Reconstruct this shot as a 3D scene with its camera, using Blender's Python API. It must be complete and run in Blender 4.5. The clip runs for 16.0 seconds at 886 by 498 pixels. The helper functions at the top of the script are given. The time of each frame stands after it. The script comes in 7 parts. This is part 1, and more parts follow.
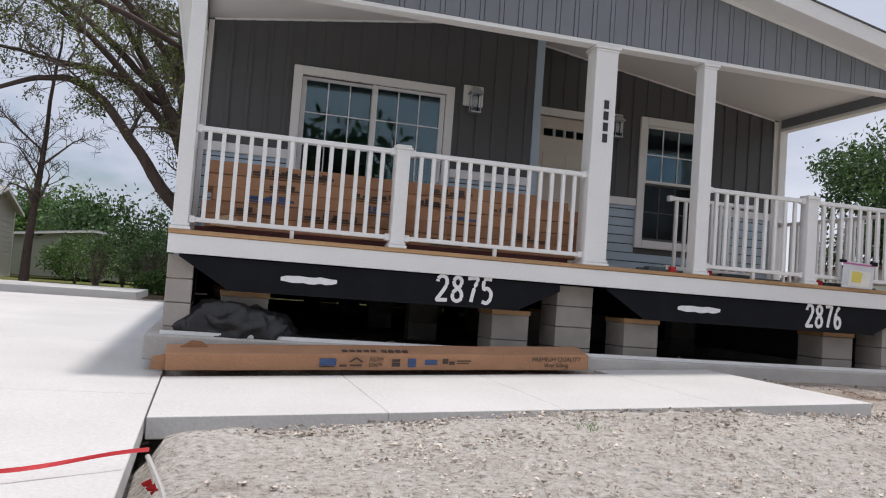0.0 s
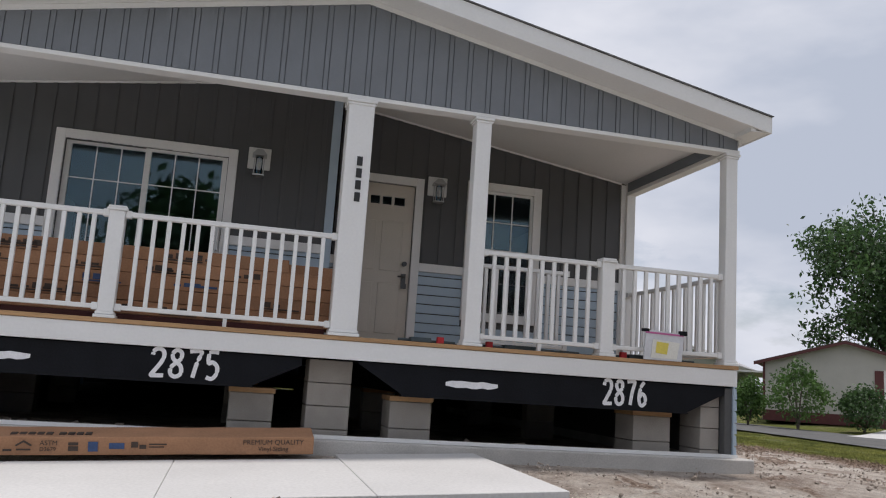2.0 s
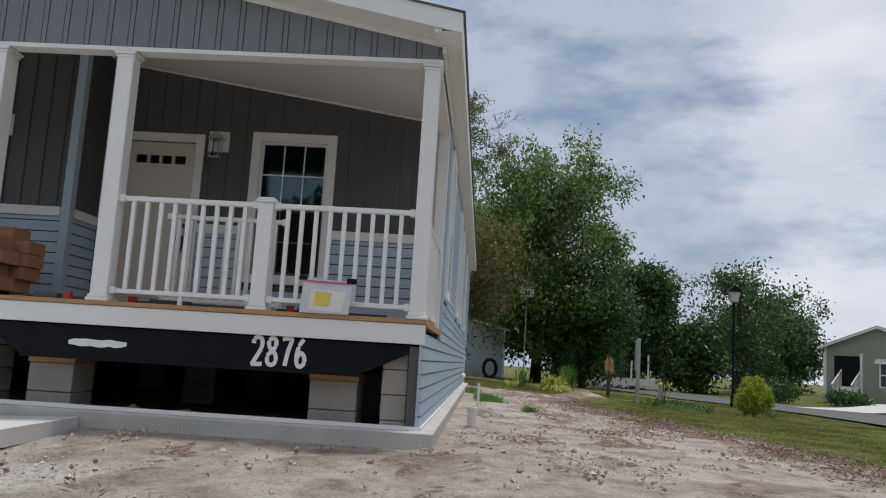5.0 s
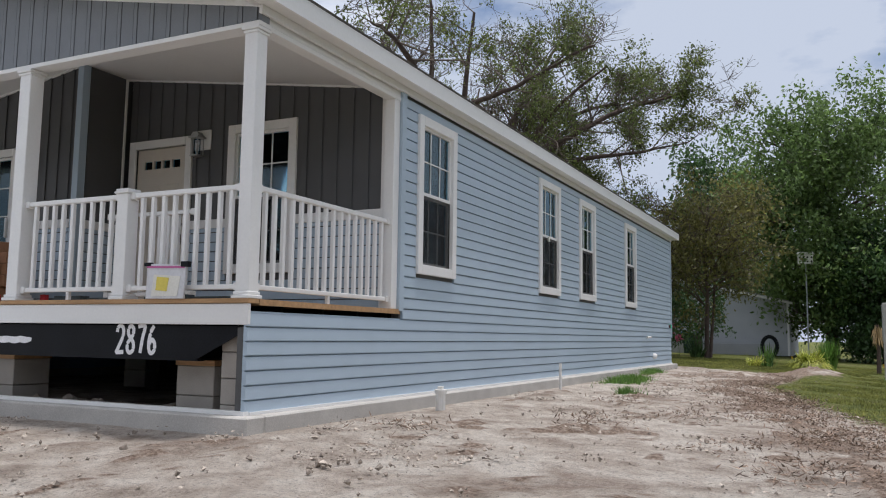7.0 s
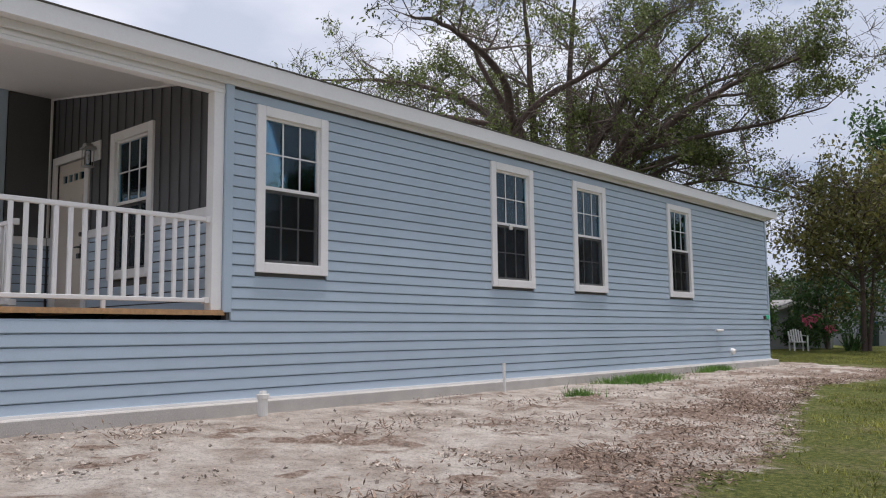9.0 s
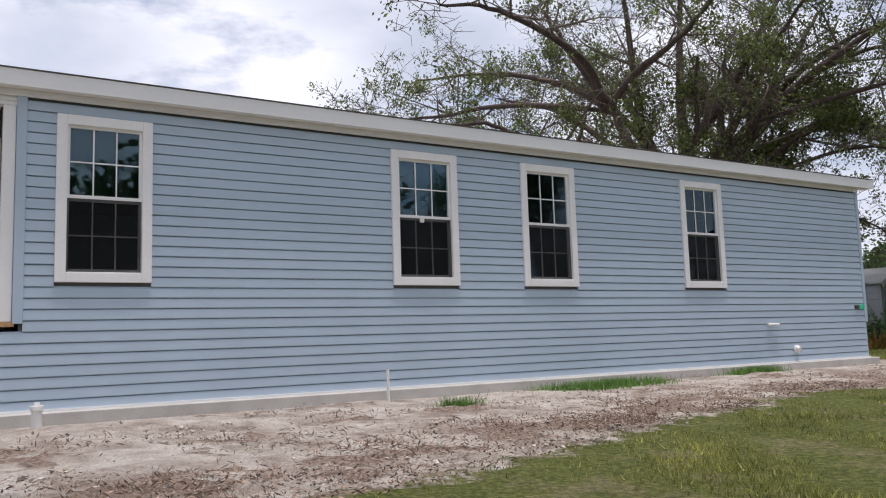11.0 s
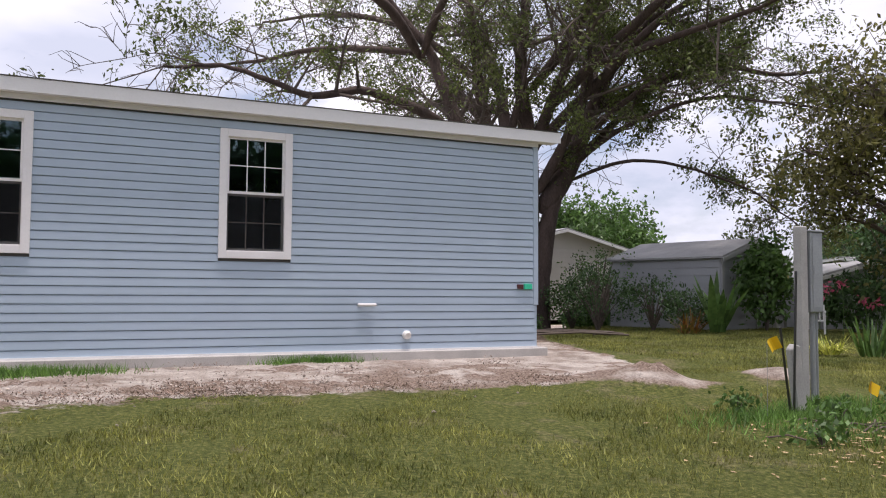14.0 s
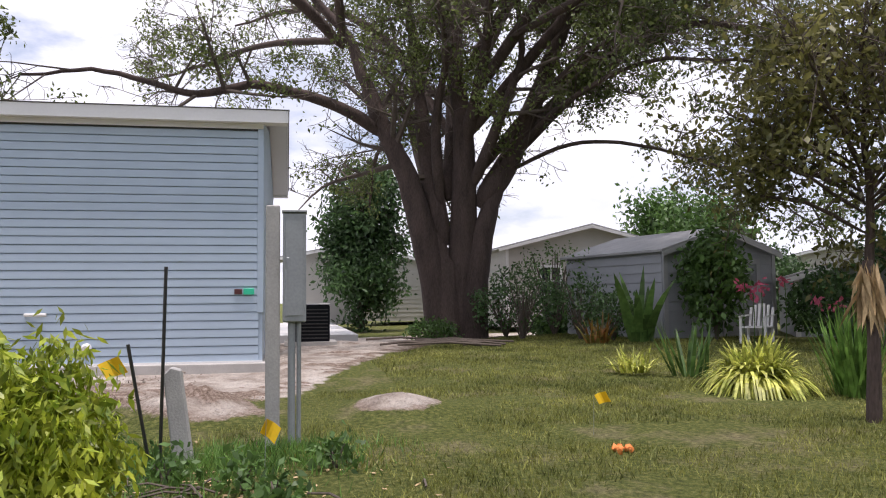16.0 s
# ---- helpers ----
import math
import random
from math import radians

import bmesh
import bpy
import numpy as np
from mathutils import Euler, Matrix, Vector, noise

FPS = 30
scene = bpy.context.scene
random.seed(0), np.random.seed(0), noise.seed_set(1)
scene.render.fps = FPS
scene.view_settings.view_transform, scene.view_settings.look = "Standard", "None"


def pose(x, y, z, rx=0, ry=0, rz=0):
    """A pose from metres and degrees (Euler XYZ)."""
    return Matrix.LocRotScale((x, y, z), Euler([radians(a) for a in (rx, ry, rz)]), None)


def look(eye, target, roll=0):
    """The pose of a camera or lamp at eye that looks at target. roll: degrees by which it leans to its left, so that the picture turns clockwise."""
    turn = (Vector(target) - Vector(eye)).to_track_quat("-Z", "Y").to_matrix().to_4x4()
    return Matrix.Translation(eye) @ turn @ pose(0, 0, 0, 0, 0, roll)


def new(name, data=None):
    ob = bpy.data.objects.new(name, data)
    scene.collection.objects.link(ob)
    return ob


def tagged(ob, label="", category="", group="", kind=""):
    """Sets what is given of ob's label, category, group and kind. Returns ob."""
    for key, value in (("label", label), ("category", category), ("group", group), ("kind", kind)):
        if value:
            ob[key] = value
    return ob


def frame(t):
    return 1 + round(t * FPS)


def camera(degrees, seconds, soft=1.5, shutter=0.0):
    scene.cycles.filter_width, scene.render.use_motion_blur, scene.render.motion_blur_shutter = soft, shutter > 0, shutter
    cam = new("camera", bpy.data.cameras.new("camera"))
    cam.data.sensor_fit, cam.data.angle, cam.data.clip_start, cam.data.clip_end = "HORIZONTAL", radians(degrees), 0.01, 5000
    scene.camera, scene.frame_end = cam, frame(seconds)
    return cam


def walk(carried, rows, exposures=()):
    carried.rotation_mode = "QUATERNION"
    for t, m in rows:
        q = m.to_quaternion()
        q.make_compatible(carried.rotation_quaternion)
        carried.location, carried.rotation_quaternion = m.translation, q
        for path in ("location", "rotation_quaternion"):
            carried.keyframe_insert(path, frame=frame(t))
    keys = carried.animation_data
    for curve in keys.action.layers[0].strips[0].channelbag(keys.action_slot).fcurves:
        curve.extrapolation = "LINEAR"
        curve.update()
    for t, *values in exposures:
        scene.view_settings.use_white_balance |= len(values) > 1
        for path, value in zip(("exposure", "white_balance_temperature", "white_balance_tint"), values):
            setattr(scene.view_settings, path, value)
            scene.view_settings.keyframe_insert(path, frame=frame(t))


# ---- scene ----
cam = camera(56.7, 16.0, soft=1.1)
PATH = [
    (0, (-7.631, -7.328, 0.497), (-7.079, -5.409, 0.606), 4.2),
    (0.5, (-6.906, -7.364, 0.541), (-6.439, -5.433, 0.769), 3.9),
    (1, (-6.227, -7.34, 0.553), (-5.819, -5.403, 0.837), 3.7),
    (1.5, (-5.594, -7.293, 0.531), (-5.216, -5.356, 0.853), 3.2),
    (2, (-4.904, -7.302, 0.565), (-4.432, -5.384, 0.878), 3.8),
    (2.5, (-4.2, -7.266, 0.56), (-3.733, -5.348, 0.879), 4.8),
    (3, (-3.414, -7.226, 0.553), (-3.0, -5.297, 0.881), 4.6),
    (3.5, (-2.547, -7.204, 0.531), (-2.169, -5.268, 0.858), 3.5),
    (4, (-1.562, -7.135, 0.537), (-1.264, -5.182, 0.849), 3.5),
    (6.5, (3.323, -5.553, 0.603), (2.553, -3.72, 0.815), 1.6),
    (7, (4.149, -5.028, 0.614), (3.269, -3.245, 0.825), 0.8),
    (7.5, (4.9, -4.445, 0.603), (3.903, -2.725, 0.814), -0.0),
    (8, (5.625, -3.808, 0.646), (4.526, -2.149, 0.841), -0.4),
    (8.5, (6.341, -3.066, 0.636), (5.109, -1.503, 0.831), -0.4),
    (9, (6.995, -2.243, 0.621), (5.674, -0.756, 0.829), -0.6),
    (11.5, (9.573, 2.851, 0.581), (7.864, 3.866, 0.798), -1.9),
    (12, (9.988, 4.106, 0.626), (8.313, 5.181, 0.825), -1.4),
    (12.5, (10.393, 5.467, 0.755), (8.66, 6.453, 0.915), -0.9),
    (13, (10.742, 6.938, 0.796), (8.969, 7.854, 0.93), -0.3),
    (13.5, (11.078, 8.553, 0.817), (9.284, 9.43, 0.938), 0.2),
    (14, (11.207, 10.081, 0.79), (9.395, 10.921, 0.904), 0.3),
    (14.5, (11.366, 11.695, 0.723), (9.535, 12.492, 0.832), 0.4),
    (15, (11.503, 13.583, 0.845), (9.601, 14.196, 0.933), 0.3),
    (15.5, (11.535, 15.434, 0.795), (9.592, 15.893, 0.908), -0.2),
    (16, (11.454, 17.27, 0.787), (9.493, 17.641, 0.914), -0.5),
]
EXPO = [(0, 0.14, 6500, 16), (0.5, -0.1, 6500, 15), (2.5, -0.06, 6450, 15), (4, -0.26, 6350, 12), (6.5, 0.12, 6350, 13), (9, 0.19, 6400, 17), (12, 0.31, 6450, 18), (14, 0.45, 6550, 23), (16, 0.55, 6500, 22)]
walk(cam, [(t, look(eye, target, roll)) for t, eye, target, roll in PATH], EXPO)

# ---- world and sun ----
SUN_EL, SUN_AZ = 83.0, 28.0          # azimuth counted from +x towards +y
world = bpy.data.worlds.new("sky")
scene.world = world
world.use_nodes = True
wn, wl = world.node_tree.nodes, world.node_tree.links
bg = wn["Background"]
sky = wn.new("ShaderNodeTexSky")
sky.sky_type, sky.sun_disc = "NISHITA", False
sky.sun_elevation, sky.sun_rotation = radians(SUN_EL), radians(90 - SUN_AZ)
sky.dust_density = 2.0
tc = wn.new("ShaderNodeTexCoord")
mp = wn.new("ShaderNodeMapping")
mp.inputs["Scale"].default_value = (1.0, 1.0, 2.6)
cl = wn.new("ShaderNodeTexNoise")
cl.inputs["Scale"].default_value, cl.inputs["Detail"].default_value = 3.2, 7.0
cl.inputs["Roughness"].default_value = 0.58
cr = wn.new("ShaderNodeValToRGB")
cr.color_ramp.elements[0].position, cr.color_ramp.elements[1].position = 0.33, 0.48
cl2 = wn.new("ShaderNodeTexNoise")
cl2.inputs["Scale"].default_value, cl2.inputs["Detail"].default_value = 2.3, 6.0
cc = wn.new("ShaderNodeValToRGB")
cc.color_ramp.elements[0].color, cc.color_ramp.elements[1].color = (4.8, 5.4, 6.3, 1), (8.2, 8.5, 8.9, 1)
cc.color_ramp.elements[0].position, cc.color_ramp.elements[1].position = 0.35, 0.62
mx = wn.new("ShaderNodeMix")
mx.data_type = "RGBA"
wl.new(tc.outputs["Generated"], mp.inputs["Vector"])
wl.new(mp.outputs["Vector"], cl.inputs["Vector"])
wl.new(mp.outputs["Vector"], cl2.inputs["Vector"])
wl.new(cl.outputs["Fac"], cr.inputs["Fac"])
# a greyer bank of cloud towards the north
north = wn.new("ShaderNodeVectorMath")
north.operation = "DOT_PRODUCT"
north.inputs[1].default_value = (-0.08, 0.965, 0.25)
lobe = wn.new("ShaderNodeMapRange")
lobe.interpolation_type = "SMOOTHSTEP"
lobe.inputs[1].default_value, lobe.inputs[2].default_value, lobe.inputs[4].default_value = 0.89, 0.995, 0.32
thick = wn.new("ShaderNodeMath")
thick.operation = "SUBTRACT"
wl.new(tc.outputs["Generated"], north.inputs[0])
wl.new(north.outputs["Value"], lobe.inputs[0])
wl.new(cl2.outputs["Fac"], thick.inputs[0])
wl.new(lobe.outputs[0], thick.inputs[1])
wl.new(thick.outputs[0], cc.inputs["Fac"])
wl.new(cr.outputs["Color"], mx.inputs["Factor"])
wl.new(sky.outputs["Color"], mx.inputs[6])
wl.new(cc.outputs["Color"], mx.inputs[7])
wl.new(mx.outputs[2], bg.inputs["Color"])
bg.inputs["Strength"].default_value = 0.105

sun_data = bpy.data.lights.new("sun", "SUN")
sun_data.energy, sun_data.angle, sun_data.color = 2.45, radians(4.0), (1.0, 0.96, 0.9)
sun = new("sun", sun_data)
_d = Vector((math.cos(radians(SUN_EL)) * math.cos(radians(SUN_AZ)), math.cos(radians(SUN_EL)) * math.sin(radians(SUN_AZ)), math.sin(radians(SUN_EL))))
sun.matrix_world = look(_d * 60, (0, 0, 0))


# ---- materials ----
def mat(name, col, rough=0.6, var=0.12, scale=6.0, fine=60.0, bump=0.0, metal=0.0, col2=None, stretch=None, per_object=0.0, island=0.0, spec=0.5, translucent=0.0):
    """A procedural surface with variation at two scales."""
    m = bpy.data.materials.new(name)
    m.use_nodes = True
    n, l = m.node_tree.nodes, m.node_tree.links
    b = n["Principled BSDF"]
    b.inputs["Roughness"].default_value, b.inputs["Metallic"].default_value = rough, metal
    b.inputs["Specular IOR Level"].default_value = spec
    t = n.new("ShaderNodeTexCoord")
    vec = t.outputs["Object"]
    if stretch:
        q = n.new("ShaderNodeMapping")
        q.inputs["Scale"].default_value = stretch
        l.new(vec, q.inputs["Vector"])
        vec = q.outputs["Vector"]
    a = n.new("ShaderNodeTexNoise")
    a.inputs["Scale"].default_value, a.inputs["Detail"].default_value = scale, 5.0
    c = n.new("ShaderNodeTexNoise")
    c.inputs["Scale"].default_value, c.inputs["Detail"].default_value = fine, 3.0
    l.new(vec, a.inputs["Vector"])
    l.new(vec, c.inputs["Vector"])
    mid = n.new("ShaderNodeMath")
    mid.operation = "ADD"
    l.new(a.outputs["Fac"], mid.inputs[0])
    l.new(c.outputs["Fac"], mid.inputs[1])
    ramp = n.new("ShaderNodeMapRange")
    ramp.inputs[1].default_value, ramp.inputs[2].default_value = 0.7, 1.3
    l.new(mid.outputs[0], ramp.inputs[0])
    mix = n.new("ShaderNodeMix")
    mix.data_type = "RGBA"
    dark = tuple(v * (1 - var) for v in col)
    lite = tuple(min(1, v * (1 + var)) for v in (col2 or col))
    mix.inputs[6].default_value, mix.inputs[7].default_value = (*dark, 1), (*lite, 1)
    l.new(ramp.outputs[0], mix.inputs["Factor"])
    out = mix.outputs[2]
    if per_object or island:
        if island:
            inf = n.new("ShaderNodeNewGeometry")
            rnd = inf.outputs["Random Per Island"]
        else:
            inf = n.new("ShaderNodeObjectInfo")
            rnd = inf.outputs["Random"]
        hs = n.new("ShaderNodeHueSaturation")
        mr = n.new("ShaderNodeMapRange")
        k = per_object or island
        mr.inputs[3].default_value, mr.inputs[4].default_value = 1 - k, 1 + k
        l.new(rnd, mr.inputs[0])
        l.new(mr.outputs[0], hs.inputs["Value"])
        l.new(out, hs.inputs["Color"])
        out = hs.outputs["Color"]
    l.new(out, b.inputs["Base Color"])
    if bump:
        bp = n.new("ShaderNodeBump")
        bp.inputs["Strength"].default_value, bp.inputs["Distance"].default_value = bump, 0.02
        l.new(mid.outputs[0], bp.inputs["Height"])
        l.new(bp.outputs["Normal"], b.inputs["Normal"])
    if translucent:
        tr = n.new("ShaderNodeBsdfTranslucent")
        l.new(out, tr.inputs["Color"])
        ms = n.new("ShaderNodeMixShader")
        ms.inputs[0].default_value = translucent
        l.new(b.outputs[0], ms.inputs[1])
        l.new(tr.outputs[0], ms.inputs[2])
        l.new(ms.outputs[0], n["Material Output"].inputs["Surface"])
    return m


def glass_mat(name, tint=(0.85, 0.95, 0.97), gloss_ior=1.6):
    m = bpy.data.materials.new(name)
    m.use_nodes = True
    n, l = m.node_tree.nodes, m.node_tree.links
    n.remove(n["Principled BSDF"])
    fr = n.new("ShaderNodeFresnel")
    fr.inputs["IOR"].default_value = gloss_ior
    t = n.new("ShaderNodeBsdfTransparent")
    t.inputs["Color"].default_value = (*tint, 1)
    g = n.new("ShaderNodeBsdfGlossy")
    g.inputs["Roughness"].default_value = 0.02
    g.inputs["Color"].default_value = (0.62, 0.84, 0.95, 1)
    s = n.new("ShaderNodeMixShader")
    l.new(fr.outputs[0], s.inputs[0])
    l.new(t.outputs[0], s.inputs[1])
    l.new(g.outputs[0], s.inputs[2])
    l.new(s.outputs[0], n["Material Output"].inputs["Surface"])
    return m


M_BLUE = mat("blue_vinyl", (0.40, 0.495, 0.585), 0.5, 0.05, 1.2, 90, 0.05, per_object=0.01)
# one grey siding in two tones: porch shade coloured darker, lit gable lighter
M_DARK = mat("grey_vinyl_shaded", (0.086, 0.087, 0.09), 0.55, 0.08, 3, 120, 0.06)
M_GABLE = mat("grey_vinyl_lit", (0.18, 0.195, 0.215), 0.55, 0.08, 3, 120, 0.06)
M_WHITE = mat("white_vinyl", (0.78, 0.78, 0.77), 0.45, 0.03, 2, 40)
M_SOFFIT = mat("white_soffit", (0.74, 0.74, 0.73), 0.55, 0.03, 2, 40)
M_TRIM = mat("white_trim", (0.79, 0.785, 0.775), 0.5, 0.04, 3, 50)
M_CREAM = mat("cream_door_paint", (0.62, 0.57, 0.50), 0.5, 0.04, 3, 60)
M_WOOD = mat("treated_deck_wood", (0.42, 0.25, 0.12), 0.7, 0.25, 4, 40, 0.2, stretch=(0.3, 6, 6))
M_SHINGLE = mat("grey_shingle", (0.12, 0.12, 0.12), 0.9, 0.3, 8, 90, 0.4)
M_BLACK = mat("black_steel_paint", (0.007, 0.008, 0.011), 0.55, 0.3, 4, 60, 0.1, spec=0.15)
M_SPRAY = mat("white_spray_paint", (0.8, 0.8, 0.82), 0.7, 0.1, 20, 90)
M_BLOCK = mat("grey_concrete_block", (0.37, 0.34, 0.305), 0.9, 0.12, 5, 110, 0.3, per_object=0.05)
M_CURB = mat("concrete_footing", (0.48, 0.46, 0.43), 0.9, 0.18, 3, 90, 0.25)
M_SLAB = mat("pale_new_concrete", (0.57, 0.565, 0.55), 0.85, 0.10, 0.8, 45, 0.15)
M_CARD = mat("brown_cardboard", (0.36, 0.19, 0.104), 0.8, 0.14, 4, 60, 0.08, per_object=0.14)
M_INK = mat("printed_ink", (0.07, 0.05, 0.04), 0.8, 0.2, 20, 90)
M_INKBLUE = mat("printed_blue_ink", (0.05, 0.09, 0.2), 0.8, 0.2, 20, 90)
M_BAG = mat("black_plastic_sheet", (0.012, 0.012, 0.014), 0.32, 0.3, 8, 60, 0.3)
M_NUM = mat("black_numeral", (0.02, 0.02, 0.02), 0.4, 0.1)
M_LAMP = mat("brushed_nickel", (0.5, 0.5, 0.5), 0.35, 0.06, 20, 80, metal=0.7)
M_CHROME = mat("dark_lock_metal", (0.08, 0.08, 0.08), 0.35, 0.1, metal=0.8)
# dark grey puts the gloom of unlit rooms into the wall colour
M_ROOM = mat("unlit_room_dark", (0.10, 0.10, 0.10), 0.9, 0.1)
M_MAROON = mat("dark_red_plank", (0.08, 0.02, 0.02), 0.7, 0.2, 6, 60)
M_FLAG = mat("blue_banner_cloth", (0.004, 0.27, 0.72), 0.5, 0.08, 1.5, 8, 0.03, translucent=0.4)
M_FLAGTXT = mat("white_print", (0.85, 0.87, 0.9), 0.6, 0.02)
M_BARK = mat("grey_brown_bark", (0.082, 0.058, 0.049), 0.95, 0.4, 2.5, 24, 0.9, stretch=(2, 2, 0.5))
M_TWIG = mat("twig_bark", (0.125, 0.10, 0.082), 0.95, 0.25, 4, 30, 0.3)
M_LEAF = mat("olive_leaf", (0.08, 0.11, 0.034), 0.5, 0.3, 0.5, 6, island=0.5, translucent=0.5, col2=(0.155, 0.19, 0.055))
M_LEAFD = mat("deep_green_leaf", (0.042, 0.092, 0.030), 0.5, 0.3, 0.5, 6, island=0.5, translucent=0.35, col2=(0.07, 0.135, 0.042))
M_LEAFR = mat("bronze_green_leaf", (0.11, 0.125, 0.038), 0.5, 0.3, 0.5, 6, island=0.5, translucent=0.5, col2=(0.20, 0.185, 0.06))
M_LEAFY = mat("lime_leaf", (0.15, 0.28, 0.025), 0.45, 0.25, 3, 20, island=0.5, translucent=0.35, col2=(0.42, 0.45, 0.045))
M_LEAFM = mat("mid_green_leaf", (0.07, 0.15, 0.035), 0.5, 0.3, 0.6, 8, island=0.4, translucent=0.35, col2=(0.11, 0.2, 0.05))
M_WEED = mat("fresh_weed_blade", (0.08, 0.19, 0.03), 0.55, 0.3, 2.0, 8, island=0.45, translucent=0.35, col2=(0.16, 0.29, 0.06))
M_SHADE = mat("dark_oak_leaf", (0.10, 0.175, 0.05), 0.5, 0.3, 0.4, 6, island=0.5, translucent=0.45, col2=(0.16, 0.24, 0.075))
M_CROTON = mat("croton_leaf", (0.45, 0.11, 0.03), 0.5, 0.3, 6, 20, island=0.5, translucent=0.3, col2=(0.12, 0.16, 0.03))
M_BLADE = mat("lawn_blade", (0.122, 0.158, 0.030), 0.6, 0.35, 0.7, 3, island=0.55, translucent=0.3, col2=(0.275, 0.272, 0.068))
M_VARIEG = mat("variegated_leaf", (0.27, 0.37, 0.045), 0.5, 0.3, 3, 20, island=0.5, translucent=0.35, col2=(0.56, 0.55, 0.14))
M_RED = mat("orange_red_petal", (0.55, 0.10, 0.03), 0.6, 0.2, 8, 30, translucent=0.3)
M_PINK = mat("pink_petal", (0.6, 0.12, 0.2), 0.6, 0.2, 8, 30, translucent=0.3)
M_STRAW = mat("dry_straw", (0.42, 0.30, 0.16), 0.9, 0.3, 4, 30, island=0.3)
M_GALV = mat("galvanised_box", (0.34, 0.36, 0.37), 0.5, 0.1, 5, 50, metal=0.3)
M_POSTG = mat("weathered_grey_post", (0.40, 0.39, 0.37), 0.85, 0.15, 5, 70, 0.2)
M_YEL = mat("yellow_marker_plastic", (0.85, 0.58, 0.01), 0.6, 0.05, translucent=0.3)
M_ORANGE = mat("orange_marker_paint", (0.75, 0.23, 0.05), 0.7, 0.1)
M_GREEN = mat("green_tag", (0.02, 0.55, 0.32), 0.5, 0.05)
M_PIPE = mat("white_pvc", (0.76, 0.75, 0.72), 0.45, 0.05, 6, 60)
M_TAPE = mat("red_tape", (0.65, 0.04, 0.05), 0.5, 0.1, translucent=0.3)
M_NBW = mat("cream_house_wall", (0.50, 0.48, 0.44), 0.7, 0.06, 2, 50)
M_NBG = mat("sage_house_siding", (0.29, 0.30, 0.245), 0.7, 0.06, 2, 50)
M_NBL = mat("pale_grey_siding", (0.40, 0.42, 0.45), 0.6, 0.06, 2, 50)
M_NBROOF = mat("pale_roof_sheet", (0.36, 0.36, 0.36), 0.7, 0.15, 3, 60)
M_NBRED = mat("maroon_trim", (0.11, 0.03, 0.03), 0.6, 0.15)
M_NBROOFR = mat("maroon_shingle", (0.10, 0.055, 0.05), 0.9, 0.25, 6, 60)
M_SHED = mat("grey_shed_siding", (0.36, 0.37, 0.39), 0.6, 0.08, 2, 60)
M_ASPH = mat("worn_asphalt", (0.115, 0.115, 0.112), 0.95, 0.2, 1.2, 120, 0.3)
M_CRUST = mat("dry_crust_and_roots", (0.145, 0.10, 0.072), 0.95, 0.35, 8, 60, island=0.55, col2=(0.27, 0.195, 0.145))
M_CLOD = mat("grey_soil_clod", (0.36, 0.305, 0.255), 0.95, 0.3, 12, 60, 0.5, per_object=0.2)
M_GLASS = glass_mat("window_glass")
def mesh_mat(name):
    m = bpy.data.materials.new(name)
    m.use_nodes = True
    n, l = m.node_tree.nodes, m.node_tree.links
    t = n.new("ShaderNodeBsdfTransparent")
    s = n.new("ShaderNodeMixShader")
    s.inputs[0].default_value = 0.42
    n["Principled BSDF"].inputs["Base Color"].default_value = (0.014, 0.014, 0.015, 1)
    n["Principled BSDF"].inputs["Specular IOR Level"].default_value = 0.1
    l.new(t.outputs[0], s.inputs[1])
    l.new(n["Principled BSDF"].outputs[0], s.inputs[2])
    l.new(s.outputs[0], n["Material Output"].inputs["Surface"])
    return m


M_MESH = mesh_mat("insect_screen")
M_CLEAR = glass_mat("clear_plastic", (0.9, 0.92, 0.95), 1.35)
M_PAPER = mat("white_paper", (0.75, 0.74, 0.68), 0.8, 0.08)
M_BIN = mat("blue_bin_lid", (0.02, 0.16, 0.35), 0.5, 0.1)
M_SOIL = mat("bare_brown_soil", (0.17, 0.115, 0.075), 0.95, 0.3, 5, 50, 0.4)


# ---- mesh helpers ----
def box(bm, x0, x1, y0, y1, z0, z1):
    v = [bm.verts.new((x, y, z)) for z in (z0, z1) for y in (y0, y1) for x in (x0, x1)]
    for f in ((0, 2, 3, 1), (4, 5, 7, 6), (0, 1, 5, 4), (2, 6, 7, 3), (0, 4, 6, 2), (1, 3, 7, 5)):
        bm.faces.new([v[i] for i in f])
    return v


def prism(bm, pts, axis, a, b):
    """A flat outline pushed from a to b along an axis; pts hold the two other coordinates in order."""
    def at(p, q):
        return {"x": (q, p[0], p[1]), "y": (p[0], q, p[1]), "z": (p[0], p[1], q)}[axis]
    lo, hi = [bm.verts.new(at(p, a)) for p in pts], [bm.verts.new(at(p, b)) for p in pts]
    bm.faces.new(lo)
    bm.faces.new(hi[::-1])
    for i in range(len(pts)):
        j = (i + 1) % len(pts)
        bm.faces.new((lo[j], lo[i], hi[i], hi[j]))


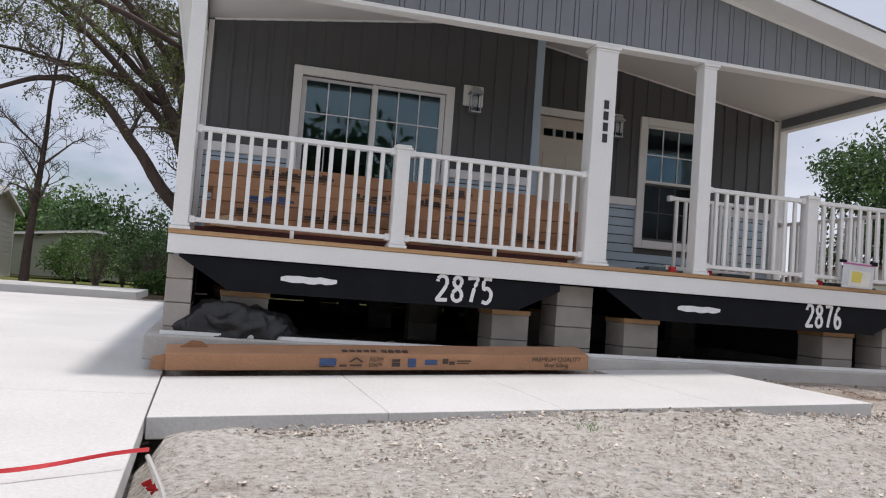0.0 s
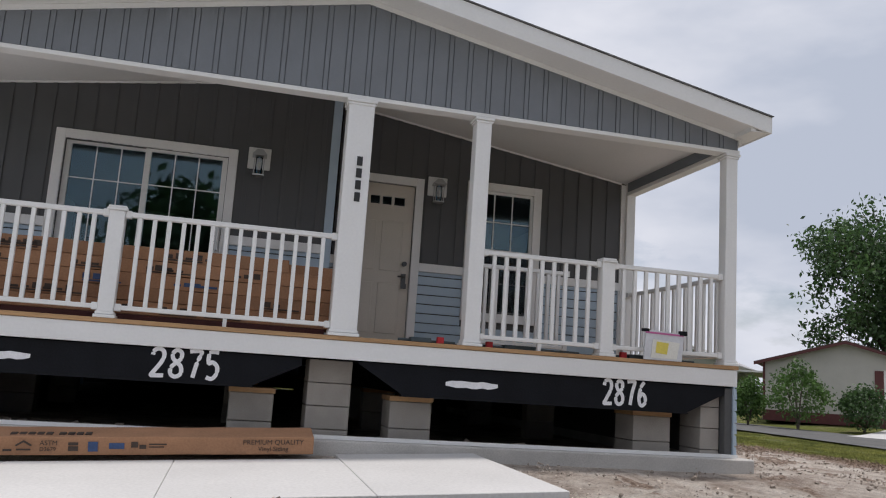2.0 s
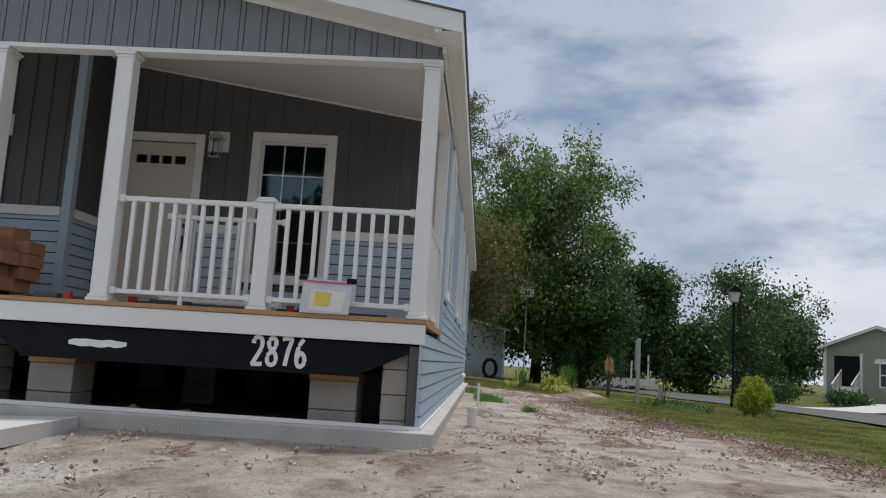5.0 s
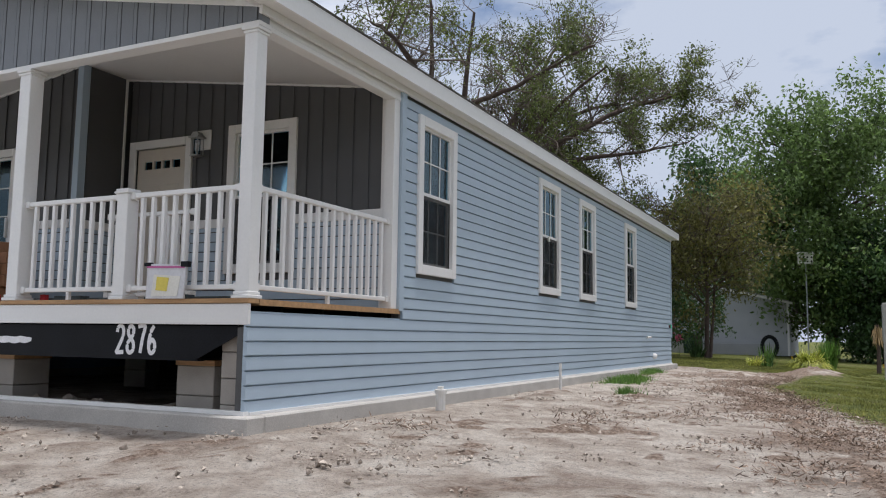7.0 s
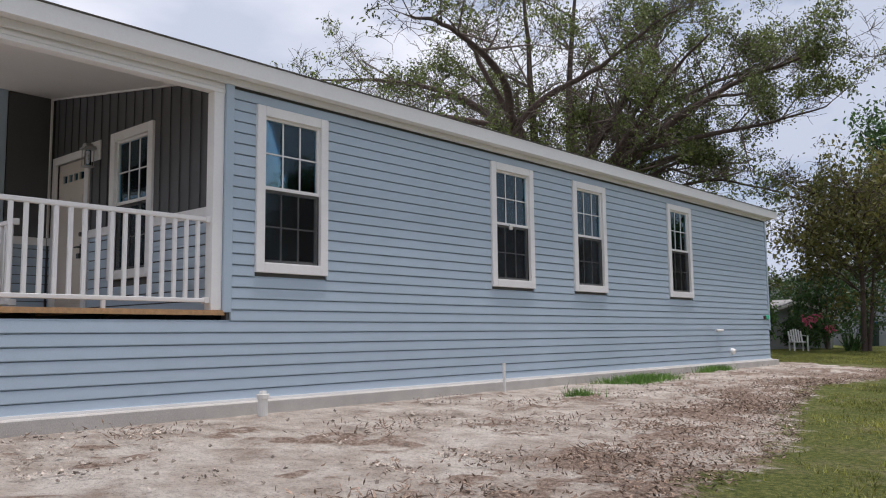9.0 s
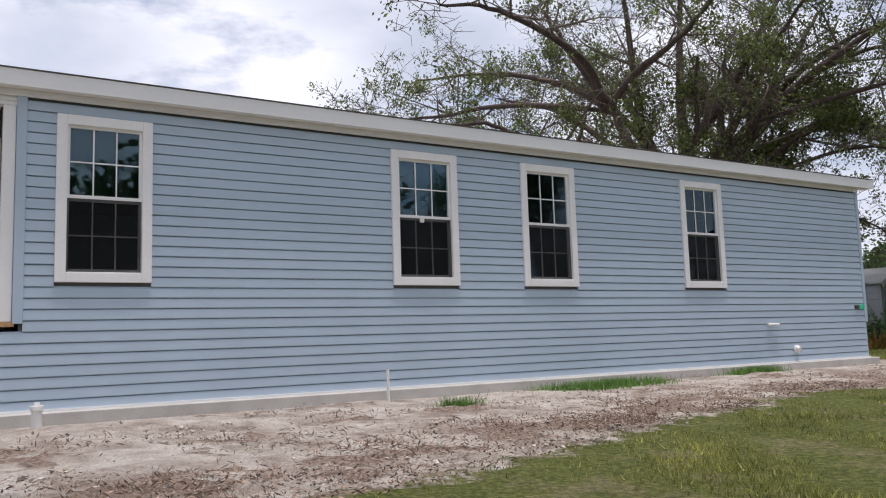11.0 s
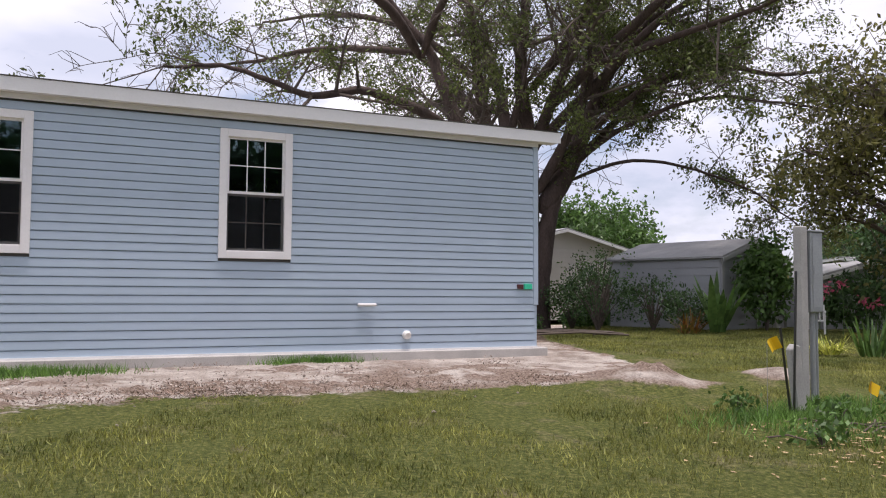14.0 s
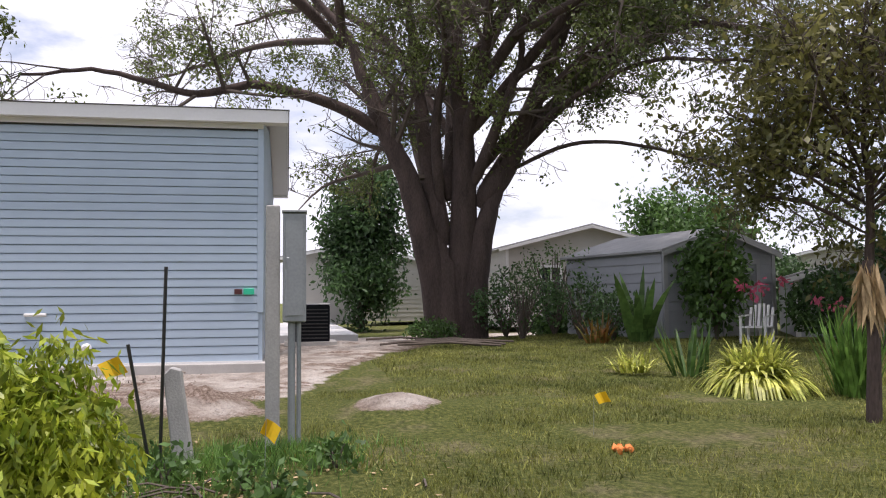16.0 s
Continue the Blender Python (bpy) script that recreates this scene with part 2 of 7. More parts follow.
def tube(bm, path, radii, seg=8, cap=True):
    rings = []
    for i, p in enumerate(path):
        p = Vector(p)
        d = (Vector(path[min(i + 1, len(path) - 1)]) - Vector(path[max(i - 1, 0)])).normalized()
        u = d.orthogonal().normalized() if abs(d.z) > 0.95 else d.cross(Vector((0, 0, 1))).normalized()
        w = d.cross(u)
        r = radii[i] if isinstance(radii, (list, tuple)) else radii
        rings.append([bm.verts.new(p + (u * math.cos(2 * math.pi * k / seg) + w * math.sin(2 * math.pi * k / seg)) * r) for k in range(seg)])
    for a, b in zip(rings, rings[1:]):
        for k in range(seg):
            bm.faces.new((a[k], a[(k + 1) % seg], b[(k + 1) % seg], b[k]))
    if cap:
        bm.faces.new(rings[0][::-1])
        bm.faces.new(rings[-1])


def finish(bm, material, name, bevel=0.0, smooth=False):
    bmesh.ops.recalc_face_normals(bm, faces=bm.faces)
    if bevel:
        bmesh.ops.bevel(bm, geom=list(bm.edges), offset=bevel, segments=1, affect="EDGES", clamp_overlap=True)
    me = bpy.data.meshes.new(name)
    bm.to_mesh(me)
    bm.free()
    me.materials.append(material)
    if smooth:
        for p in me.polygons:
            p.use_smooth = True
    return me


def part(name, bm, material, parent=None, label="", bevel=0.0, smooth=False):
    ob = new(name, finish(bm, material, name, bevel, smooth))
    ob.parent = parent
    return tagged(ob, label)


def box_part(name, material, parent, *dims, label="", bevel=0.004):
    bm = bmesh.new()
    box(bm, *dims)
    return part(name, bm, material, parent, label, bevel)


def thing(name, label, category, group="", at=(0, 0, 0), turn=0, kind=""):
    ob = new(name)
    ob.empty_display_size = 0.1
    ob.matrix_basis = pose(*at, 0, 0, turn)
    return tagged(ob, label, category, group, kind)


def raw(name, verts, faces, material, parent=None, label="", smooth=False):
    me = bpy.data.meshes.new(name)
    me.from_pydata(verts, [], faces)
    me.materials.append(material)
    if smooth:
        for p in me.polygons:
            p.use_smooth = True
    ob = new(name, me)
    ob.parent = parent
    return tagged(ob, label)


def tris(name, co, material, parent=None, label="", size=3):
    """A mesh of loose faces of the same size, from an array of their corners."""
    co = np.asarray(co, np.float32).reshape(-1, 3)
    n = len(co)
    me = bpy.data.meshes.new(name)
    me.vertices.add(n)
    me.vertices.foreach_set("co", co.ravel())
    me.loops.add(n)
    me.loops.foreach_set("vertex_index", np.arange(n, dtype=np.int32))
    me.polygons.add(n // size)
    me.polygons.foreach_set("loop_start", np.arange(0, n, size, dtype=np.int32))
    me.update(calc_edges=True)
    me.materials.append(material)
    ob = new(name, me)
    ob.parent = parent
    return tagged(ob, label)


def lettering(name, words, size, material, parent, m, depth=0.001, align="LEFT", label="", offset=0.0):
    cu = bpy.data.curves.new(name, "FONT")
    cu.body, cu.size, cu.extrude, cu.align_x, cu.offset = words, size, depth, align, offset
    tmp = bpy.data.objects.new(name, cu)
    scene.collection.objects.link(tmp)
    me = bpy.data.meshes.new_from_object(tmp.evaluated_get(bpy.context.evaluated_depsgraph_get()))
    bpy.data.objects.remove(tmp)
    me.materials.clear()
    me.materials.append(material)
    ob = new(name, me)
    ob.parent = parent
    ob.matrix_basis = m
    return tagged(ob, label)


def smooth01(a, b, v):
    t = np.clip((v - a) / (b - a), 0, 1)
    return t * t * (3 - 2 * t)


def ground_z(x, y):
    """Height of the bare ground."""
    side, front = 0.040 * np.clip(x, 0, 9), 0.07 * np.clip(-y, 0, 5.5)
    z = -0.118 - np.maximum(side, front)
    z = z + 0.09 * smooth01(18, 25, y) * smooth01(4, -4, x)
    z = z - 0.24 * smooth01(-7.72, -7.92, x) * smooth01(6.5, 4.0, -y)
    z = z - 0.18 * smooth01(-4.5, -6.8, x) * smooth01(-2.35, -2.2, y) * smooth01(0.0, -0.3, y)
    z = z - 0.10 * smooth01(-5.4, -7.6, x) * smooth01(-4.8, -2.8, y) * smooth01(-2.1, -2.3, y)
    z = z + 0.11 * smooth01(-6.6, -4.2, x) * smooth01(-1.0, -2.2, x) * smooth01(-4.2, -2.45, y) * smooth01(-2.25, -2.4, y)
    return z + 0.24 * smooth01(16, 22, x)


# ---- ground ----
LAWN_EDGE = [(-12, 9.0), (-6, 6.5), (-3, 5.2), (0.4, 5.0), (2.5, 4.9), (4.2, 4.7), (5.6, 4.35), (7.6, 3.65), (11, 2.85), (15.7, 3.15), (16.6, 3.5), (17.4, 2.3), (18.0, 0.4), (19.0, -2.8), (20.4, -5.5), (24, -9), (60, -9)]


def make_ground():
    def axis(lo, hi, step, far):
        mid = list(np.arange(lo, hi + 1e-6, step))
        out, d = [], step
        v = hi
        while v < far:
            d *= 1.35
            v += d
            out.append(v)
        left, d, v = [], step, lo
        while v > -far:
            d *= 1.35
            v -= d
            left.append(v)
        return np.array(left[::-1] + mid + out)
    xs, ys = axis(-15, 17, 0.2, 900), axis(-11, 34, 0.2, 900)
    xs = np.unique(np.round(np.concatenate([xs[(xs < -8.45) | (xs > 5.85)], np.arange(-8.4, 5.81, 0.08)]), 4))
    ys = np.unique(np.round(np.concatenate([ys[(ys < -5.05) | (ys > 19.25)], np.arange(-5.0, 19.21, 0.08)]), 4))
    X, Y = np.meshgrid(xs, ys)
    edge = np.interp(Y, [p[0] for p in LAWN_EDGE], [p[1] for p in LAWN_EDGE])
    lawn = smooth01(-0.95, 0.75, X - edge)
    lawn = np.maximum(lawn, smooth01(-14.5, -16, X))
    lawn = np.maximum(lawn, smooth01(26, 29, Y))
    Z = ground_z(X, Y)
    near = smooth01(60, 20, np.hypot(X, Y - 8))
    bumps, crust = np.zeros_like(Z), np.zeros_like(Z)
    for i in range(Z.shape[0]):
        for j in range(Z.shape[1]):
            if near[i, j] > 0:
                p = Vector((X[i, j] * 0.9, Y[i, j] * 0.9, 0.0))
                bumps[i, j] = noise.noise(p) * 0.035 + noise.noise(p * 3.1) * 0.022
                if -8.5 < X[i, j] < 5.9 and -5.1 < Y[i, j] < 19.3 and not (X[i, j] < 0 and Y[i, j] > 0 and Y[i, j] < 17):
                    q = Vector((X[i, j] * 1.1 + 7, Y[i, j] * 0.75, 2.0))
                    d = X[i, j] - edge[i, j]
                    w = 0.55 * noise.noise(q) + 0.55 * noise.noise(q * 2.7) + 0.45 * noise.noise(q * 6.3) + 0.4 * noise.noise(q * 14.0)
                    w += (0.42 * math.exp(-((d + 0.65) / 0.75) ** 2) if Y[i, j] > 0.5 else 0.0) - 0.30
                    bumps[i, j] += 0.011 * abs(noise.noise(q * 8.0)) + 0.008 * noise.noise(q * 19.0)
                    w = min(1.0, max(0.0, w * 2.6)) * (1 if d < -0.05 else max(0.0, 1 - (d + 0.05) * 3))
                    if w > 0:
                        crust[i, j] = w
                        bumps[i, j] += w * (0.010 + 0.034 * abs(noise.noise(q * 9.0)) + 0.03 * max(0, noise.noise(q * 17.0)))
    inside = (X > -8.3) & (X < 0.35) & (Y > -0.35) & (Y < 17.2)
    slabs = (X < -2.4) & (Y < 0.1) & (Y > -2.3) | (X < -7.6)
    bumps = np.where(inside | slabs, bumps * 0.2 - 0.02, bumps)
    crust = np.where(inside | slabs, 0, crust)
    Z = Z + bumps * near * (1 - 0.5 * lawn)
    # low heaps of spilled sand
    for hx, hy, hr, hh in ((3.4, 16.4, 0.9, 0.19), (3.55, 18.3, 0.7, 0.16), (2.2, 14.4, 1.1, 0.06)):
        r = np.hypot(X - hx, (Y - hy)) / hr * (1 + bumps * 5.0 + 0.16 * np.sin(3.1 * X + 2.3 * Y) * np.sin(4.3 * Y - 1.7 * X))
        Z = Z + hh * np.exp(-r * r * 1.9) * np.clip(1 + 9.0 * bumps, 0.4, 1.8)
        lawn = np.where(r < 0.95, lawn * smooth01(0.4, 0.95, r), lawn)
        crust = np.maximum(crust, 0.42 * np.exp(-((r - 0.75) / 0.3) ** 2))
    ny, nx = X.shape
    verts = np.stack([X, Y, Z], -1).reshape(-1, 3)
    idx = np.arange(ny * nx).reshape(ny, nx)
    quads = np.stack([idx[:-1, :-1], idx[:-1, 1:], idx[1:, 1:], idx[1:, :-1]], -1).reshape(-1, 4)
    m = bpy.data.materials.new("sandy_soil_and_lawn")
    m.use_nodes = True
    n, l = m.node_tree.nodes, m.node_tree.links
    b = n["Principled BSDF"]
    b.inputs["Roughness"].default_value = 0.95
    b.inputs["Specular IOR Level"].default_value = 0.15
    tco = n.new("ShaderNodeTexCoord")

    def tex(scale, detail=6.0, rough=0.6):
        q = n.new("ShaderNodeTexNoise")
        q.inputs["Scale"].default_value, q.inputs["Detail"].default_value, q.inputs["Roughness"].default_value = scale, detail, rough
        l.new(tco.outputs["Object"], q.inputs["Vector"])
        return q.outputs["Fac"]

    def ramp(fac, stops):
        q = n.new("ShaderNodeValToRGB")
        e = q.color_ramp.elements
        e[0].position, e[0].color = stops[0][0], (*stops[0][1], 1)
        e[1].position, e[1].color = stops[-1][0], (*stops[-1][1], 1)
        for pos, c in stops[1:-1]:
            k = e.new(pos)
            k.color = (*c, 1)
        l.new(fac, q.inputs["Fac"])
        return q.outputs["Color"]

    def blend(fac, a, c, mode="MIX"):
        q = n.new("ShaderNodeMix")
        q.data_type, q.blend_type = "RGBA", mode
        if isinstance(fac, float):
            q.inputs["Factor"].default_value = fac
        else:
            l.new(fac, q.inputs["Factor"])
        l.new(a, q.inputs[6])
        l.new(c, q.inputs[7])
        return q.outputs[2]

    def calc(op, a, c):
        q = n.new("ShaderNodeMath")
        q.operation, q.use_clamp = op, op != "ADD"
        for k, v in enumerate((a, c)):
            if isinstance(v, float):
                q.inputs[k].default_value = v
            else:
                l.new(v, q.inputs[k])
        return q.outputs[0]

    def level(fac, lo, hi):
        q = n.new("ShaderNodeMapRange")
        q.inputs[1].default_value, q.inputs[2].default_value = lo, hi
        l.new(fac, q.inputs[0])
        return q.outputs[0]

    big, mid, fine = tex(0.55), tex(2.7), tex(22.0, 8.0, 0.7)
    sand = ramp(mid, [(0.30, (0.34, 0.28, 0.235)), (0.46, (0.55, 0.475, 0.41)), (0.62, (0.73, 0.67, 0.60))])
    brown = ramp(fine, [(0.32, (0.10, 0.07, 0.052)), (0.5, (0.25, 0.172, 0.128)), (0.68, (0.46, 0.35, 0.28))])
    sand = blend(level(big, 0.56, 0.74), sand, brown)
    speck = ramp(tex(38.0, 8.0, 0.75), [(0.36, (0.30, 0.28, 0.27)), (0.47, (0.95, 0.95, 0.95)), (0.7, (1.15, 1.13, 1.1))])
    sand = blend(0.65, sand, speck, "MULTIPLY")
    grit = ramp(tex(7.5, 9.0, 0.78), [(0.36, (0.42, 0.40, 0.38)), (0.45, (0.92, 0.91, 0.90)), (0.6, (1.05, 1.04, 1.02))])
    sand = blend(0.4, sand, grit, "MULTIPLY")
    grass = ramp(fine, [(0.32, (0.045, 0.06, 0.016)), (0.5, (0.12, 0.142, 0.036)), (0.66, (0.25, 0.245, 0.08))])
    thatch = ramp(fine, [(0.32, (0.10, 0.085, 0.05)), (0.66, (0.36, 0.31, 0.17))])
    grass = blend(level(tex(1.3, 5.0, 0.65), 0.52, 0.72), grass, thatch)
    at = n.new("ShaderNodeAttribute")
    at.attribute_name = "lawn"
    lawn_n = calc("ADD", at.outputs["Fac"], calc("MULTIPLY", tex(2.4, 9.0, 0.75), 1.6))
    at2 = n.new("ShaderNodeAttribute")
    at2.attribute_name = "litter"
    litter = level(calc("ADD", at2.outputs["Fac"], fine), 0.95, 1.15)
    sand = blend(litter, sand, brown)
    at5 = n.new("ShaderNodeAttribute")
    at5.attribute_name = "crust"
    clods = ramp(tex(30.0, 8.0, 0.7), [(0.33, (0.12, 0.088, 0.066)), (0.5, (0.31, 0.23, 0.178)), (0.66, (0.54, 0.445, 0.375))])
    sand = blend(level(calc("ADD", at5.outputs["Fac"], calc("MULTIPLY", tex(11.0, 6.0, 0.7), 0.5)), 0.38, 0.68), sand, clods)
    # bare brown soil, its colour darkened for the shade of the great tree
    at4 = n.new("ShaderNodeAttribute")
    at4.attribute_name = "shaded_earth"
    shaded_loam = ramp(fine, [(0.3, (0.05, 0.04, 0.03)), (0.5, (0.13, 0.095, 0.068)), (0.72, (0.25, 0.20, 0.15))])
    sand = blend(level(calc("ADD", at4.outputs["Fac"], calc("MULTIPLY", tex(1.9, 6.0, 0.65), 0.8)), 0.72, 0.95), sand, shaded_loam)
    at3 = n.new("ShaderNodeAttribute")
    at3.attribute_name = "pale"
    chalk = ramp(fine, [(0.34, (0.30, 0.25, 0.21)), (0.45, (0.68, 0.63, 0.56)), (0.62, (0.90, 0.87, 0.81))])
    sand = blend(level(calc("ADD", at3.outputs["Fac"], calc("MULTIPLY", tex(1.3, 7.0, 0.7), 1.6)), 1.12, 1.34), sand, chalk)
    col = blend(level(lawn_n, 1.22, 1.38), sand, grass)
    l.new(col, b.inputs["Base Color"])
    bp = n.new("ShaderNodeBump")
    bp.inputs["Strength"].default_value, bp.inputs["Distance"].default_value = 1.0, 0.078
    l.new(calc("ADD", fine, calc("MULTIPLY", mid, 0.9)), bp.inputs["Height"])
    l.new(bp.outputs["Normal"], b.inputs["Normal"])
    g = raw("ground", verts.tolist(), quads.tolist(), m, label="pale sandy building plot giving way to mown lawn", smooth=True)
    me = g.data
    a = me.attributes.new("lawn", "FLOAT", "POINT")
    a.data.foreach_set("value", lawn.ravel().astype(np.float32))
    a = me.attributes.new("crust", "FLOAT", "POINT")
    a.data.foreach_set("value", crust.ravel().astype(np.float32))
    strip = np.exp(-((X - edge + 0.45) / 0.75) ** 2) * smooth01(-3, 4, Y) * smooth01(19, 16, Y)
    # where the darkened soil lies: behind the house, under the tree
    shaded_earth = (0.66 * smooth01(17.2, 18.8, Y + 0.25 * X) * smooth01(27, 23, Y) * smooth01(2.6, 0.6, X) * smooth01(-15, -12, X))
    b_ = me.attributes.new("shaded_earth", "FLOAT", "POINT")
    b_.data.foreach_set("value", shaded_earth.ravel().astype(np.float32))
    strip = np.maximum(strip, 0.8 * np.exp(-(((X - 7) / 1.6) ** 2 + ((Y - 16.4) / 1.1) ** 2)))
    a = me.attributes.new("litter", "FLOAT", "POINT")
    a.data.foreach_set("value", (strip * 0.44).ravel().astype(np.float32))
    a = me.attributes.new("pale", "FLOAT", "POINT")
    a.data.foreach_set("value", (0.58 * smooth01(0.6, -0.6, Y + 1.2) * smooth01(-0.6, -2.8, X)).ravel().astype(np.float32))
    return tagged(g, category="ground", kind="structure")


ground = make_ground()

ROAD = [(-60, -10.2), (-25, -9.8), (-8, -9.6), (-2, -9.3), (3, -7.9), (7, -5.2), (10.6, -0.7), (12.9, 5), (13.8, 12), (14.0, 19), (13.2, 26), (11.2, 33), (9.8, 42), (10.5, 70)]


def curve_points(pts, n=8):
    out = []
    for i in range(len(pts) - 1):
        p = [Vector(pts[max(0, min(len(pts) - 1, i + k))]) for k in (-1, 0, 1, 2)]
        for k in range(n):
            t = k / n
            out.append(0.5 * ((2 * p[1]) + (p[2] - p[0]) * t + (2 * p[0] - 5 * p[1] + 4 * p[2] - p[3]) * t * t + (3 * p[1] - p[0] - 3 * p[2] + p[3]) * t ** 3))
    return out + [Vector(pts[-1])]


def strip_mesh(name, pts, half, lift, material, label, category):
    line = curve_points([(x, y) for x, y in pts])
    v, f = [], []
    for i, p in enumerate(line):
        d = (line[min(i + 1, len(line) - 1)] - line[max(i - 1, 0)]).normalized()
        nrm = Vector((-d.y, d.x))
        for k in (-1, -0.5, 0, 0.5, 1):
            q = p + nrm * half * k
            v.append((q.x, q.y, float(ground_z(q.x, q.y)) + lift))
        if i:
            for k in range(4):
                a = (i - 1) * 5 + k
                f.append((a, a + 1, a + 6, a + 5))
    ob = raw(name, v, f, material, label=label, smooth=True)
    return tagged(ob, category=category, kind="structure")


strip_mesh("road", ROAD, 2.55, 0.05, M_ASPH, "worn grey asphalt lane bending round the plot", "road")
strip_mesh("pavement", [(14.5, 27.5), (18.5, 31.5), (21.5, 35)], 1.5, 0.06, M_SLAB, "pale concrete driveway of the sage house", "driveway")
strip_mesh("pavement", [(16, 15.5), (19.5, 18.0), (23, 20.5)], 1.3, 0.06, M_SLAB, "pale concrete driveway of the cream house", "driveway")


def slab_top(x, y):
    return -0.085 + 0.048 * (x + 2.65) + 0.012 * (y + 2.3)


def flat_slab(name, outline, top, thick, label, category, parent=None):
    bm = bmesh.new()
    hi = [bm.verts.new((x, y, top(x, y))) for x, y in outline]
    lo = [bm.verts.new((x, y, top(x, y) - thick)) for x, y in outline]
    bm.faces.new(hi)
    bm.faces.new(lo[::-1])
    for i in range(len(hi)):
        j = (i + 1) % len(hi)
        bm.faces.new((hi[i], lo[i], lo[j], hi[j]))
    ob = part(name, bm, M_SLAB, parent, label, bevel=0.004)
    return tagged(ob, label, category, kind="" if parent else "structure")


walk_way = thing("walkway", "pale concrete walkway with tooled joints in front of the porch", "walkway", kind="structure")
cuts = [-7.88, -6.45, -5.25, -3.97]
for a, b in zip(cuts, cuts[1:]):
    flat_slab("slab", [(a + 0.0015, -2.27), (b - 0.0015, -2.27), (b - 0.0015, -0.45), (a + 0.0015, -0.45)], slab_top, 0.13, "", "", walk_way)
flat_slab("slab", [(-3.9675, -2.27), (-2.72, -2.25), (-2.74, -0.14), (-3.9675, -0.14)], slab_top, 0.13, "", "", walk_way)

drive = thing("driveway", "broad pale concrete driveway beside the house", "driveway", kind="structure")
ys = [-9.0, -5.2, -1.4, 2.4, 6.2, 10.0, 14.0]
for a, b in zip(ys, ys[1:]):
    for xa, xb in ((-11.3, -7.89), (-14.8, -11.31)):
        flat_slab("slab", [(xa, a + 0.005), (xb, a + 0.005), (xb, b - 0.005), (xa, b - 0.005)], lambda x, y: -0.31 + 0.024 * min(0.0, y + 0.9) + 0.008 * max(0.0, y), 0.12, "", "", drive)
flat_slab("pavement", [(-22, 14.4), (-9.2, 14.4), (-9.2, 19), (-22, 19)], lambda x, y: -0.02, 0.2, "raised pale concrete pad at the end of the driveway", "concrete pad")

# ---- the house ----
L, W, XC = 16.93, 7.95, -3.975
COURSE = 0.113
DECK = 0.885
EAVE = 3.17
house = thing("house", "new grey-blue manufactured home with white trim and a covered front porch", "house")


def siding_x(parent, y0, y1, z0, z1, holes, x=0.0, out=1, name="siding_board", material=M_BLUE):
    """Lapped courses on a wall that faces along x; holes are (y0, y1, z0, z1)."""
    z, cache = z0, {}
    while z < z1 - 0.01:
        top = min(z + COURSE, z1)
        cutters = sorted((h[0], h[1]) for h in holes if h[2] < top - 0.005 and h[3] > z + 0.005)
        a, spans = y0, []
        for c0, c1 in cutters:
            if c0 > a:
                spans.append((a, c0))
            a = max(a, c1)
        if a < y1:
            spans.append((a, y1))
        for s0, s1 in spans:
            key = (round(s1 - s0, 4), round(top - z, 4))
            if key not in cache:
                bm = bmesh.new()
                h = top - z
                prism(bm, [(p * out, q) for p, q in ((-0.04, -0.004), (-0.001, -0.004), (0.0, 0.002), (-0.003, h * 0.5), (-0.006, h * 0.85), (-0.024, h * 0.89), (-0.028, h), (-0.04, h))][:: out], "y", 0, s1 - s0)
                cache[key] = finish(bm, material, name)
            ob = new(name, cache[key])
            ob.parent = parent
            ob.location = (x, s0, z)
        z = top


def siding_y(parent, x0, x1, z0, z1, holes, y=0.0, name="siding_board", material=M_BLUE, out=-1):
    """Lapped courses on a wall that faces the front."""
    z, cache = z0, {}
    while z < z1 - 0.01:
        top = min(z + COURSE, z1)
        cutters = sorted((h[0], h[1]) for h in holes if h[2] < top - 0.005 and h[3] > z + 0.005)
        a, spans = x0, []
        for c0, c1 in cutters:
            if c0 > a:
                spans.append((a, c0))
            a = max(a, c1)
        if a < x1:
            spans.append((a, x1))
        for s0, s1 in spans:
            key = (round(s1 - s0, 4), round(top - z, 4))
            if key not in cache:
                bm = bmesh.new()
                h = top - z
                prism(bm, [(p * out, q) for p, q in ((-0.04, -0.004), (-0.001, -0.004), (0.0, 0.002), (-0.003, h * 0.5), (-0.006, h * 0.85), (-0.024, h * 0.89), (-0.028, h), (-0.04, h))], "x", 0, s1 - s0)
                cache[key] = finish(bm, material, name)
            ob = new(name, cache[key])
            ob.parent = parent
            ob.location = (s0, y, z)
        z = top


def wall_with_holes(bm, axis, at0, at1, a0, a1, z0, z1, holes):
    """A wall slab cut into rectangles round its openings."""
    holes = sorted(holes)
    a = a0
    for h0, h1, hz0, hz1 in holes:
        for lo, hi, zl, zh in ((a, h0, z0, z1), (h0, h1, z0, hz0), (h0, h1, hz1, z1)):
            if hi - lo > 0.002 and zh - zl > 0.002:
                box(bm, *((at0, at1, lo, hi) if axis == "x" else (lo, hi, at0, at1)), zl, zh)
        a = h1
    if a1 - a > 0.002:
        box(bm, *((at0, at1, a, a1) if axis == "x" else (a, a1, at0, at1)), z0, z1)


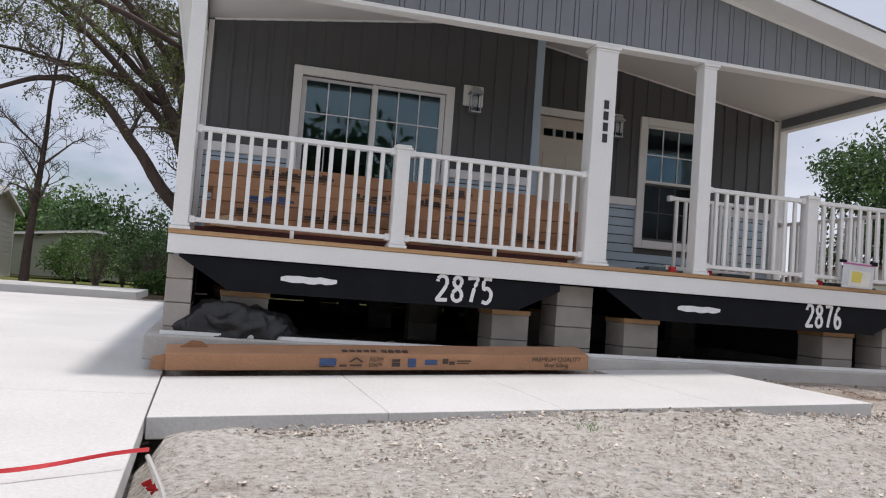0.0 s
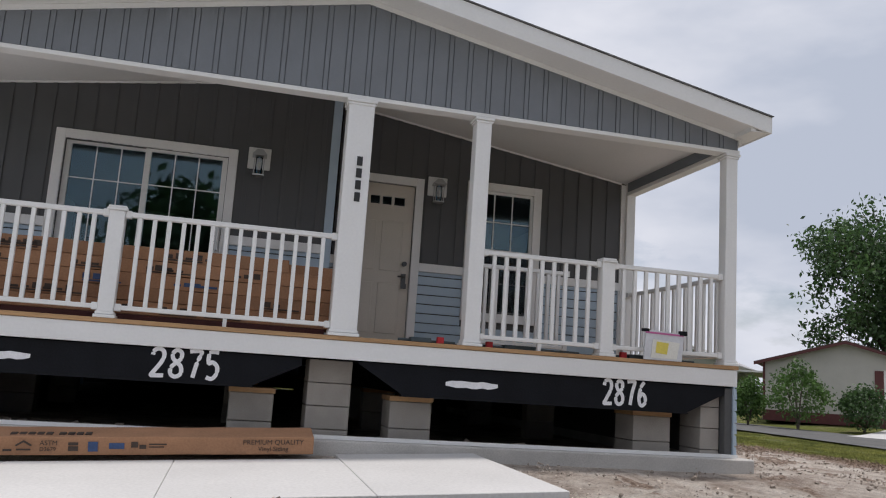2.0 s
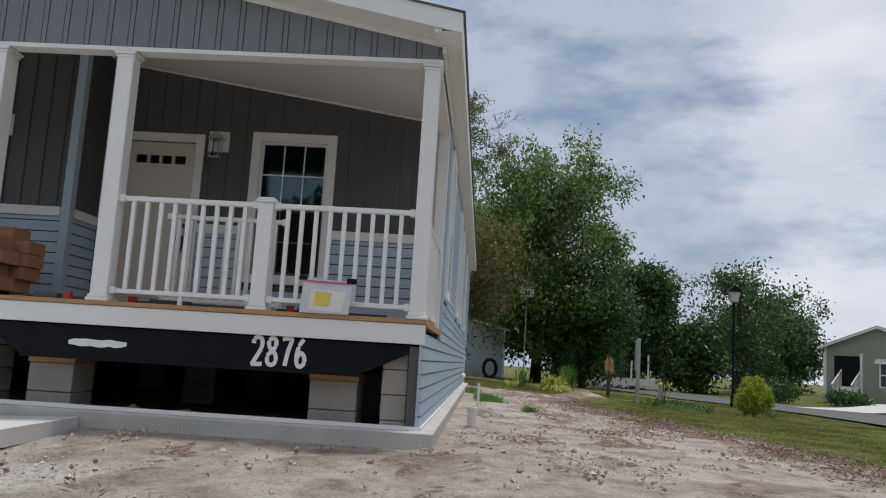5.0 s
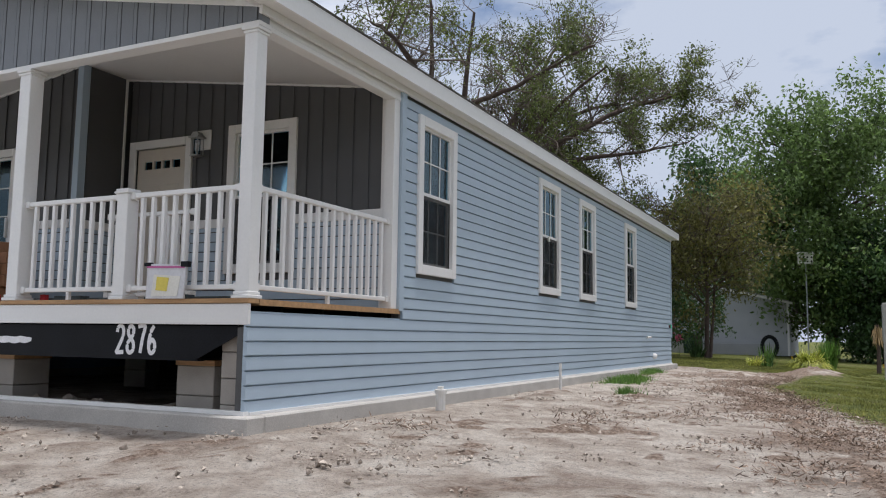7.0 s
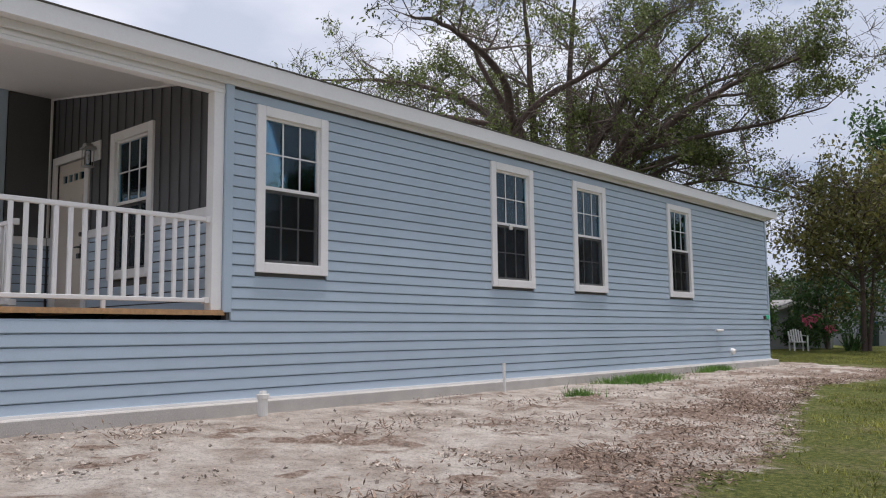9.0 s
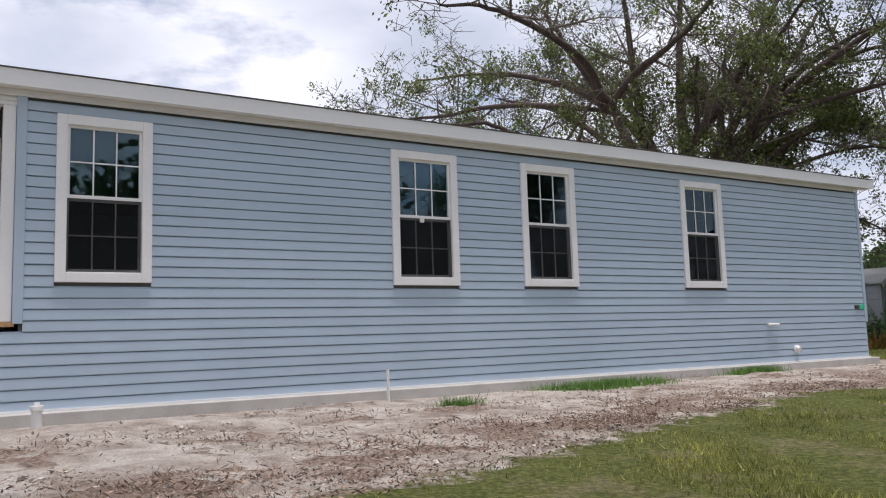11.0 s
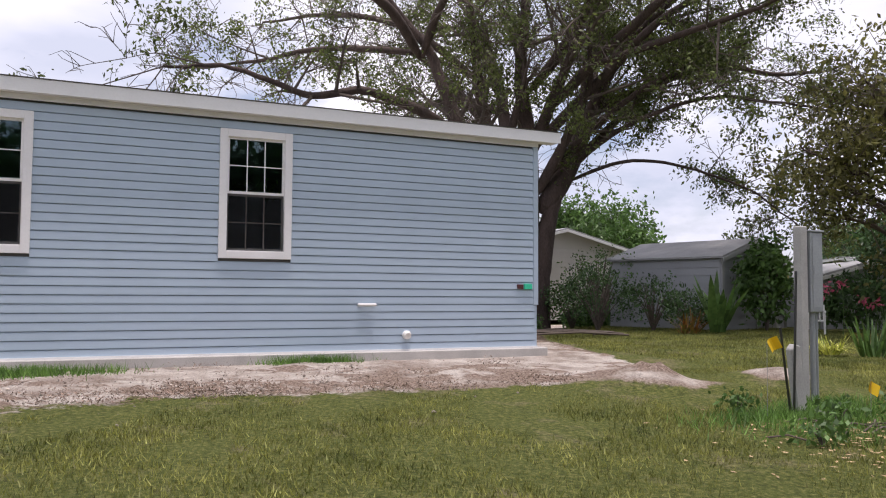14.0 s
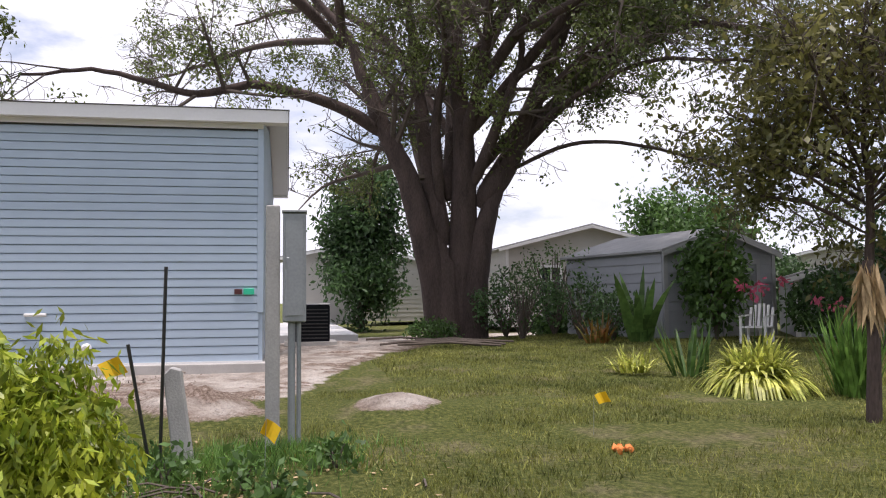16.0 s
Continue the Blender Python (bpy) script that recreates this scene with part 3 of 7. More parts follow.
def sash_window(parent, w, h, at, turn, trim=0.105, name="window"):
    """A double-hung window with a wide flat surround; its own frame faces -y, its lower corner at the origin."""
    win = new(name)
    win.empty_display_size = 0.1
    win.parent = parent
    win.matrix_basis = pose(*at, 0, 0, turn)
    bm = bmesh.new()
    t = trim
    box(bm, 0, t, -0.028, 0.02, 0, h)
    box(bm, w - t, w, -0.028, 0.02, 0, h)
    box(bm, t, w - t, -0.028, 0.02, h - t, h)
    box(bm, t, w - t, -0.030, 0.02, 0, t)
    part("frame", bm, M_TRIM, win, bevel=0.004)
    g0, g1, z0, z1 = t, w - t, t, h - t
    mid = (z0 + z1) / 2
    s = 0.028
    for zl, zh, y in ((mid, z1, 0.012), (z0, mid, 0.032)):
        bm = bmesh.new()
        box(bm, g0, g0 + s, y, y + 0.03, zl, zh)
        box(bm, g1 - s, g1, y, y + 0.03, zl, zh)
        box(bm, g0 + s, g1 - s, y, y + 0.03, zl, zl + s + 0.008)
        box(bm, g0 + s, g1 - s, y, y + 0.03, zh - s, zh)
        iw, ih = g1 - g0 - 2 * s, zh - zl - 2 * s
        for k in (1, 2):
            x = g0 + s + iw * k / 3
            box(bm, x - 0.007, x + 0.007, y + 0.012, y + 0.022, zl + s, zh - s)
        zc = zl + s + ih / 2
        box(bm, g0 + s, g1 - s, y + 0.011, y + 0.021, zc - 0.007, zc + 0.007)
        sash = part("sash", bm, M_TRIM, win)
        bm = bmesh.new()
        box(bm, g0 + s - 0.004, g1 - s + 0.004, y + 0.024, y + 0.028, zl + s - 0.004, zh - s + 0.004)
        part("pane", bm, M_GLASS, sash).visible_shadow = False
        if zl == z0:
            bm = bmesh.new()
            box(bm, g0 + 0.006, g1 - 0.006, y - 0.012, y - 0.009, zl, zh + 0.01)
            sc = part("insect_screen", bm, M_MESH, win)
    return win


# side wall that faces the lane
SIDE_WIN = [(2.73, 3.685), (6.64, 7.64), (8.72, 9.71), (11.96, 12.95)]
WZ0, WZ1 = 1.28, 3.035
wall_e = new("wall")
wall_e.parent = house
bm = bmesh.new()
wall_with_holes(bm, "x", -0.12, -0.03, 2.42, L, -0.02, EAVE + 0.1, [(a + 0.1, b - 0.1, WZ0 + 0.1, WZ1 - 0.1) for a, b in SIDE_WIN])
box(bm, -0.12, -0.03, 0.03, 2.415, -0.02, 0.66)
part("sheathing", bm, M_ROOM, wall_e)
for q in ((-0.126, 0.012, 2.36, 2.455, DECK - 0.02, EAVE + 0.05), (-0.05, 0.012, L - 0.07, L + 0.012, 0.655, EAVE + 0.05), (-0.05, -0.02, L - 0.05, L + 0.002, 0.0, 0.65)):
    box_part("corner_board", M_BLUE, house, *q)
for a, b in SIDE_WIN:
    w = sash_window(house, b - a, WZ1 - WZ0, (0.0, a, WZ0), 90)

# other outer walls
bm = bmesh.new()
box(bm, -W, -W + 0.12, 1.66, L, -0.02, EAVE + 0.1)
part("wall", bm, M_BLUE, house)
bm = bmesh.new()
box(bm, -W + 0.125, -0.125, L - 0.12, L, 0.02, EAVE + 0.1)
prism(bm, [(-W + 0.125, EAVE + 0.1), (-0.125, EAVE + 0.1), (-0.125, EAVE + 0.12), (XC, 3.95), (-W + 0.125, EAVE + 0.12)], "y", L - 0.12, L)
part("wall", bm, M_BLUE, house)

# floor deck of the house and the dark underside
bm = bmesh.new()
box(bm, -W + 0.13, -0.13, 2.44, L - 0.13, 0.70, DECK)
box(bm, -W + 0.13, -4.13, 1.78, 2.435, 0.70, DECK)
part("floor", bm, M_BLACK, house)
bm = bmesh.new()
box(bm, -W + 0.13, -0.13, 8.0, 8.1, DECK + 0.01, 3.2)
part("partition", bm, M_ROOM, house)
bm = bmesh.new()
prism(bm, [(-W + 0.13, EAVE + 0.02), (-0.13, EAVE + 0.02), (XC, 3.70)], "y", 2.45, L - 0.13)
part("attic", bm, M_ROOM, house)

# ---- porch walls ----
YL, YR, XR = 1.65, 2.31, -3.98


def vault(x):
    return 3.215 + 0.148 * (W / 2 - abs(x - XC))


def batten_wall(parent, x0, x1, y, z0, holes, top, material, thick=0.1, pitch=0.2, first=0.0, slots=False):
    """Vertical board siding with a narrow raised batten on each joint."""
    cuts = sorted({x0, x1, *(h[0] for h in holes), *(h[1] for h in holes), *([XC] if x0 < XC < x1 else [])})
    wall = new("wall")
    wall.parent = parent
    for a, b in zip(cuts, cuts[1:]):
        bm = bmesh.new()
        m = (a + b) / 2
        over = [h for h in holes if h[0] < m < h[1]]
        lows = [z0] + [h[3] for h in over]
        if over and over[0][2] > z0 + 0.01:
            box_part("panel", material, wall, a, b, y, y + thick, z0, over[0][2], bevel=0)
        base = max(lows)
        prism(bm, [(a, base), (b, base), (b, top(b)), (a, top(a))], "y", y, y + thick)
        part("panel", bm, material, wall)
    x = x0 + pitch / 2 + first
    while x < x1 - 0.03:
        over = [h for h in holes if h[0] - 0.03 < x < h[1] + 0.03]
        spans = [(z0, top(x))] if not over else [(z0, over[0][2]), (over[0][3], top(x))]
        for a, b in spans:
            if b - a > 0.04:
                bm = bmesh.new()
                g = -0.006 if slots else 0.0
                prism(bm, [(x - 0.010, y + 0.002), (x - 0.010, y - 0.009), (x - 0.021, y - 0.010), (x - 0.020, y - 0.015 + g), (x + 0.020, y - 0.015 + g), (x + 0.021, y - 0.010), (x + 0.010, y - 0.009), (x + 0.010, y + 0.002)], "z", a, b)
                part("batten", bm, material, wall)
        if slots:
            p, q = x + 0.028, min(x + pitch - 0.028, x1)
            bm = bmesh.new()
            prism(bm, [(p, z0), (q, z0), (q, top(q)), *([(XC, top(XC))] if p < XC < q else []), (p, top(p))], "y", y - 0.017, y + 0.002)
            part("board", bm, material, wall)
        x += pitch
    return wall


SLIDER = (-6.88, -5.05, DECK, 2.87)
DOORWAY = (-3.85, -2.83, DECK, 2.965)
PWIN = (-2.275, -1.30, 1.29, 3.025)
CAPZ = 1.86
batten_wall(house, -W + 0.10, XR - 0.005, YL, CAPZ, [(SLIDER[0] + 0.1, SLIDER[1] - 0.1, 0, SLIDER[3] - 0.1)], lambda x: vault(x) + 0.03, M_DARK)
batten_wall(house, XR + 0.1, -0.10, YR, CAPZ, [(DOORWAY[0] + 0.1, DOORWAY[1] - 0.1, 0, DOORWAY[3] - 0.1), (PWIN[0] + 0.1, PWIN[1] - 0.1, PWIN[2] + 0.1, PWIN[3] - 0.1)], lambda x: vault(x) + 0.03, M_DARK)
# return wall between the two planes
bm = bmesh.new()
box(bm, XR - 0.11, XR, YL + 0.105, YR + 0.09, CAPZ, vault(XR) + 0.03)
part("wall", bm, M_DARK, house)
bm = bmesh.new()
box(bm, XR - 0.11, XR - 0.02, YL + 0.105, YR + 0.09, DECK, CAPZ)
part("wall", bm, M_ROOM, house)
bm = bmesh.new()
box(bm, XR - 0.085, XR + 0.012, YL - 0.018, YL + 0.09, DECK, vault(XR))
part("corner_board", bm, M_BLUE, house, bevel=0.004)
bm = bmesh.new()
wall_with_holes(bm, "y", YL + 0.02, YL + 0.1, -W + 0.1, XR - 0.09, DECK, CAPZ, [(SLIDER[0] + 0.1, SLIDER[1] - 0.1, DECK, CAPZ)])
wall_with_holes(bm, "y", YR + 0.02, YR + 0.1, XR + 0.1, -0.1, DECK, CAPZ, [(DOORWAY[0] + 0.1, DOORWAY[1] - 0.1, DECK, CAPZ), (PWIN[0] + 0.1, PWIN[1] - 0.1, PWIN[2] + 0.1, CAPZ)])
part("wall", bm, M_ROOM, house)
wains = new("wainscot")
wains.parent = house
siding_y(wains, -W + 0.1, XR - 0.09, DECK, CAPZ - 0.02, [(SLIDER[0], SLIDER[1], 0, 3)], YL)
siding_y(wains, XR + 0.02, -0.1, DECK, CAPZ - 0.02, [(DOORWAY[0], DOORWAY[1], 0, 3), (PWIN[0], PWIN[1], PWIN[2], 3)], YR)
siding_x(wains, YL + 0.1, YR - 0.02, DECK, CAPZ - 0.02, [], XR)
bm = bmesh.new()
for a, b in ((-W + 0.1, SLIDER[0]), (SLIDER[1], XR - 0.09)):
    box_part("cap_rail", M_TRIM, house, a, b, YL - 0.022, YL + 0.01, CAPZ - 0.03, CAPZ + 0.07)
for a, b in ((XR + 0.02, DOORWAY[0]), (DOORWAY[1], PWIN[0]), (PWIN[1], -0.1)):
    box_part("cap_rail", M_TRIM, house, a, b, YR - 0.022, YR + 0.01, CAPZ - 0.03, CAPZ + 0.07)
box(bm, XR, XR + 0.02, YL + 0.09, YR - 0.025, CAPZ - 0.03, CAPZ + 0.07)
part("cap_rail", bm, M_TRIM, house, bevel=0.004)
for q in ((XR + 0.0, XR + 0.025, YR - 0.03, YR, CAPZ + 0.075, vault(XR)), (-0.20, -0.128, YR - 0.02, YR + 0.1, DECK, 3.22), (-W + 0.142, -W + 0.20, YL - 0.02, YL + 0.1, DECK, 3.22)):
    box_part("corner_trim", M_TRIM, house, *q)
sash_window(house, PWIN[1] - PWIN[0], PWIN[3] - PWIN[2], (PWIN[0], YR - 0.004, PWIN[2]), 0)

# sliding glass door
sl = new("sliding_door")
sl.parent = house
sx0, sx1, sz0, sz1 = SLIDER
bm = bmesh.new()
t = 0.095
box(bm, sx0, sx0 + t, YL - 0.03, YL + 0.04, sz0, sz1)
box(bm, sx1 - t, sx1, YL - 0.03, YL + 0.04, sz0, sz1)
box(bm, sx0 + t, sx1 - t, YL - 0.03, YL + 0.04, sz1 - t, sz1)
part("frame", bm, M_TRIM, sl, bevel=0.004)
mid = (sx0 + sx1) / 2
for a, b, y in ((sx0 + t, mid + 0.03, YL + 0.045), (mid - 0.03, sx1 - t, YL + 0.005)):
    bm = bmesh.new()
    s = 0.06
    z0, z1 = sz0 + 0.01, sz1 - t
    box(bm, a, a + s, y, y + 0.035, z0, z1)
    box(bm, b - s, b, y, y + 0.035, z0, z1)
    box(bm, a + s, b - s, y, y + 0.035, z0, z0 + s)
    box(bm, a + s, b - s, y, y + 0.035, z1 - s * 0.6, z1)
    for k in (1, 2):
        x = a + s + (b - a - 2 * s) * k / 3
        box(bm, x - 0.006, x + 0.006, y + 0.014, y + 0.022, z0 + s, z1 - s * 0.6)
    for k in range(1, 5):
        z = z0 + s + (z1 - z0 - 1.6 * s) * k / 5
        box(bm, a + s, b - s, y + 0.013, y + 0.021, z - 0.006, z + 0.006)
    leaf = part("leaf", bm, M_TRIM, sl)
    bm = bmesh.new()
    box(bm, a + s - 0.004, b - s + 0.004, y + 0.024, y + 0.028, z0 + s - 0.004, z1 - s * 0.6 + 0.004)
    part("pane", bm, M_GLASS, leaf).visible_shadow = False
bm = bmesh.new()
box(bm, sx1 - t - 0.045, sx1 - t - 0.02, YL - 0.045, YL + 0.004, 1.75, 2.0)
part("handle", bm, M_TRIM, sl, bevel=0.006)

# entrance door
dr = new("door")
dr.parent = house
dx0, dx1, dz0, dz1 = DOORWAY
bm = bmesh.new()
box(bm, dx0, dx0 + 0.1, YR - 0.03, YR + 0.1, dz0, dz1)
box(bm, dx1 - 0.1, dx1, YR - 0.03, YR + 0.1, dz0, dz1)
box(bm, dx0 + 0.1, dx1 - 0.1, YR - 0.03, YR + 0.1, dz1 - 0.1, dz1)
part("frame", bm, M_TRIM, dr, bevel=0.004)
bm = bmesh.new()
lx0, lx1, lz0, lz1 = dx0 + 0.105, dx1 - 0.105, dz0 + 0.02, dz1 - 0.105
lw = lx1 - lx0
wz0, wz1 = lz1 - 0.25, lz1 - 0.15
wx0, wx1 = lx0 + 0.14 * lw, lx1 - 0.14 * lw
wall_with_holes(bm, "y", YR + 0.02, YR + 0.06, lx0, lx1, lz0, lz1, [(wx0, wx1, wz0, wz1)])
for k in (1, 2, 3):
    x = wx0 + (wx1 - wx0) * k / 4
    box(bm, x - 0.016, x + 0.016, YR + 0.016, YR + 0.058, wz0, wz1)
leaf = part("leaf", bm, M_CREAM, dr)
for a, b, zl, zh in ((0.14, 0.46, 0.15, 0.75), (0.54, 0.86, 0.15, 0.75), (0.14, 0.46, 0.9, 1.5), (0.54, 0.86, 0.9, 1.5)):
    bm = bmesh.new()
    x0, x1 = lx0 + a * lw, lx0 + b * lw
    box(bm, x0, x1, YR + 0.012, YR + 0.021, lz0 + zl, lz0 + zh)
    part("panel", bm, M_CREAM, leaf, bevel=0.008)
bm = bmesh.new()
box(bm, wx0, wx1, YR + 0.035, YR + 0.04, wz0, wz1)
part("pane", bm, M_GLASS, leaf).visible_shadow = False
bm = bmesh.new()
tube(bm, [(lx1 - 0.07, YR + 0.02, 1.9), (lx1 - 0.07, YR - 0.03, 1.9)], 0.028, 12)
box(bm, lx1 - 0.095, lx1 - 0.045, YR - 0.012, YR + 0.02, 1.66, 1.78)
tube(bm, [(lx1 - 0.07, YR - 0.01, 1.74), (lx1 - 0.07, YR - 0.05, 1.74), (lx1 - 0.15, YR - 0.05, 1.74)], 0.011, 8)
box(bm, lx1 - 0.10, lx1 - 0.04, YR - 0.05, YR - 0.013, 1.6, 1.66)
part("lock", bm, M_CHROME, dr, "dark metal lever lock and key box")

# vaulted porch ceiling, gable, beams
bm = bmesh.new()
for sgn in (-1, 1):
    xe = XC + sgn * (W / 2 - 0.1)
    prism(bm, [(xe, vault(xe)), (XC, vault(XC)), (XC, vault(XC) + 0.02), (xe, vault(xe) + 0.02)], "y", 0.16, 2.42)
ceil = part("porch_ceiling", bm, M_SOFFIT, house)
bm = bmesh.new()
for a, b, y in ((XR, -0.2, YR), (-W + 0.2, XR - 0.09, YL)):
    xs = [a, XC, b] if a < XC < b else [a, b]
    for p, q in zip(xs, xs[1:]):
        prism(bm, [(p, vault(p) - 0.022), (q, vault(q) - 0.022), (q, vault(q) - 0.002), (p, vault(p) - 0.002)], "y", y - 0.02, y - 0.001)
part("ceiling_trim", bm, M_TRIM, house)


def rake(x):
    return 4.115 - 0.2 * abs(x - XC)


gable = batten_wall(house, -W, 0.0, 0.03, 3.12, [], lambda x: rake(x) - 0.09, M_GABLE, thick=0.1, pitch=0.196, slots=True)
bm = bmesh.new()
box(bm, -W - 0.005, 0.005, 0.0, 0.155, 3.075, 3.115)
part("beam", bm, M_WHITE, house, bevel=0.004)
bm = bmesh.new()
for xa, xb in ((-0.135, -0.015), (-W + 0.015, -W + 0.135)):
    box_part("beam", M_WHITE, house, xa, xb, 0.158, 2.37 if xb > -1 else YL, 3.075, 3.115)
    box_part("beam", M_WHITE, house, xa + 0.006, xb - 0.006, 0.158, 2.37 if xb > -1 else YL, 3.118, 3.28)
bm.free()
box_part("beam_panel", M_GABLE, house, -0.142, -0.136, 0.16, 2.23, 3.12, 3.26, bevel=0)
box_part("beam_panel", M_GABLE, house, -W + 0.136, -W + 0.142, 0.16, YL - 0.11, 3.12, 3.26, bevel=0)

# roof
FRONT, BACK, OUT = -0.31, L + 0.34, 0.165


def roof_side(sgn):
    e = W / 2 + OUT
    def P(d, lift):
        return (XC + sgn * d, 4.235 - 0.2 * d + lift)
    bm = bmesh.new()
    prism(bm, [P(e, 0.0), P(0, 0.0), P(0, 0.014), P(e + 0.02, 0.014)], "y", FRONT - 0.015, BACK + 0.015)
    part("roof", bm, M_SHINGLE, house, "grey shingle roof edge")
    bm = bmesh.new()
    prism(bm, [P(e - 0.03, -0.03), P(0, -0.03), P(0, -0.004), P(e - 0.03, -0.004)], "y", FRONT + 0.03, BACK - 0.03)
    part("roof_deck", bm, M_SOFFIT, house)
    # rake boards
    for y0, y1 in ((FRONT, FRONT + 0.026), (BACK - 0.026, BACK)):
        bm = bmesh.new()
        prism(bm, [P(e - 0.0, -0.17), P(0, -0.17), P(0, -0.003), P(e, -0.003)], "y", y0, y1)
        part("rake_board", bm, M_WHITE, house)
    # sloped soffit under the rake
    for y0, y1 in ((FRONT + 0.03, 0.03), (L + 0.001, BACK - 0.03)):
        bm = bmesh.new()
        prism(bm, [P(e - 0.2, -0.165), P(0, -0.165), P(0, -0.15), P(e - 0.2, -0.15)], "y", y0, y1)
        part("soffit", bm, M_SOFFIT, house)
    # frieze moulding at the top of the gable
    bm = bmesh.new()
    prism(bm, [P(W / 2, -0.215), P(0, -0.215), P(0, -0.167), P(W / 2, -0.167)], "y", 0.006, 0.028)
    part("frieze", bm, M_WHITE, house)
    # eave fascia and soffit
    xw, xe = XC + sgn * (W / 2), XC + sgn * e
    z = 4.235 - 0.2 * e
    bm = bmesh.new()
    box(bm, min(xe, xe - sgn * 0.024), max(xe, xe - sgn * 0.024), FRONT + 0.028, BACK - 0.028, z - 0.17, z - 0.003)
    part("fascia", bm, M_WHITE, house)
    bm = bmesh.new()
    box(bm, min(xw, xe - sgn * 0.026), max(xw, xe - sgn * 0.026), FRONT + 0.03, BACK - 0.03, z - 0.165, z - 0.15)
    part("soffit", bm, M_SOFFIT, house)
    q0, q1 = sorted((xw - sgn * 0.06, xw + sgn * 0.0))
    for y0, y1 in ((FRONT + 0.028, 0.028), (L + 0.002, BACK - 0.028)):
        box_part("eave_return", M_SOFFIT, house, q0, q1, y0, y1, z - 0.167, z - 0.06, bevel=0)
    bm = bmesh.new()
    a, b = sorted((xw - sgn * 0.005, xw + sgn * 0.03))
    box(bm, a, b, 0.0, L + 0.005, z - 0.235, z - 0.168)
    part("frieze", bm, M_SOFFIT, house)


roof_side(1)
roof_side(-1)
bm = bmesh.new()
part("ridge_cap", (lambda b: (prism(b, [(XC - 0.13, 4.223), (XC, 4.255), (XC + 0.13, 4.223), (XC, 4.267)], "y", FRONT - 0.01, BACK + 0.01), b)[1])(bm), M_SHINGLE, house)

# ---- porch deck and posts ----
deck = new("porch_deck")
deck.parent = house
bm = bmesh.new()
box(bm, -W, 0.0, 0.0, 0.035, 0.68, 0.845)
part("fascia", bm, M_WHITE, deck, bevel=0.004)
y = -0.012
k = 0
while y < 2.3:
    bm = bmesh.new()
    x1 = 0.006 if y < 0.1 else -0.02
    box(bm, -W - 0.006 if y < 0.1 else -W + 0.02, x1 if y < YL - 0.02 else -0.02, y, y + 0.136, 0.848, DECK)
    if y > YL - 0.14:
        bm.free()
        bm = bmesh.new()
        box(bm, XR + 0.03, -0.02, y, min(y + 0.136, YR - 0.03), 0.848, DECK)
    part("deck_board", bm, M_WOOD, deck, bevel=0.003)
    y += 0.142
bm = bmesh.new()
box(bm, -0.02, 0.004, 0.13, 2.38, 0.835, DECK - 0.002)
part("edge_board", bm, M_WOOD, deck)
bm = bmesh.new()
for y in (0.6, 1.2, 1.8, 2.35):
    box(bm, -W + 0.15, -0.15, y, y + 0.04, 0.68, 0.846)
part("joist", bm, M_BLACK, deck)


def porch_post(x0, x1, y0, y1, z1, name="porch_post", cap=False):
    p = new(name)
    p.parent = house
    bm = bmesh.new()
    box(bm, x0, x1, y0, y1, DECK, z1)
    part("shaft", bm, M_WHITE, p, bevel=0.006)
    bm = bmesh.new()
    box(bm, x0 - 0.022, x1 + 0.022, y0 - 0.022, y1 + 0.022, DECK + 0.001, DECK + 0.028)
    box(bm, x0 - 0.010, x1 + 0.010, y0 - 0.010, y1 + 0.010, DECK + 0.03, DECK + 0.055)
    part("base", bm, M_WHITE, p, bevel=0.004)
    bm = bmesh.new()
    if cap:
        box(bm, x0 - 0.018, x1 + 0.018, y0 - 0.018, y1 + 0.018, z1, z1 + 0.018)
        box(bm, x0 - 0.008, x1 + 0.008, y0 - 0.008, y1 + 0.008, z1 + 0.019, z1 + 0.04)
    else:
        box(bm, x0 - 0.022, x1 + 0.022, y0 - 0.022, y1 + 0.022, z1 - 0.03, z1 - 0.004)
        box(bm, x0 - 0.010, x1 + 0.010, y0 - 0.010, y1 + 0.010, z1 - 0.055, z1 - 0.032)
    part("cap", bm, M_WHITE, p, bevel=0.004)
    return p


TOPZ = 3.075
porch_post(-W + 0.02, -W + 0.15, 0.005, 0.135, TOPZ)
big = porch_post(-4.085, -3.845, 0.0, 0.2, TOPZ)
porch_post(-2.85, -2.70, 0.005, 0.155, TOPZ)
porch_post(-0.145, -0.015, 0.005, 0.135, TOPZ)
porch_post(-6.025, -5.895, 0.01, 0.14, 1.80, "newel_post", True)
porch_post(-1.485, -1.355, 0.01, 0.14, 1.80, "newel_post", True)
box_part("wall_post", M_WHITE, house, -0.14, -0.02, 2.24, 2.357, DECK, TOPZ)
box_part("wall_post", M_WHITE, house, -W + 0.02, -W + 0.14, 1.55, 1.645, DECK, TOPZ)
# number plaque characters, as plain strokes
bm = bmesh.new()
for k in range(4):
    z = 2.49 - k * 0.112
    box(bm, -3.972, -3.92, -0.008, -0.001, z - 0.045, z + 0.04)
part("number_mark", bm, M_NUM, big, "black marks down the post")


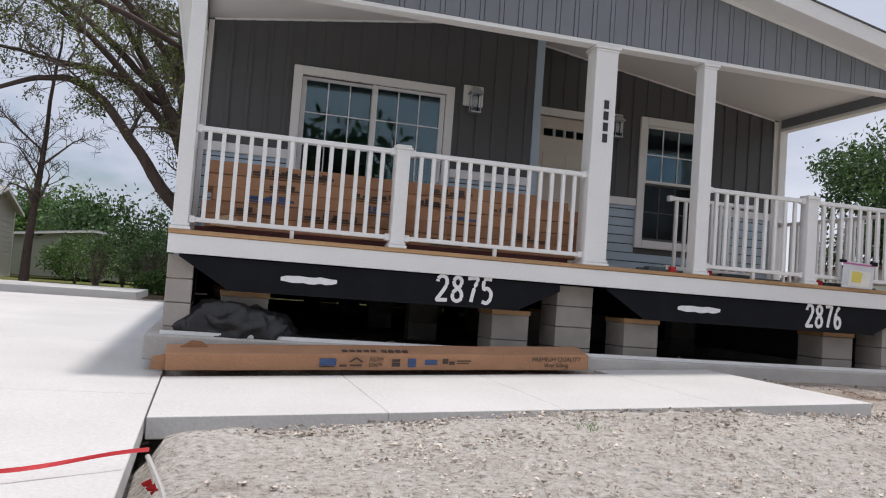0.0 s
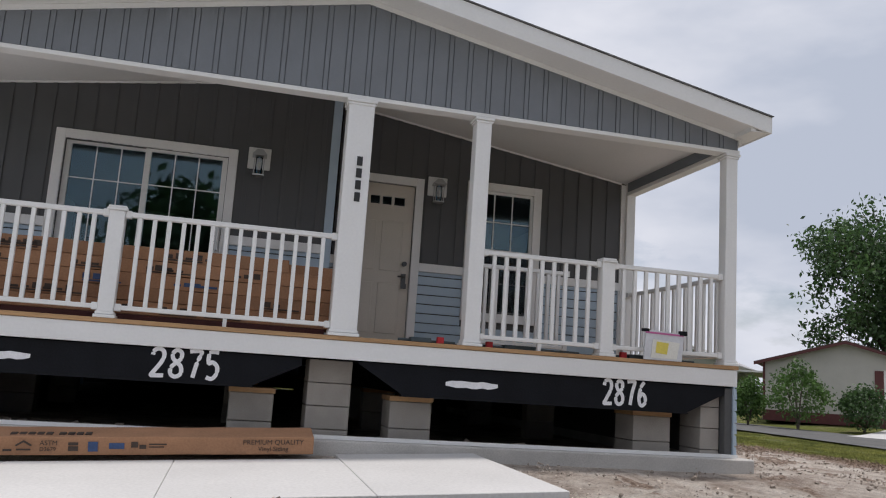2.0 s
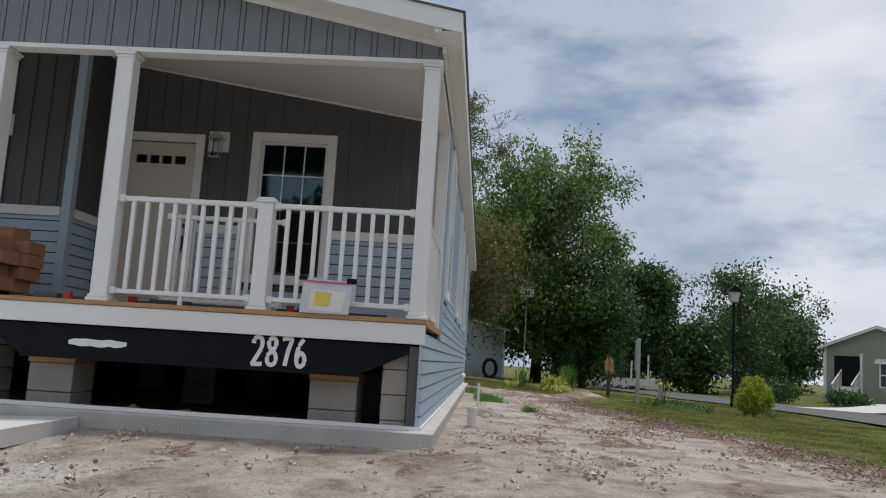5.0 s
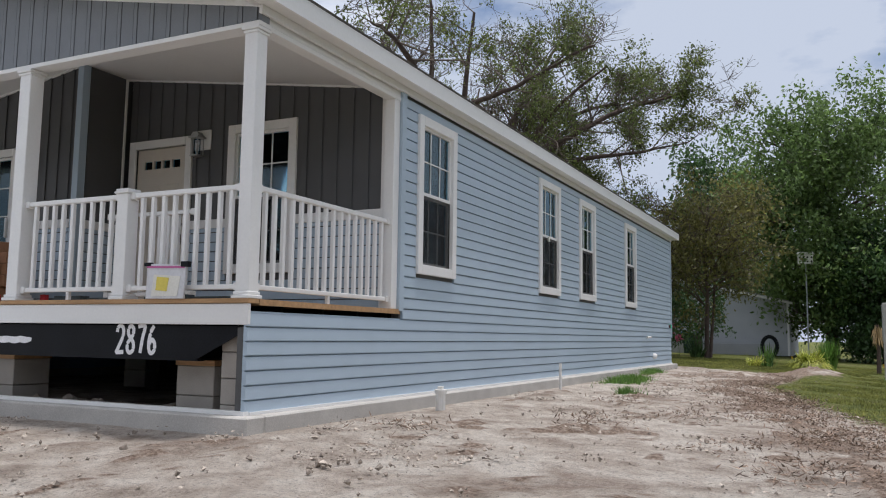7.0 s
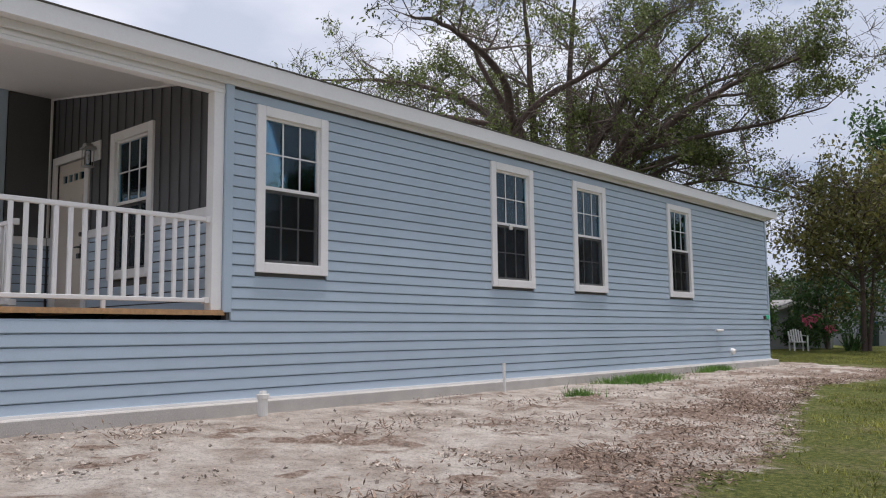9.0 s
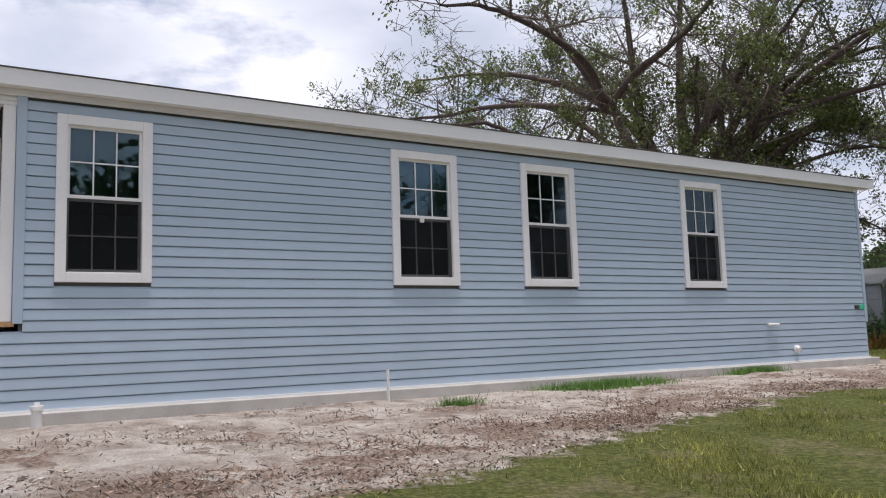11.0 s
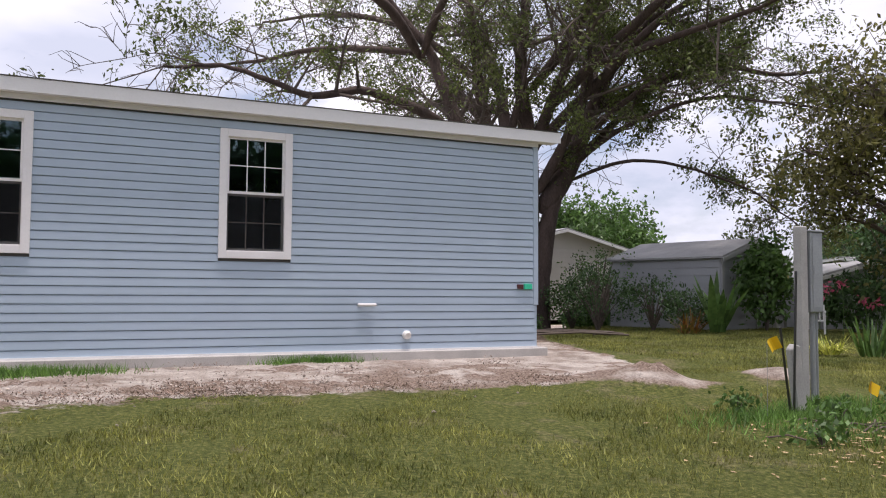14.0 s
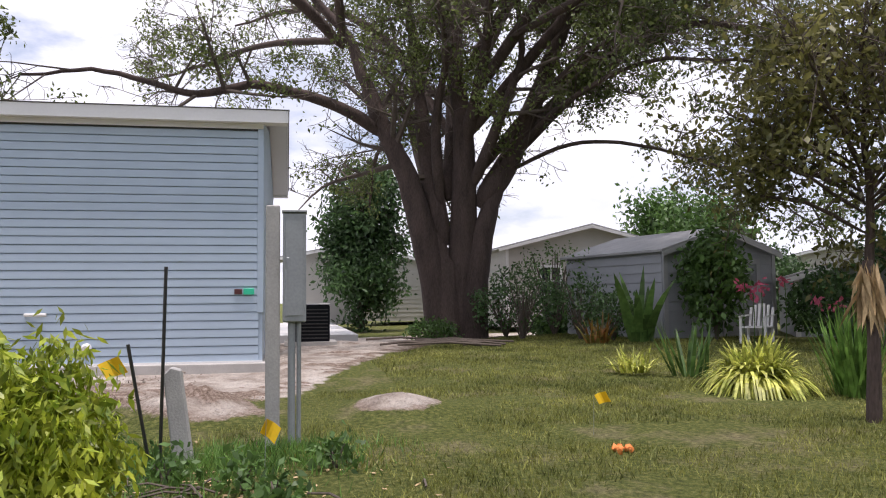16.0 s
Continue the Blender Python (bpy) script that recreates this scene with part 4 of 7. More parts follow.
def railing(p0, p1, name="railing", gap=0.1205):
    """A white rail with square balusters between two plan points."""
    r = new(name)
    r.parent = house
    a, b = Vector((*p0, 0)), Vector((*p1, 0))
    length = (b - a).length
    r.matrix_basis = Matrix.Translation(a) @ Matrix.Rotation(math.atan2(b.y - a.y, b.x - a.x), 4, "Z")
    bm = bmesh.new()
    box(bm, 0, length, -0.027, 0.027, 1.755, 1.80)
    part("top_rail", bm, M_WHITE, r, bevel=0.008)
    bm = bmesh.new()
    box(bm, 0, length, -0.022, 0.022, DECK + 0.075, DECK + 0.115)
    part("bottom_rail", bm, M_WHITE, r, bevel=0.005)
    n = max(2, round(length / gap))
    bm = bmesh.new()
    box(bm, -0.018, 0.018, -0.018, 0.018, DECK + 0.114, 1.756)
    me = finish(bm, M_WHITE, "baluster", 0.004)
    for k in range(1, n):
        ob = new("baluster", me)
        ob.parent = r
        ob.location = (length * k / n, 0, 0)
    bm = bmesh.new()
    box(bm, length / 2 - 0.017, length / 2 + 0.017, -0.015, 0.015, DECK, DECK + 0.076)
    part("foot", bm, M_WHITE, r)
    for z in (1.745, DECK + 0.065):
        box_part("bracket", M_WHITE, r, 0.001, 0.05, -0.034, 0.034, z, z + 0.062)
        box_part("bracket", M_WHITE, r, length - 0.05, length - 0.001, -0.034, 0.034, z, z + 0.062)
    return r


railing((-W + 0.15, 0.07), (-6.025, 0.07))
railing((-5.895, 0.07), (-4.085, 0.07))
railing((-2.70, 0.075), (-1.485, 0.075))
railing((-1.355, 0.075), (-0.145, 0.075))
railing((-0.08, 0.135), (-0.08, 2.24))
railing((-W + 0.085, 0.135), (-W + 0.085, 1.55))
# a short loose rail standing on the porch by the entrance
railing((-2.62, 0.95), (-1.45, 0.95), "stair_rail")

# ---- wall lanterns ----
def wall_lantern(x, y, z):
    p = thing("wall_lantern", "white square-plate wall lantern with clear glass on the porch wall", "wall lamp", "porch lanterns", at=(x, y, z))
    bm = bmesh.new()
    box(bm, -0.12, 0.12, -0.025, 0.0, -0.12, 0.12)
    part("back_plate", bm, M_TRIM, p, bevel=0.006)
    bm = bmesh.new()
    box(bm, -0.03, 0.03, -0.12, -0.024, 0.02, 0.05)
    box(bm, -0.075, 0.075, -0.185, -0.04, 0.0, 0.022)
    prism(bm, [(-0.075, 0.022), (0.075, 0.022), (0.03, 0.075), (-0.03, 0.075)], "y", -0.16, -0.07)
    part("hood", bm, M_LAMP, p, bevel=0.003)
    bm = bmesh.new()
    for sx in (-0.055, 0.047):
        for sy in (-0.165, -0.068):
            box(bm, sx, sx + 0.008, sy, sy + 0.008, -0.2, 0.0)
    box(bm, -0.06, 0.06, -0.17, -0.055, -0.215, -0.2)
    part("cage", bm, M_LAMP, p)
    bm = bmesh.new()
    tube(bm, [(0, -0.112, -0.19), (0, -0.112, -0.01)], 0.038, 12)
    part("chimney", bm, M_CLEAR, p, smooth=True).visible_shadow = False
    bm = bmesh.new()
    tube(bm, [(0, -0.112, -0.06), (0, -0.112, -0.09), (0, -0.112, -0.13)], [0.012, 0.02, 0.008], 10)
    part("bulb", bm, M_PAPER, p)


wall_lantern(-4.825, YL - 0.002, 2.80)
wall_lantern(-2.665, YR - 0.002, 2.89)

# ---- footing and underside ----
bm = bmesh.new()
box(bm, -W - 0.12, 0.12, -0.12, 0.10, -0.22, -0.012)
box(bm, -0.10, 0.12, 0.105, L + 0.12, -0.22, -0.012)
box(bm, -W - 0.12, -W + 0.1, 0.105, L + 0.12, -0.22, -0.012)
box(bm, -W + 0.105, -0.105, L - 0.1, L + 0.12, -0.22, -0.012)
tagged(part("footing", bm, M_CURB, None, "low grey concrete footing round the house", bevel=0.012), category="footing", kind="structure")
bm = bmesh.new()
box(bm, -W, 0.0, -0.012, 0.05, -0.011, 0.02)
box(bm, -0.045, 0.014, 0.052, L + 0.005, -0.011, 0.012)
part("starter_strip", bm, M_WHITE, house, "white vinyl starter strip")
bm = bmesh.new()
box(bm, -W + 0.12, -0.12, 0.14, L - 0.12, -0.2, -0.16)
tagged(part("floor", bm, M_SOIL, None, "dark bare soil under the house"), category="crawl space floor", kind="structure")


STROKES = {
    "2": [(0, 0.76), (0.07, 0.93), (0.3, 1), (0.53, 0.92), (0.58, 0.72), (0.46, 0.5), (0.2, 0.22), (0, 0.02), (0.03, 0), (0.64, 0.02)],
    "8": [(0.34, 0.54), (0.12, 0.66), (0.08, 0.86), (0.3, 1), (0.54, 0.88), (0.5, 0.66), (0.3, 0.52), (0.05, 0.34), (0.05, 0.1), (0.3, 0), (0.57, 0.12), (0.56, 0.36), (0.34, 0.54)],
    "7": [(0, 0.97), (0.3, 1), (0.62, 0.98), (0.42, 0.55), (0.26, 0)],
    "5": [(0.58, 1), (0.12, 0.98), (0.08, 0.58), (0.3, 0.62), (0.55, 0.46), (0.55, 0.2), (0.32, 0), (0.02, 0.05)],
    "6": [(0.46, 1), (0.2, 0.78), (0.05, 0.4), (0.1, 0.1), (0.32, 0), (0.56, 0.14), (0.54, 0.38), (0.3, 0.5), (0.08, 0.34)],
}


def header_beam(x0, x1, digits, dx, width, streak):
    b = thing("chassis_beam", "black steel chassis cross beam with white sprayed serial digits", "steel beam", "chassis beams", at=(0, 0.037, 0))
    bm = bmesh.new()
    prism(bm, [(x0, 0.655), (x0 + 0.42, 0.40), (x1 - 0.42, 0.40), (x1, 0.60), (x1, 0.678), (x0, 0.678)], "y", 0, 0.012)
    box(bm, x0 + 0.4, x1 - 0.4, -0.0, 0.08, 0.388, 0.400)
    box(bm, x0, x1, -0.0, 0.06, 0.668, 0.6785)
    part("web", bm, M_BLACK, b)
    step = width / (len(digits) - 0.34)
    for k, c in enumerate(digits):
        line = curve_points([(x * step * 1.06, z * 0.225) for x, z in STROKES[c]], 4)
        bm = bmesh.new()
        tube(bm, [(dx + k * step + p.x, 0, 0.44 + p.y) for p in line], 0.0175, 8)
        for v in bm.verts:
            v.co.y = -0.002 + v.co.y * 0.08
        part("digit", bm, M_SPRAY, b, "white spray-painted serial digit")
    bm = bmesh.new()
    rnd = random.Random(3)
    pts = [(streak + k * 0.05, 0.53 + rnd.uniform(-0.006, 0.006)) for k in range(11)]
    up = [(x, z + 0.030 * min(1, 0.55 + 0.3 * min(k, 10 - k)) + rnd.uniform(-0.003, 0.003)) for k, (x, z) in enumerate(pts)]
    dn = [(x, z - 0.030 * min(1, 0.55 + 0.3 * min(k, 10 - k)) + rnd.uniform(-0.003, 0.003)) for k, (x, z) in enumerate(pts)]
    prism(bm, dn + up[::-1], "y", -0.003, -0.001)
    part("paint_streak", bm, M_SPRAY, b)
    return b


header_beam(-7.85, -4.30, "2875", -5.54, 0.54, -6.98)
header_beam(-3.80, -0.12, "2876", -1.42, 0.44, -2.99)
for x in (-7.3, -4.75, -3.0, -0.75):
    bm = bmesh.new()
    box(bm, x - 0.06, x + 0.06, 0.2, L - 0.3, 0.66, 0.675)
    box(bm, x - 0.005, x + 0.005, 0.2, L - 0.3, 0.4, 0.66)
    box(bm, x - 0.06, x + 0.06, 0.2, L - 0.3, 0.385, 0.4)
    tagged(part("chassis_rail", bm, M_BLACK, None, "long black steel chassis rail under the floor"), category="steel beam", group="chassis rails")


def block_pier(x0, x1, y0, y1, z1, wood=True):
    p = thing("block_pier", "grey concrete block pier with wooden shims under the house" if wood else "grey concrete block pier under the porch edge", "pier", "block piers")
    z, cap = -0.16, 0.045 if wood else 0.0
    n = max(1, round((z1 - cap - z) / 0.2))
    h = (z1 - cap - z) / n
    for k in range(n):
        bm = bmesh.new()
        box(bm, x0, x1, y0, y1, z + 0.004, z + h - 0.002)
        part("block", bm, M_BLOCK, p, bevel=0.006)
        z += h
    if wood:
        bm = bmesh.new()
        box(bm, x0 - 0.01, x1 + 0.01, y0 - 0.01, y1 + 0.01, z + 0.001, z1)
        part("shim", bm, M_WOOD, p)
    return p


block_pier(-4.21, -3.815, 0.29, 0.69, 0.672, False)
block_pier(-0.34, -0.13, 0.11, 0.5, 0.672, False)
block_pier(-W + 0.01, -W + 0.23, 0.11, 0.5, 0.672, False)
for x0, x1 in ((-4.887, -4.50), (-3.44, -3.045), (-0.975, -0.567), (-7.46, -7.05)):
    block_pier(x0, x1, 0.29, 0.69, 0.384)
for y in (3.4, 6.2, 9.2, 12.2, 15.2):
    for x in (-7.3, -4.75, -3.0, -0.75):
        block_pier(x - 0.2, x + 0.2, y, y + 0.2, 0.384)
# far side skirting is not hung yet near the porch
bm = bmesh.new()
for y in (0.62, 0.95, 1.3, 1.62):
    box(bm, -W + 0.02, -W + 0.06, y, y + 0.04, -0.01, 0.67)
tagged(part("skirting_stud", bm, M_WOOD, None, "bare wooden studs of the open skirting"), category="stud frame")

# rubble under the porch
rr = random.Random(5)
def clod(bm, x, y, z, r, rnd):
    m = Matrix.Translation((x, y, z)) @ Euler((rnd.random() * 6, rnd.random() * 6, rnd.random() * 6)).to_matrix().to_4x4()
    res = bmesh.ops.create_icosphere(bm, subdivisions=1, radius=r, matrix=m)
    for v in res["verts"]:
        v.co += Vector((rnd.uniform(-1, 1), rnd.uniform(-1, 1), rnd.uniform(-1, 0.6))) * r * 0.35


bm = bmesh.new()
for k in range(60):
    a = rr.choice((-2.4, -2.1, -6.6, -5.9))
    clod(bm, a + rr.gauss(0, 0.35), 0.45 + rr.random() * 0.3, -0.15 + rr.random() * 0.1, rr.uniform(0.03, 0.09), rr)
tagged(part("rubble", bm, M_CLOD, None, "grey heap of rubble and soil under the porch"), category="rubble", kind="stuff")

# crumpled black plastic sheet
def crumpled(name, cx, cy, cz, rx, ry, rz, seed, label):
    bm = bmesh.new()
    bmesh.ops.create_icosphere(bm, subdivisions=5, radius=1.0)
    off = Vector((seed, seed * 1.7, 0))
    for v in bm.verts:
        d = v.co.normalized()
        p = Vector((d.x * rx, d.y * ry, d.z * rz))
        fold = 1 - abs(noise.noise(p * 5.0 + off)) * 2.2
        r = 0.74 + 0.34 * noise.noise(p * 2.2 + off) + 0.17 * fold + 0.045 * (1 - abs(noise.noise(p * 11.0 + off)) * 2)
        v.co = Vector((cx + p.x * r, cy + p.y * r, cz + max(-0.1, p.z * r)))
    ob = part(name, bm, M_BAG, None, label, smooth=True)
    return tagged(ob, label, "plastic sheet")


crumpled("plastic_sheet", -7.33, 0.20, 0.02, 0.58, 0.30, 0.33, 2.3, "crumpled black plastic sheet heaped on the footing")

# carton lying before the porch
def carton(name, label, x0, x1, y0, y1, z0, z1, turn=0.0, group=""):
    c = thing(name, label, "cardboard carton", group, at=((x0 + x1) / 2, (y0 + y1) / 2, z0), turn=turn)
    hx, hy, h = (x1 - x0) / 2, (y1 - y0) / 2, z1 - z0
    bm = bmesh.new()
    box(bm, -hx, hx, -hy, hy, 0, h)
    bmesh.ops.subdivide_edges(bm, edges=[e for e in bm.edges if e.calc_length() > 1.5], cuts=14)
    rnd = random.Random(len(label) + int(x0 * 100))
    for v in bm.verts:
        v.co.y += rnd.uniform(-0.006, 0.006)
        v.co.z += rnd.uniform(-0.004, 0.004) if v.co.z > h / 2 else 0
    part("box", bm, M_CARD, c, bevel=0.004)
    return c, hx, hy, h


long_box, hx, hy, h = carton("siding_carton", "long brown cardboard siding carton lying on the soil", -7.87, -4.18, -0.42, -0.12, -0.163, -0.023)
long_box.matrix_basis = pose(-6.025, -0.272, -0.16, 10.5, -2.6, 0)
F = -hy - 0.008
lettering("print", "PREMIUM QUALITY", 0.056, M_INK, long_box, pose(hx - 0.56, F, 0.082, 90, 0, 0))
lettering("print", "Vinyl Siding", 0.052, M_INK, long_box, pose(hx - 0.44, F, 0.03, 90, 0, 0))
lettering("print", "ASTM", 0.05, M_INK, long_box, pose(-0.20, F, 0.08, 90, 0, 0))
lettering("print", "D3679", 0.042, M_INK, long_box, pose(-0.20, F, 0.035, 90, 0, 0))
for x, w, z0, z1 in ((-0.62, 0.14, 0.045, 0.105), (0.14, 0.07, 0.03, 0.105), (0.29, 0.11, 0.05, 0.095)):
    bm = bmesh.new()
    box(bm, x, x + w, F - 0.001, F + 0.002, z0, z1)
    part("mark", bm, M_INKBLUE, long_box)
bm = bmesh.new()
prism(bm, [(-0.37, 0.08), (-0.31, 0.118), (-0.25, 0.08), (-0.262, 0.072), (-0.31, 0.102), (-0.358, 0.072)], "y", F - 0.001, F + 0.002)
part("mark", bm, M_INK, long_box)
for x, w, z, t in ((-0.62, 0.13, 0.03, 0.01), (-0.45, 0.06, 0.035, 0.016), (-0.36, 0.1, 0.04, 0.012), (0.0, 0.07, 0.035, 0.035), (0.0, 0.07, 0.078, 0.022), (0.45, 0.05, 0.06, 0.045), (0.51, 0.05, 0.05, 0.03), (0.58, 0.13, 0.08, 0.01), (0.58, 0.11, 0.06, 0.008)):
    bm = bmesh.new()
    box(bm, x, x + w, F - 0.001, F + 0.002, z, z + t)
    part("mark", bm, M_INK, long_box)
for k in range(9):
    bm = bmesh.new()
    x = -0.42 + k * 0.062 + (0.03 if k > 4 else 0)
    box(bm, x, x + 0.045, -0.09, -0.03, h - 0.002, h + 0.008)
    part("mark", bm, M_INK, long_box)
bm = bmesh.new()
prism(bm, [(-hx - 0.12, 0.005), (-hx, 0.0), (-hx, 0.13), (-hx - 0.10, 0.11)], "y", -hy + 0.02, -hy + 0.028)
part("flap", bm, M_CARD, long_box, "torn open end flap")
bm = bmesh.new()
prism(bm, [(-hx + 0.1, h), (-hx + 0.2, h + 0.06), (-hx + 0.28, h + 0.05), (-hx + 0.34, h)], "y", 0.04, 0.048)
part("flap", bm, M_CARD, long_box, "torn cardboard flap")

# cartons stacked on the porch
rnd = random.Random(11)
for row, y0 in enumerate((0.36, 0.68)):
    for lay in range(5):
        x0 = -7.72 + rnd.uniform(0, 0.12)
        x1 = -3.80 - rnd.uniform(0, 0.18) - (0.5 if lay == 4 and row == 0 else 0.0)
        z0 = DECK + 0.065 + lay * 0.122
        c, hx, hy, h = carton("siding_carton", "long brown printed carton in the stack on the porch", x0, x1, y0, y0 + 0.30, z0, z0 + 0.119, rnd.uniform(-0.25, 0.25), "stacked cartons")
        if row == 0:
            ink = M_INKBLUE if lay == 2 else M_INK
            for k in range(rnd.randint(3, 5)):
                x = rnd.uniform(-hx + 0.3, hx - 0.7)
                for q in range(rnd.randint(2, 5)):
                    box_part("mark", ink, c, x + q * 0.085, x + q * 0.085 + 0.06, -hy - 0.009, -hy - 0.005, 0.035, 0.035 + rnd.choice((0.02, 0.035, 0.05)), bevel=0)
                if rnd.random() < 0.5:
                    box_part("mark", ink, c, x, x + 0.32, -hy - 0.009, -hy - 0.005, 0.016, 0.028, bevel=0)
for y0 in (0.34, 0.86):
    bm = bmesh.new()
    box(bm, -7.75, -4.1, y0, y0 + 0.10, DECK + 0.001, DECK + 0.062)
    tagged(part("dunnage_board", bm, M_MAROON, None, "dark red board under the carton stack", bevel=0.004), category="board", group="dunnage boards")
bm = bmesh.new()
prism(bm, [(-7.62, 0.96), (-7.4, 0.955), (-7.36, 1.02), (-7.46, 1.07), (-7.58, 1.03)], "y", 0.30, 0.335)
tagged(part("cardboard_scrap", bm, mat("pale_torn_card", (0.55, 0.40, 0.26), 0.9, 0.15), None, "torn pale cardboard scrap leaning on the cartons"), category="cardboard")

# zip bag of papers and tools on the deck
bag = thing("document_bag", "clear zip bag of papers propped on the porch edge", "plastic bag", at=(-0.83, -0.005, DECK), turn=0)
bm = bmesh.new()
prism(bm, [(-0.22, 0.0), (0.19, 0.0), (0.21, 0.27), (-0.20, 0.29)], "y", -0.03, -0.012)
part("pouch", bm, mat("cloudy_plastic", (0.62, 0.63, 0.66), 0.35, 0.1, 6, 30), bag, bevel=0.004)
bm = bmesh.new()
prism(bm, [(-0.15, 0.02), (0.13, 0.02), (0.16, 0.18), (-0.13, 0.2)], "y", -0.035, -0.031)
part("paper", bm, M_PAPER, bag)
bm = bmesh.new()
prism(bm, [(-0.10, 0.07), (0.02, 0.06), (0.04, 0.17), (-0.09, 0.18)], "y", -0.039, -0.036)
part("yellow_note", bm, mat("yellow_note_paper", (0.72, 0.60, 0.12), 0.8, 0.08), bag)
bm = bmesh.new()
prism(bm, [(-0.21, 0.255), (0.20, 0.245), (0.20, 0.262), (-0.21, 0.272)], "y", -0.036, -0.031)
part("zip", bm, mat("pink_zip", (0.5, 0.12, 0.3), 0.5, 0.05), bag)
box_part("clip", M_BLACK, bag, 0.16, 0.24, -0.04, 0.0, 0.255, 0.30)
box_part("clip", M_BLACK, bag, -0.24, -0.17, -0.04, 0.0, 0.27, 0.30)

def tool(x0, x1, y, label, red):
    t = thing("hand_tool", label, "tool", "tools on the deck", at=(x0, y, DECK))
    bm = bmesh.new()
    tube(bm, [(0, 0, 0.018), (x1 - x0, 0.03, 0.018)], 0.014, 6)
    box(bm, (x1 - x0) * 0.2, (x1 - x0) * 0.55, -0.05, 0.05, 0.004, 0.045)
    part("body", bm, mat("dark_tool_plastic", (0.05, 0.07, 0.08), 0.5, 0.2), t, bevel=0.004)
    bm = bmesh.new()
    box(bm, red, red + 0.06, -0.055, -0.01, 0.004, 0.06)
    part("grip", bm, M_TAPE, t, "red grip")


tool(-3.45, -2.9, 0.10, "dark grey hand tool with a red grip on the deck", 0.36)
tool(-1.3, -0.35, -0.0 + 0.2, "black bar tool with a red grip under the rail", 0.1)
tool(-2.6, -1.6, 0.22, "black flat bar lying along the deck under the rail", 0.02)

# ---- feather banner ----
flag = thing("feather_banner", "tall blue feather banner with white words on a black pole", "banner", at=(-2.09, -4.20, float(ground_z(-2.09, -4.20))), turn=0)
flag.matrix_basis = pose(-2.09, -4.20, float(ground_z(-2.09, -4.20)), 6.0, 0, 0)
FD = Vector((-0.20, -0.98, 0)).normalized()
FN = Vector((FD.y, -FD.x, 0))
bm = bmesh.new()
tube(bm, [(0, 0, 0), (0, 0, 1.5), (0, 0, 3.4), (FD.x * 0.1, FD.y * 0.1, 4.0), (FD.x * 0.45, FD.y * 0.45, 4.3)], [0.022, 0.02, 0.016, 0.012, 0.008], 10)
part("pole", bm, M_BLACK, flag, smooth=True)


BZ = -float(ground_z(-2.09, -4.20))


def banner_point(u, z):
    """u runs from the pole to the free edge; z counts from the ground."""
    w = 0.84 + 0.16 * float(smooth01(1.1 + BZ, 0.25 + BZ, z))
    if z > 3.3:
        w *= max(0.02, 1 - ((z - 3.3) / 1.0) ** 2)
    s = 0.03 * math.sin(u * 5.5 + z * 1.9) * u + 0.025 * math.sin(z * 4.1 + 2 * u) * u + 0.008 * math.sin(u * 3.1) ** 2
    s += 0.075 * u * float(smooth01(1.25, 0.45, z - BZ))
    p = FD * (u * w) + FN * s
    return Vector((p.x, p.y, z))


nu, nz = 14, 56
verts, faces = [], []
for j in range(nz + 1):
    for i in range(nu + 1):
        u = i / nu
        low = BZ + 0.05 + 0.30 * math.sin(u * math.pi * 0.5) ** 2
        z = low + (4.28 - low) * j / nz
        verts.append(tuple(banner_point(u, z)))
for j in range(nz):
    for i in range(nu):
        a = j * (nu + 1) + i
        faces.append((a, a + 1, a + nu + 2, a + nu + 1))
cloth = raw("cloth", verts, faces, M_FLAG, flag, smooth=True)
sol = cloth.modifiers.new("thickness", "SOLIDIFY")
sol.thickness, sol.offset = 0.002, 0


def banner_words(words, size, u0, z, wide, both=True):
    """Letters bent onto the cloth."""
    for side in ((-1, 1) if both else (-1,)):
        ob = lettering("print", words, size, M_FLAGTXT, flag, Matrix.Identity(4), 0.0)
        bm = bmesh.new()
        bm.from_mesh(ob.data)
        for v in bm.verts:
            p = banner_point(min(1.0, u0 + v.co.x * wide / 0.95), z + v.co.y)
            v.co = p + FN * (0.010 * side)
        bm.to_mesh(ob.data)
        bm.free()


banner_words("I'm", 0.185, 0.46, 1.655 + BZ, 1.42)
banner_words("beautiful", 0.168, 0.15, 1.47 + BZ, 1.28)
banner_words("inside", 0.175, 0.17, 1.265 + BZ, 1.42)
for side in (-1, 1):
    co = []
    for k in range(14):
        if k in (2, 4):
            hgt = 0.034
        else:
            hgt = 0.022
        u = 0.14 + k * 0.046
        z = 0.60 + BZ
        q = [banner_point(u, z), banner_point(u + 0.030, z), banner_point(u + 0.030, z + hgt), banner_point(u, z + hgt)]
        co += [tuple(p + FN * 0.010 * side) for p in q]
    tris("print_bar", co, M_FLAGTXT, flag, size=4)

# ---- yard fittings along the side wall ----
def cleanout(x, y, z0, z1, r, label, cap=True):
    p = thing("cleanout_pipe", label, "pipe", at=(x, y, z0))
    bm = bmesh.new()
    tube(bm, [(0, 0, -0.05), (0, 0, z1 - z0 - (0.05 if cap else 0))], r, 14)
    part("pipe", bm, M_PIPE, p, smooth=False)
    if cap:
        bm = bmesh.new()
        tube(bm, [(0, 0, z1 - z0 - 0.075), (0, 0, z1 - z0 - 0.03)], r * 1.25, 14)
        box(bm, -r * 0.5, r * 0.5, -r * 0.5, r * 0.5, z1 - z0 - 0.03, z1 - z0)
        part("cap", bm, M_PIPE, p, bevel=0.002)


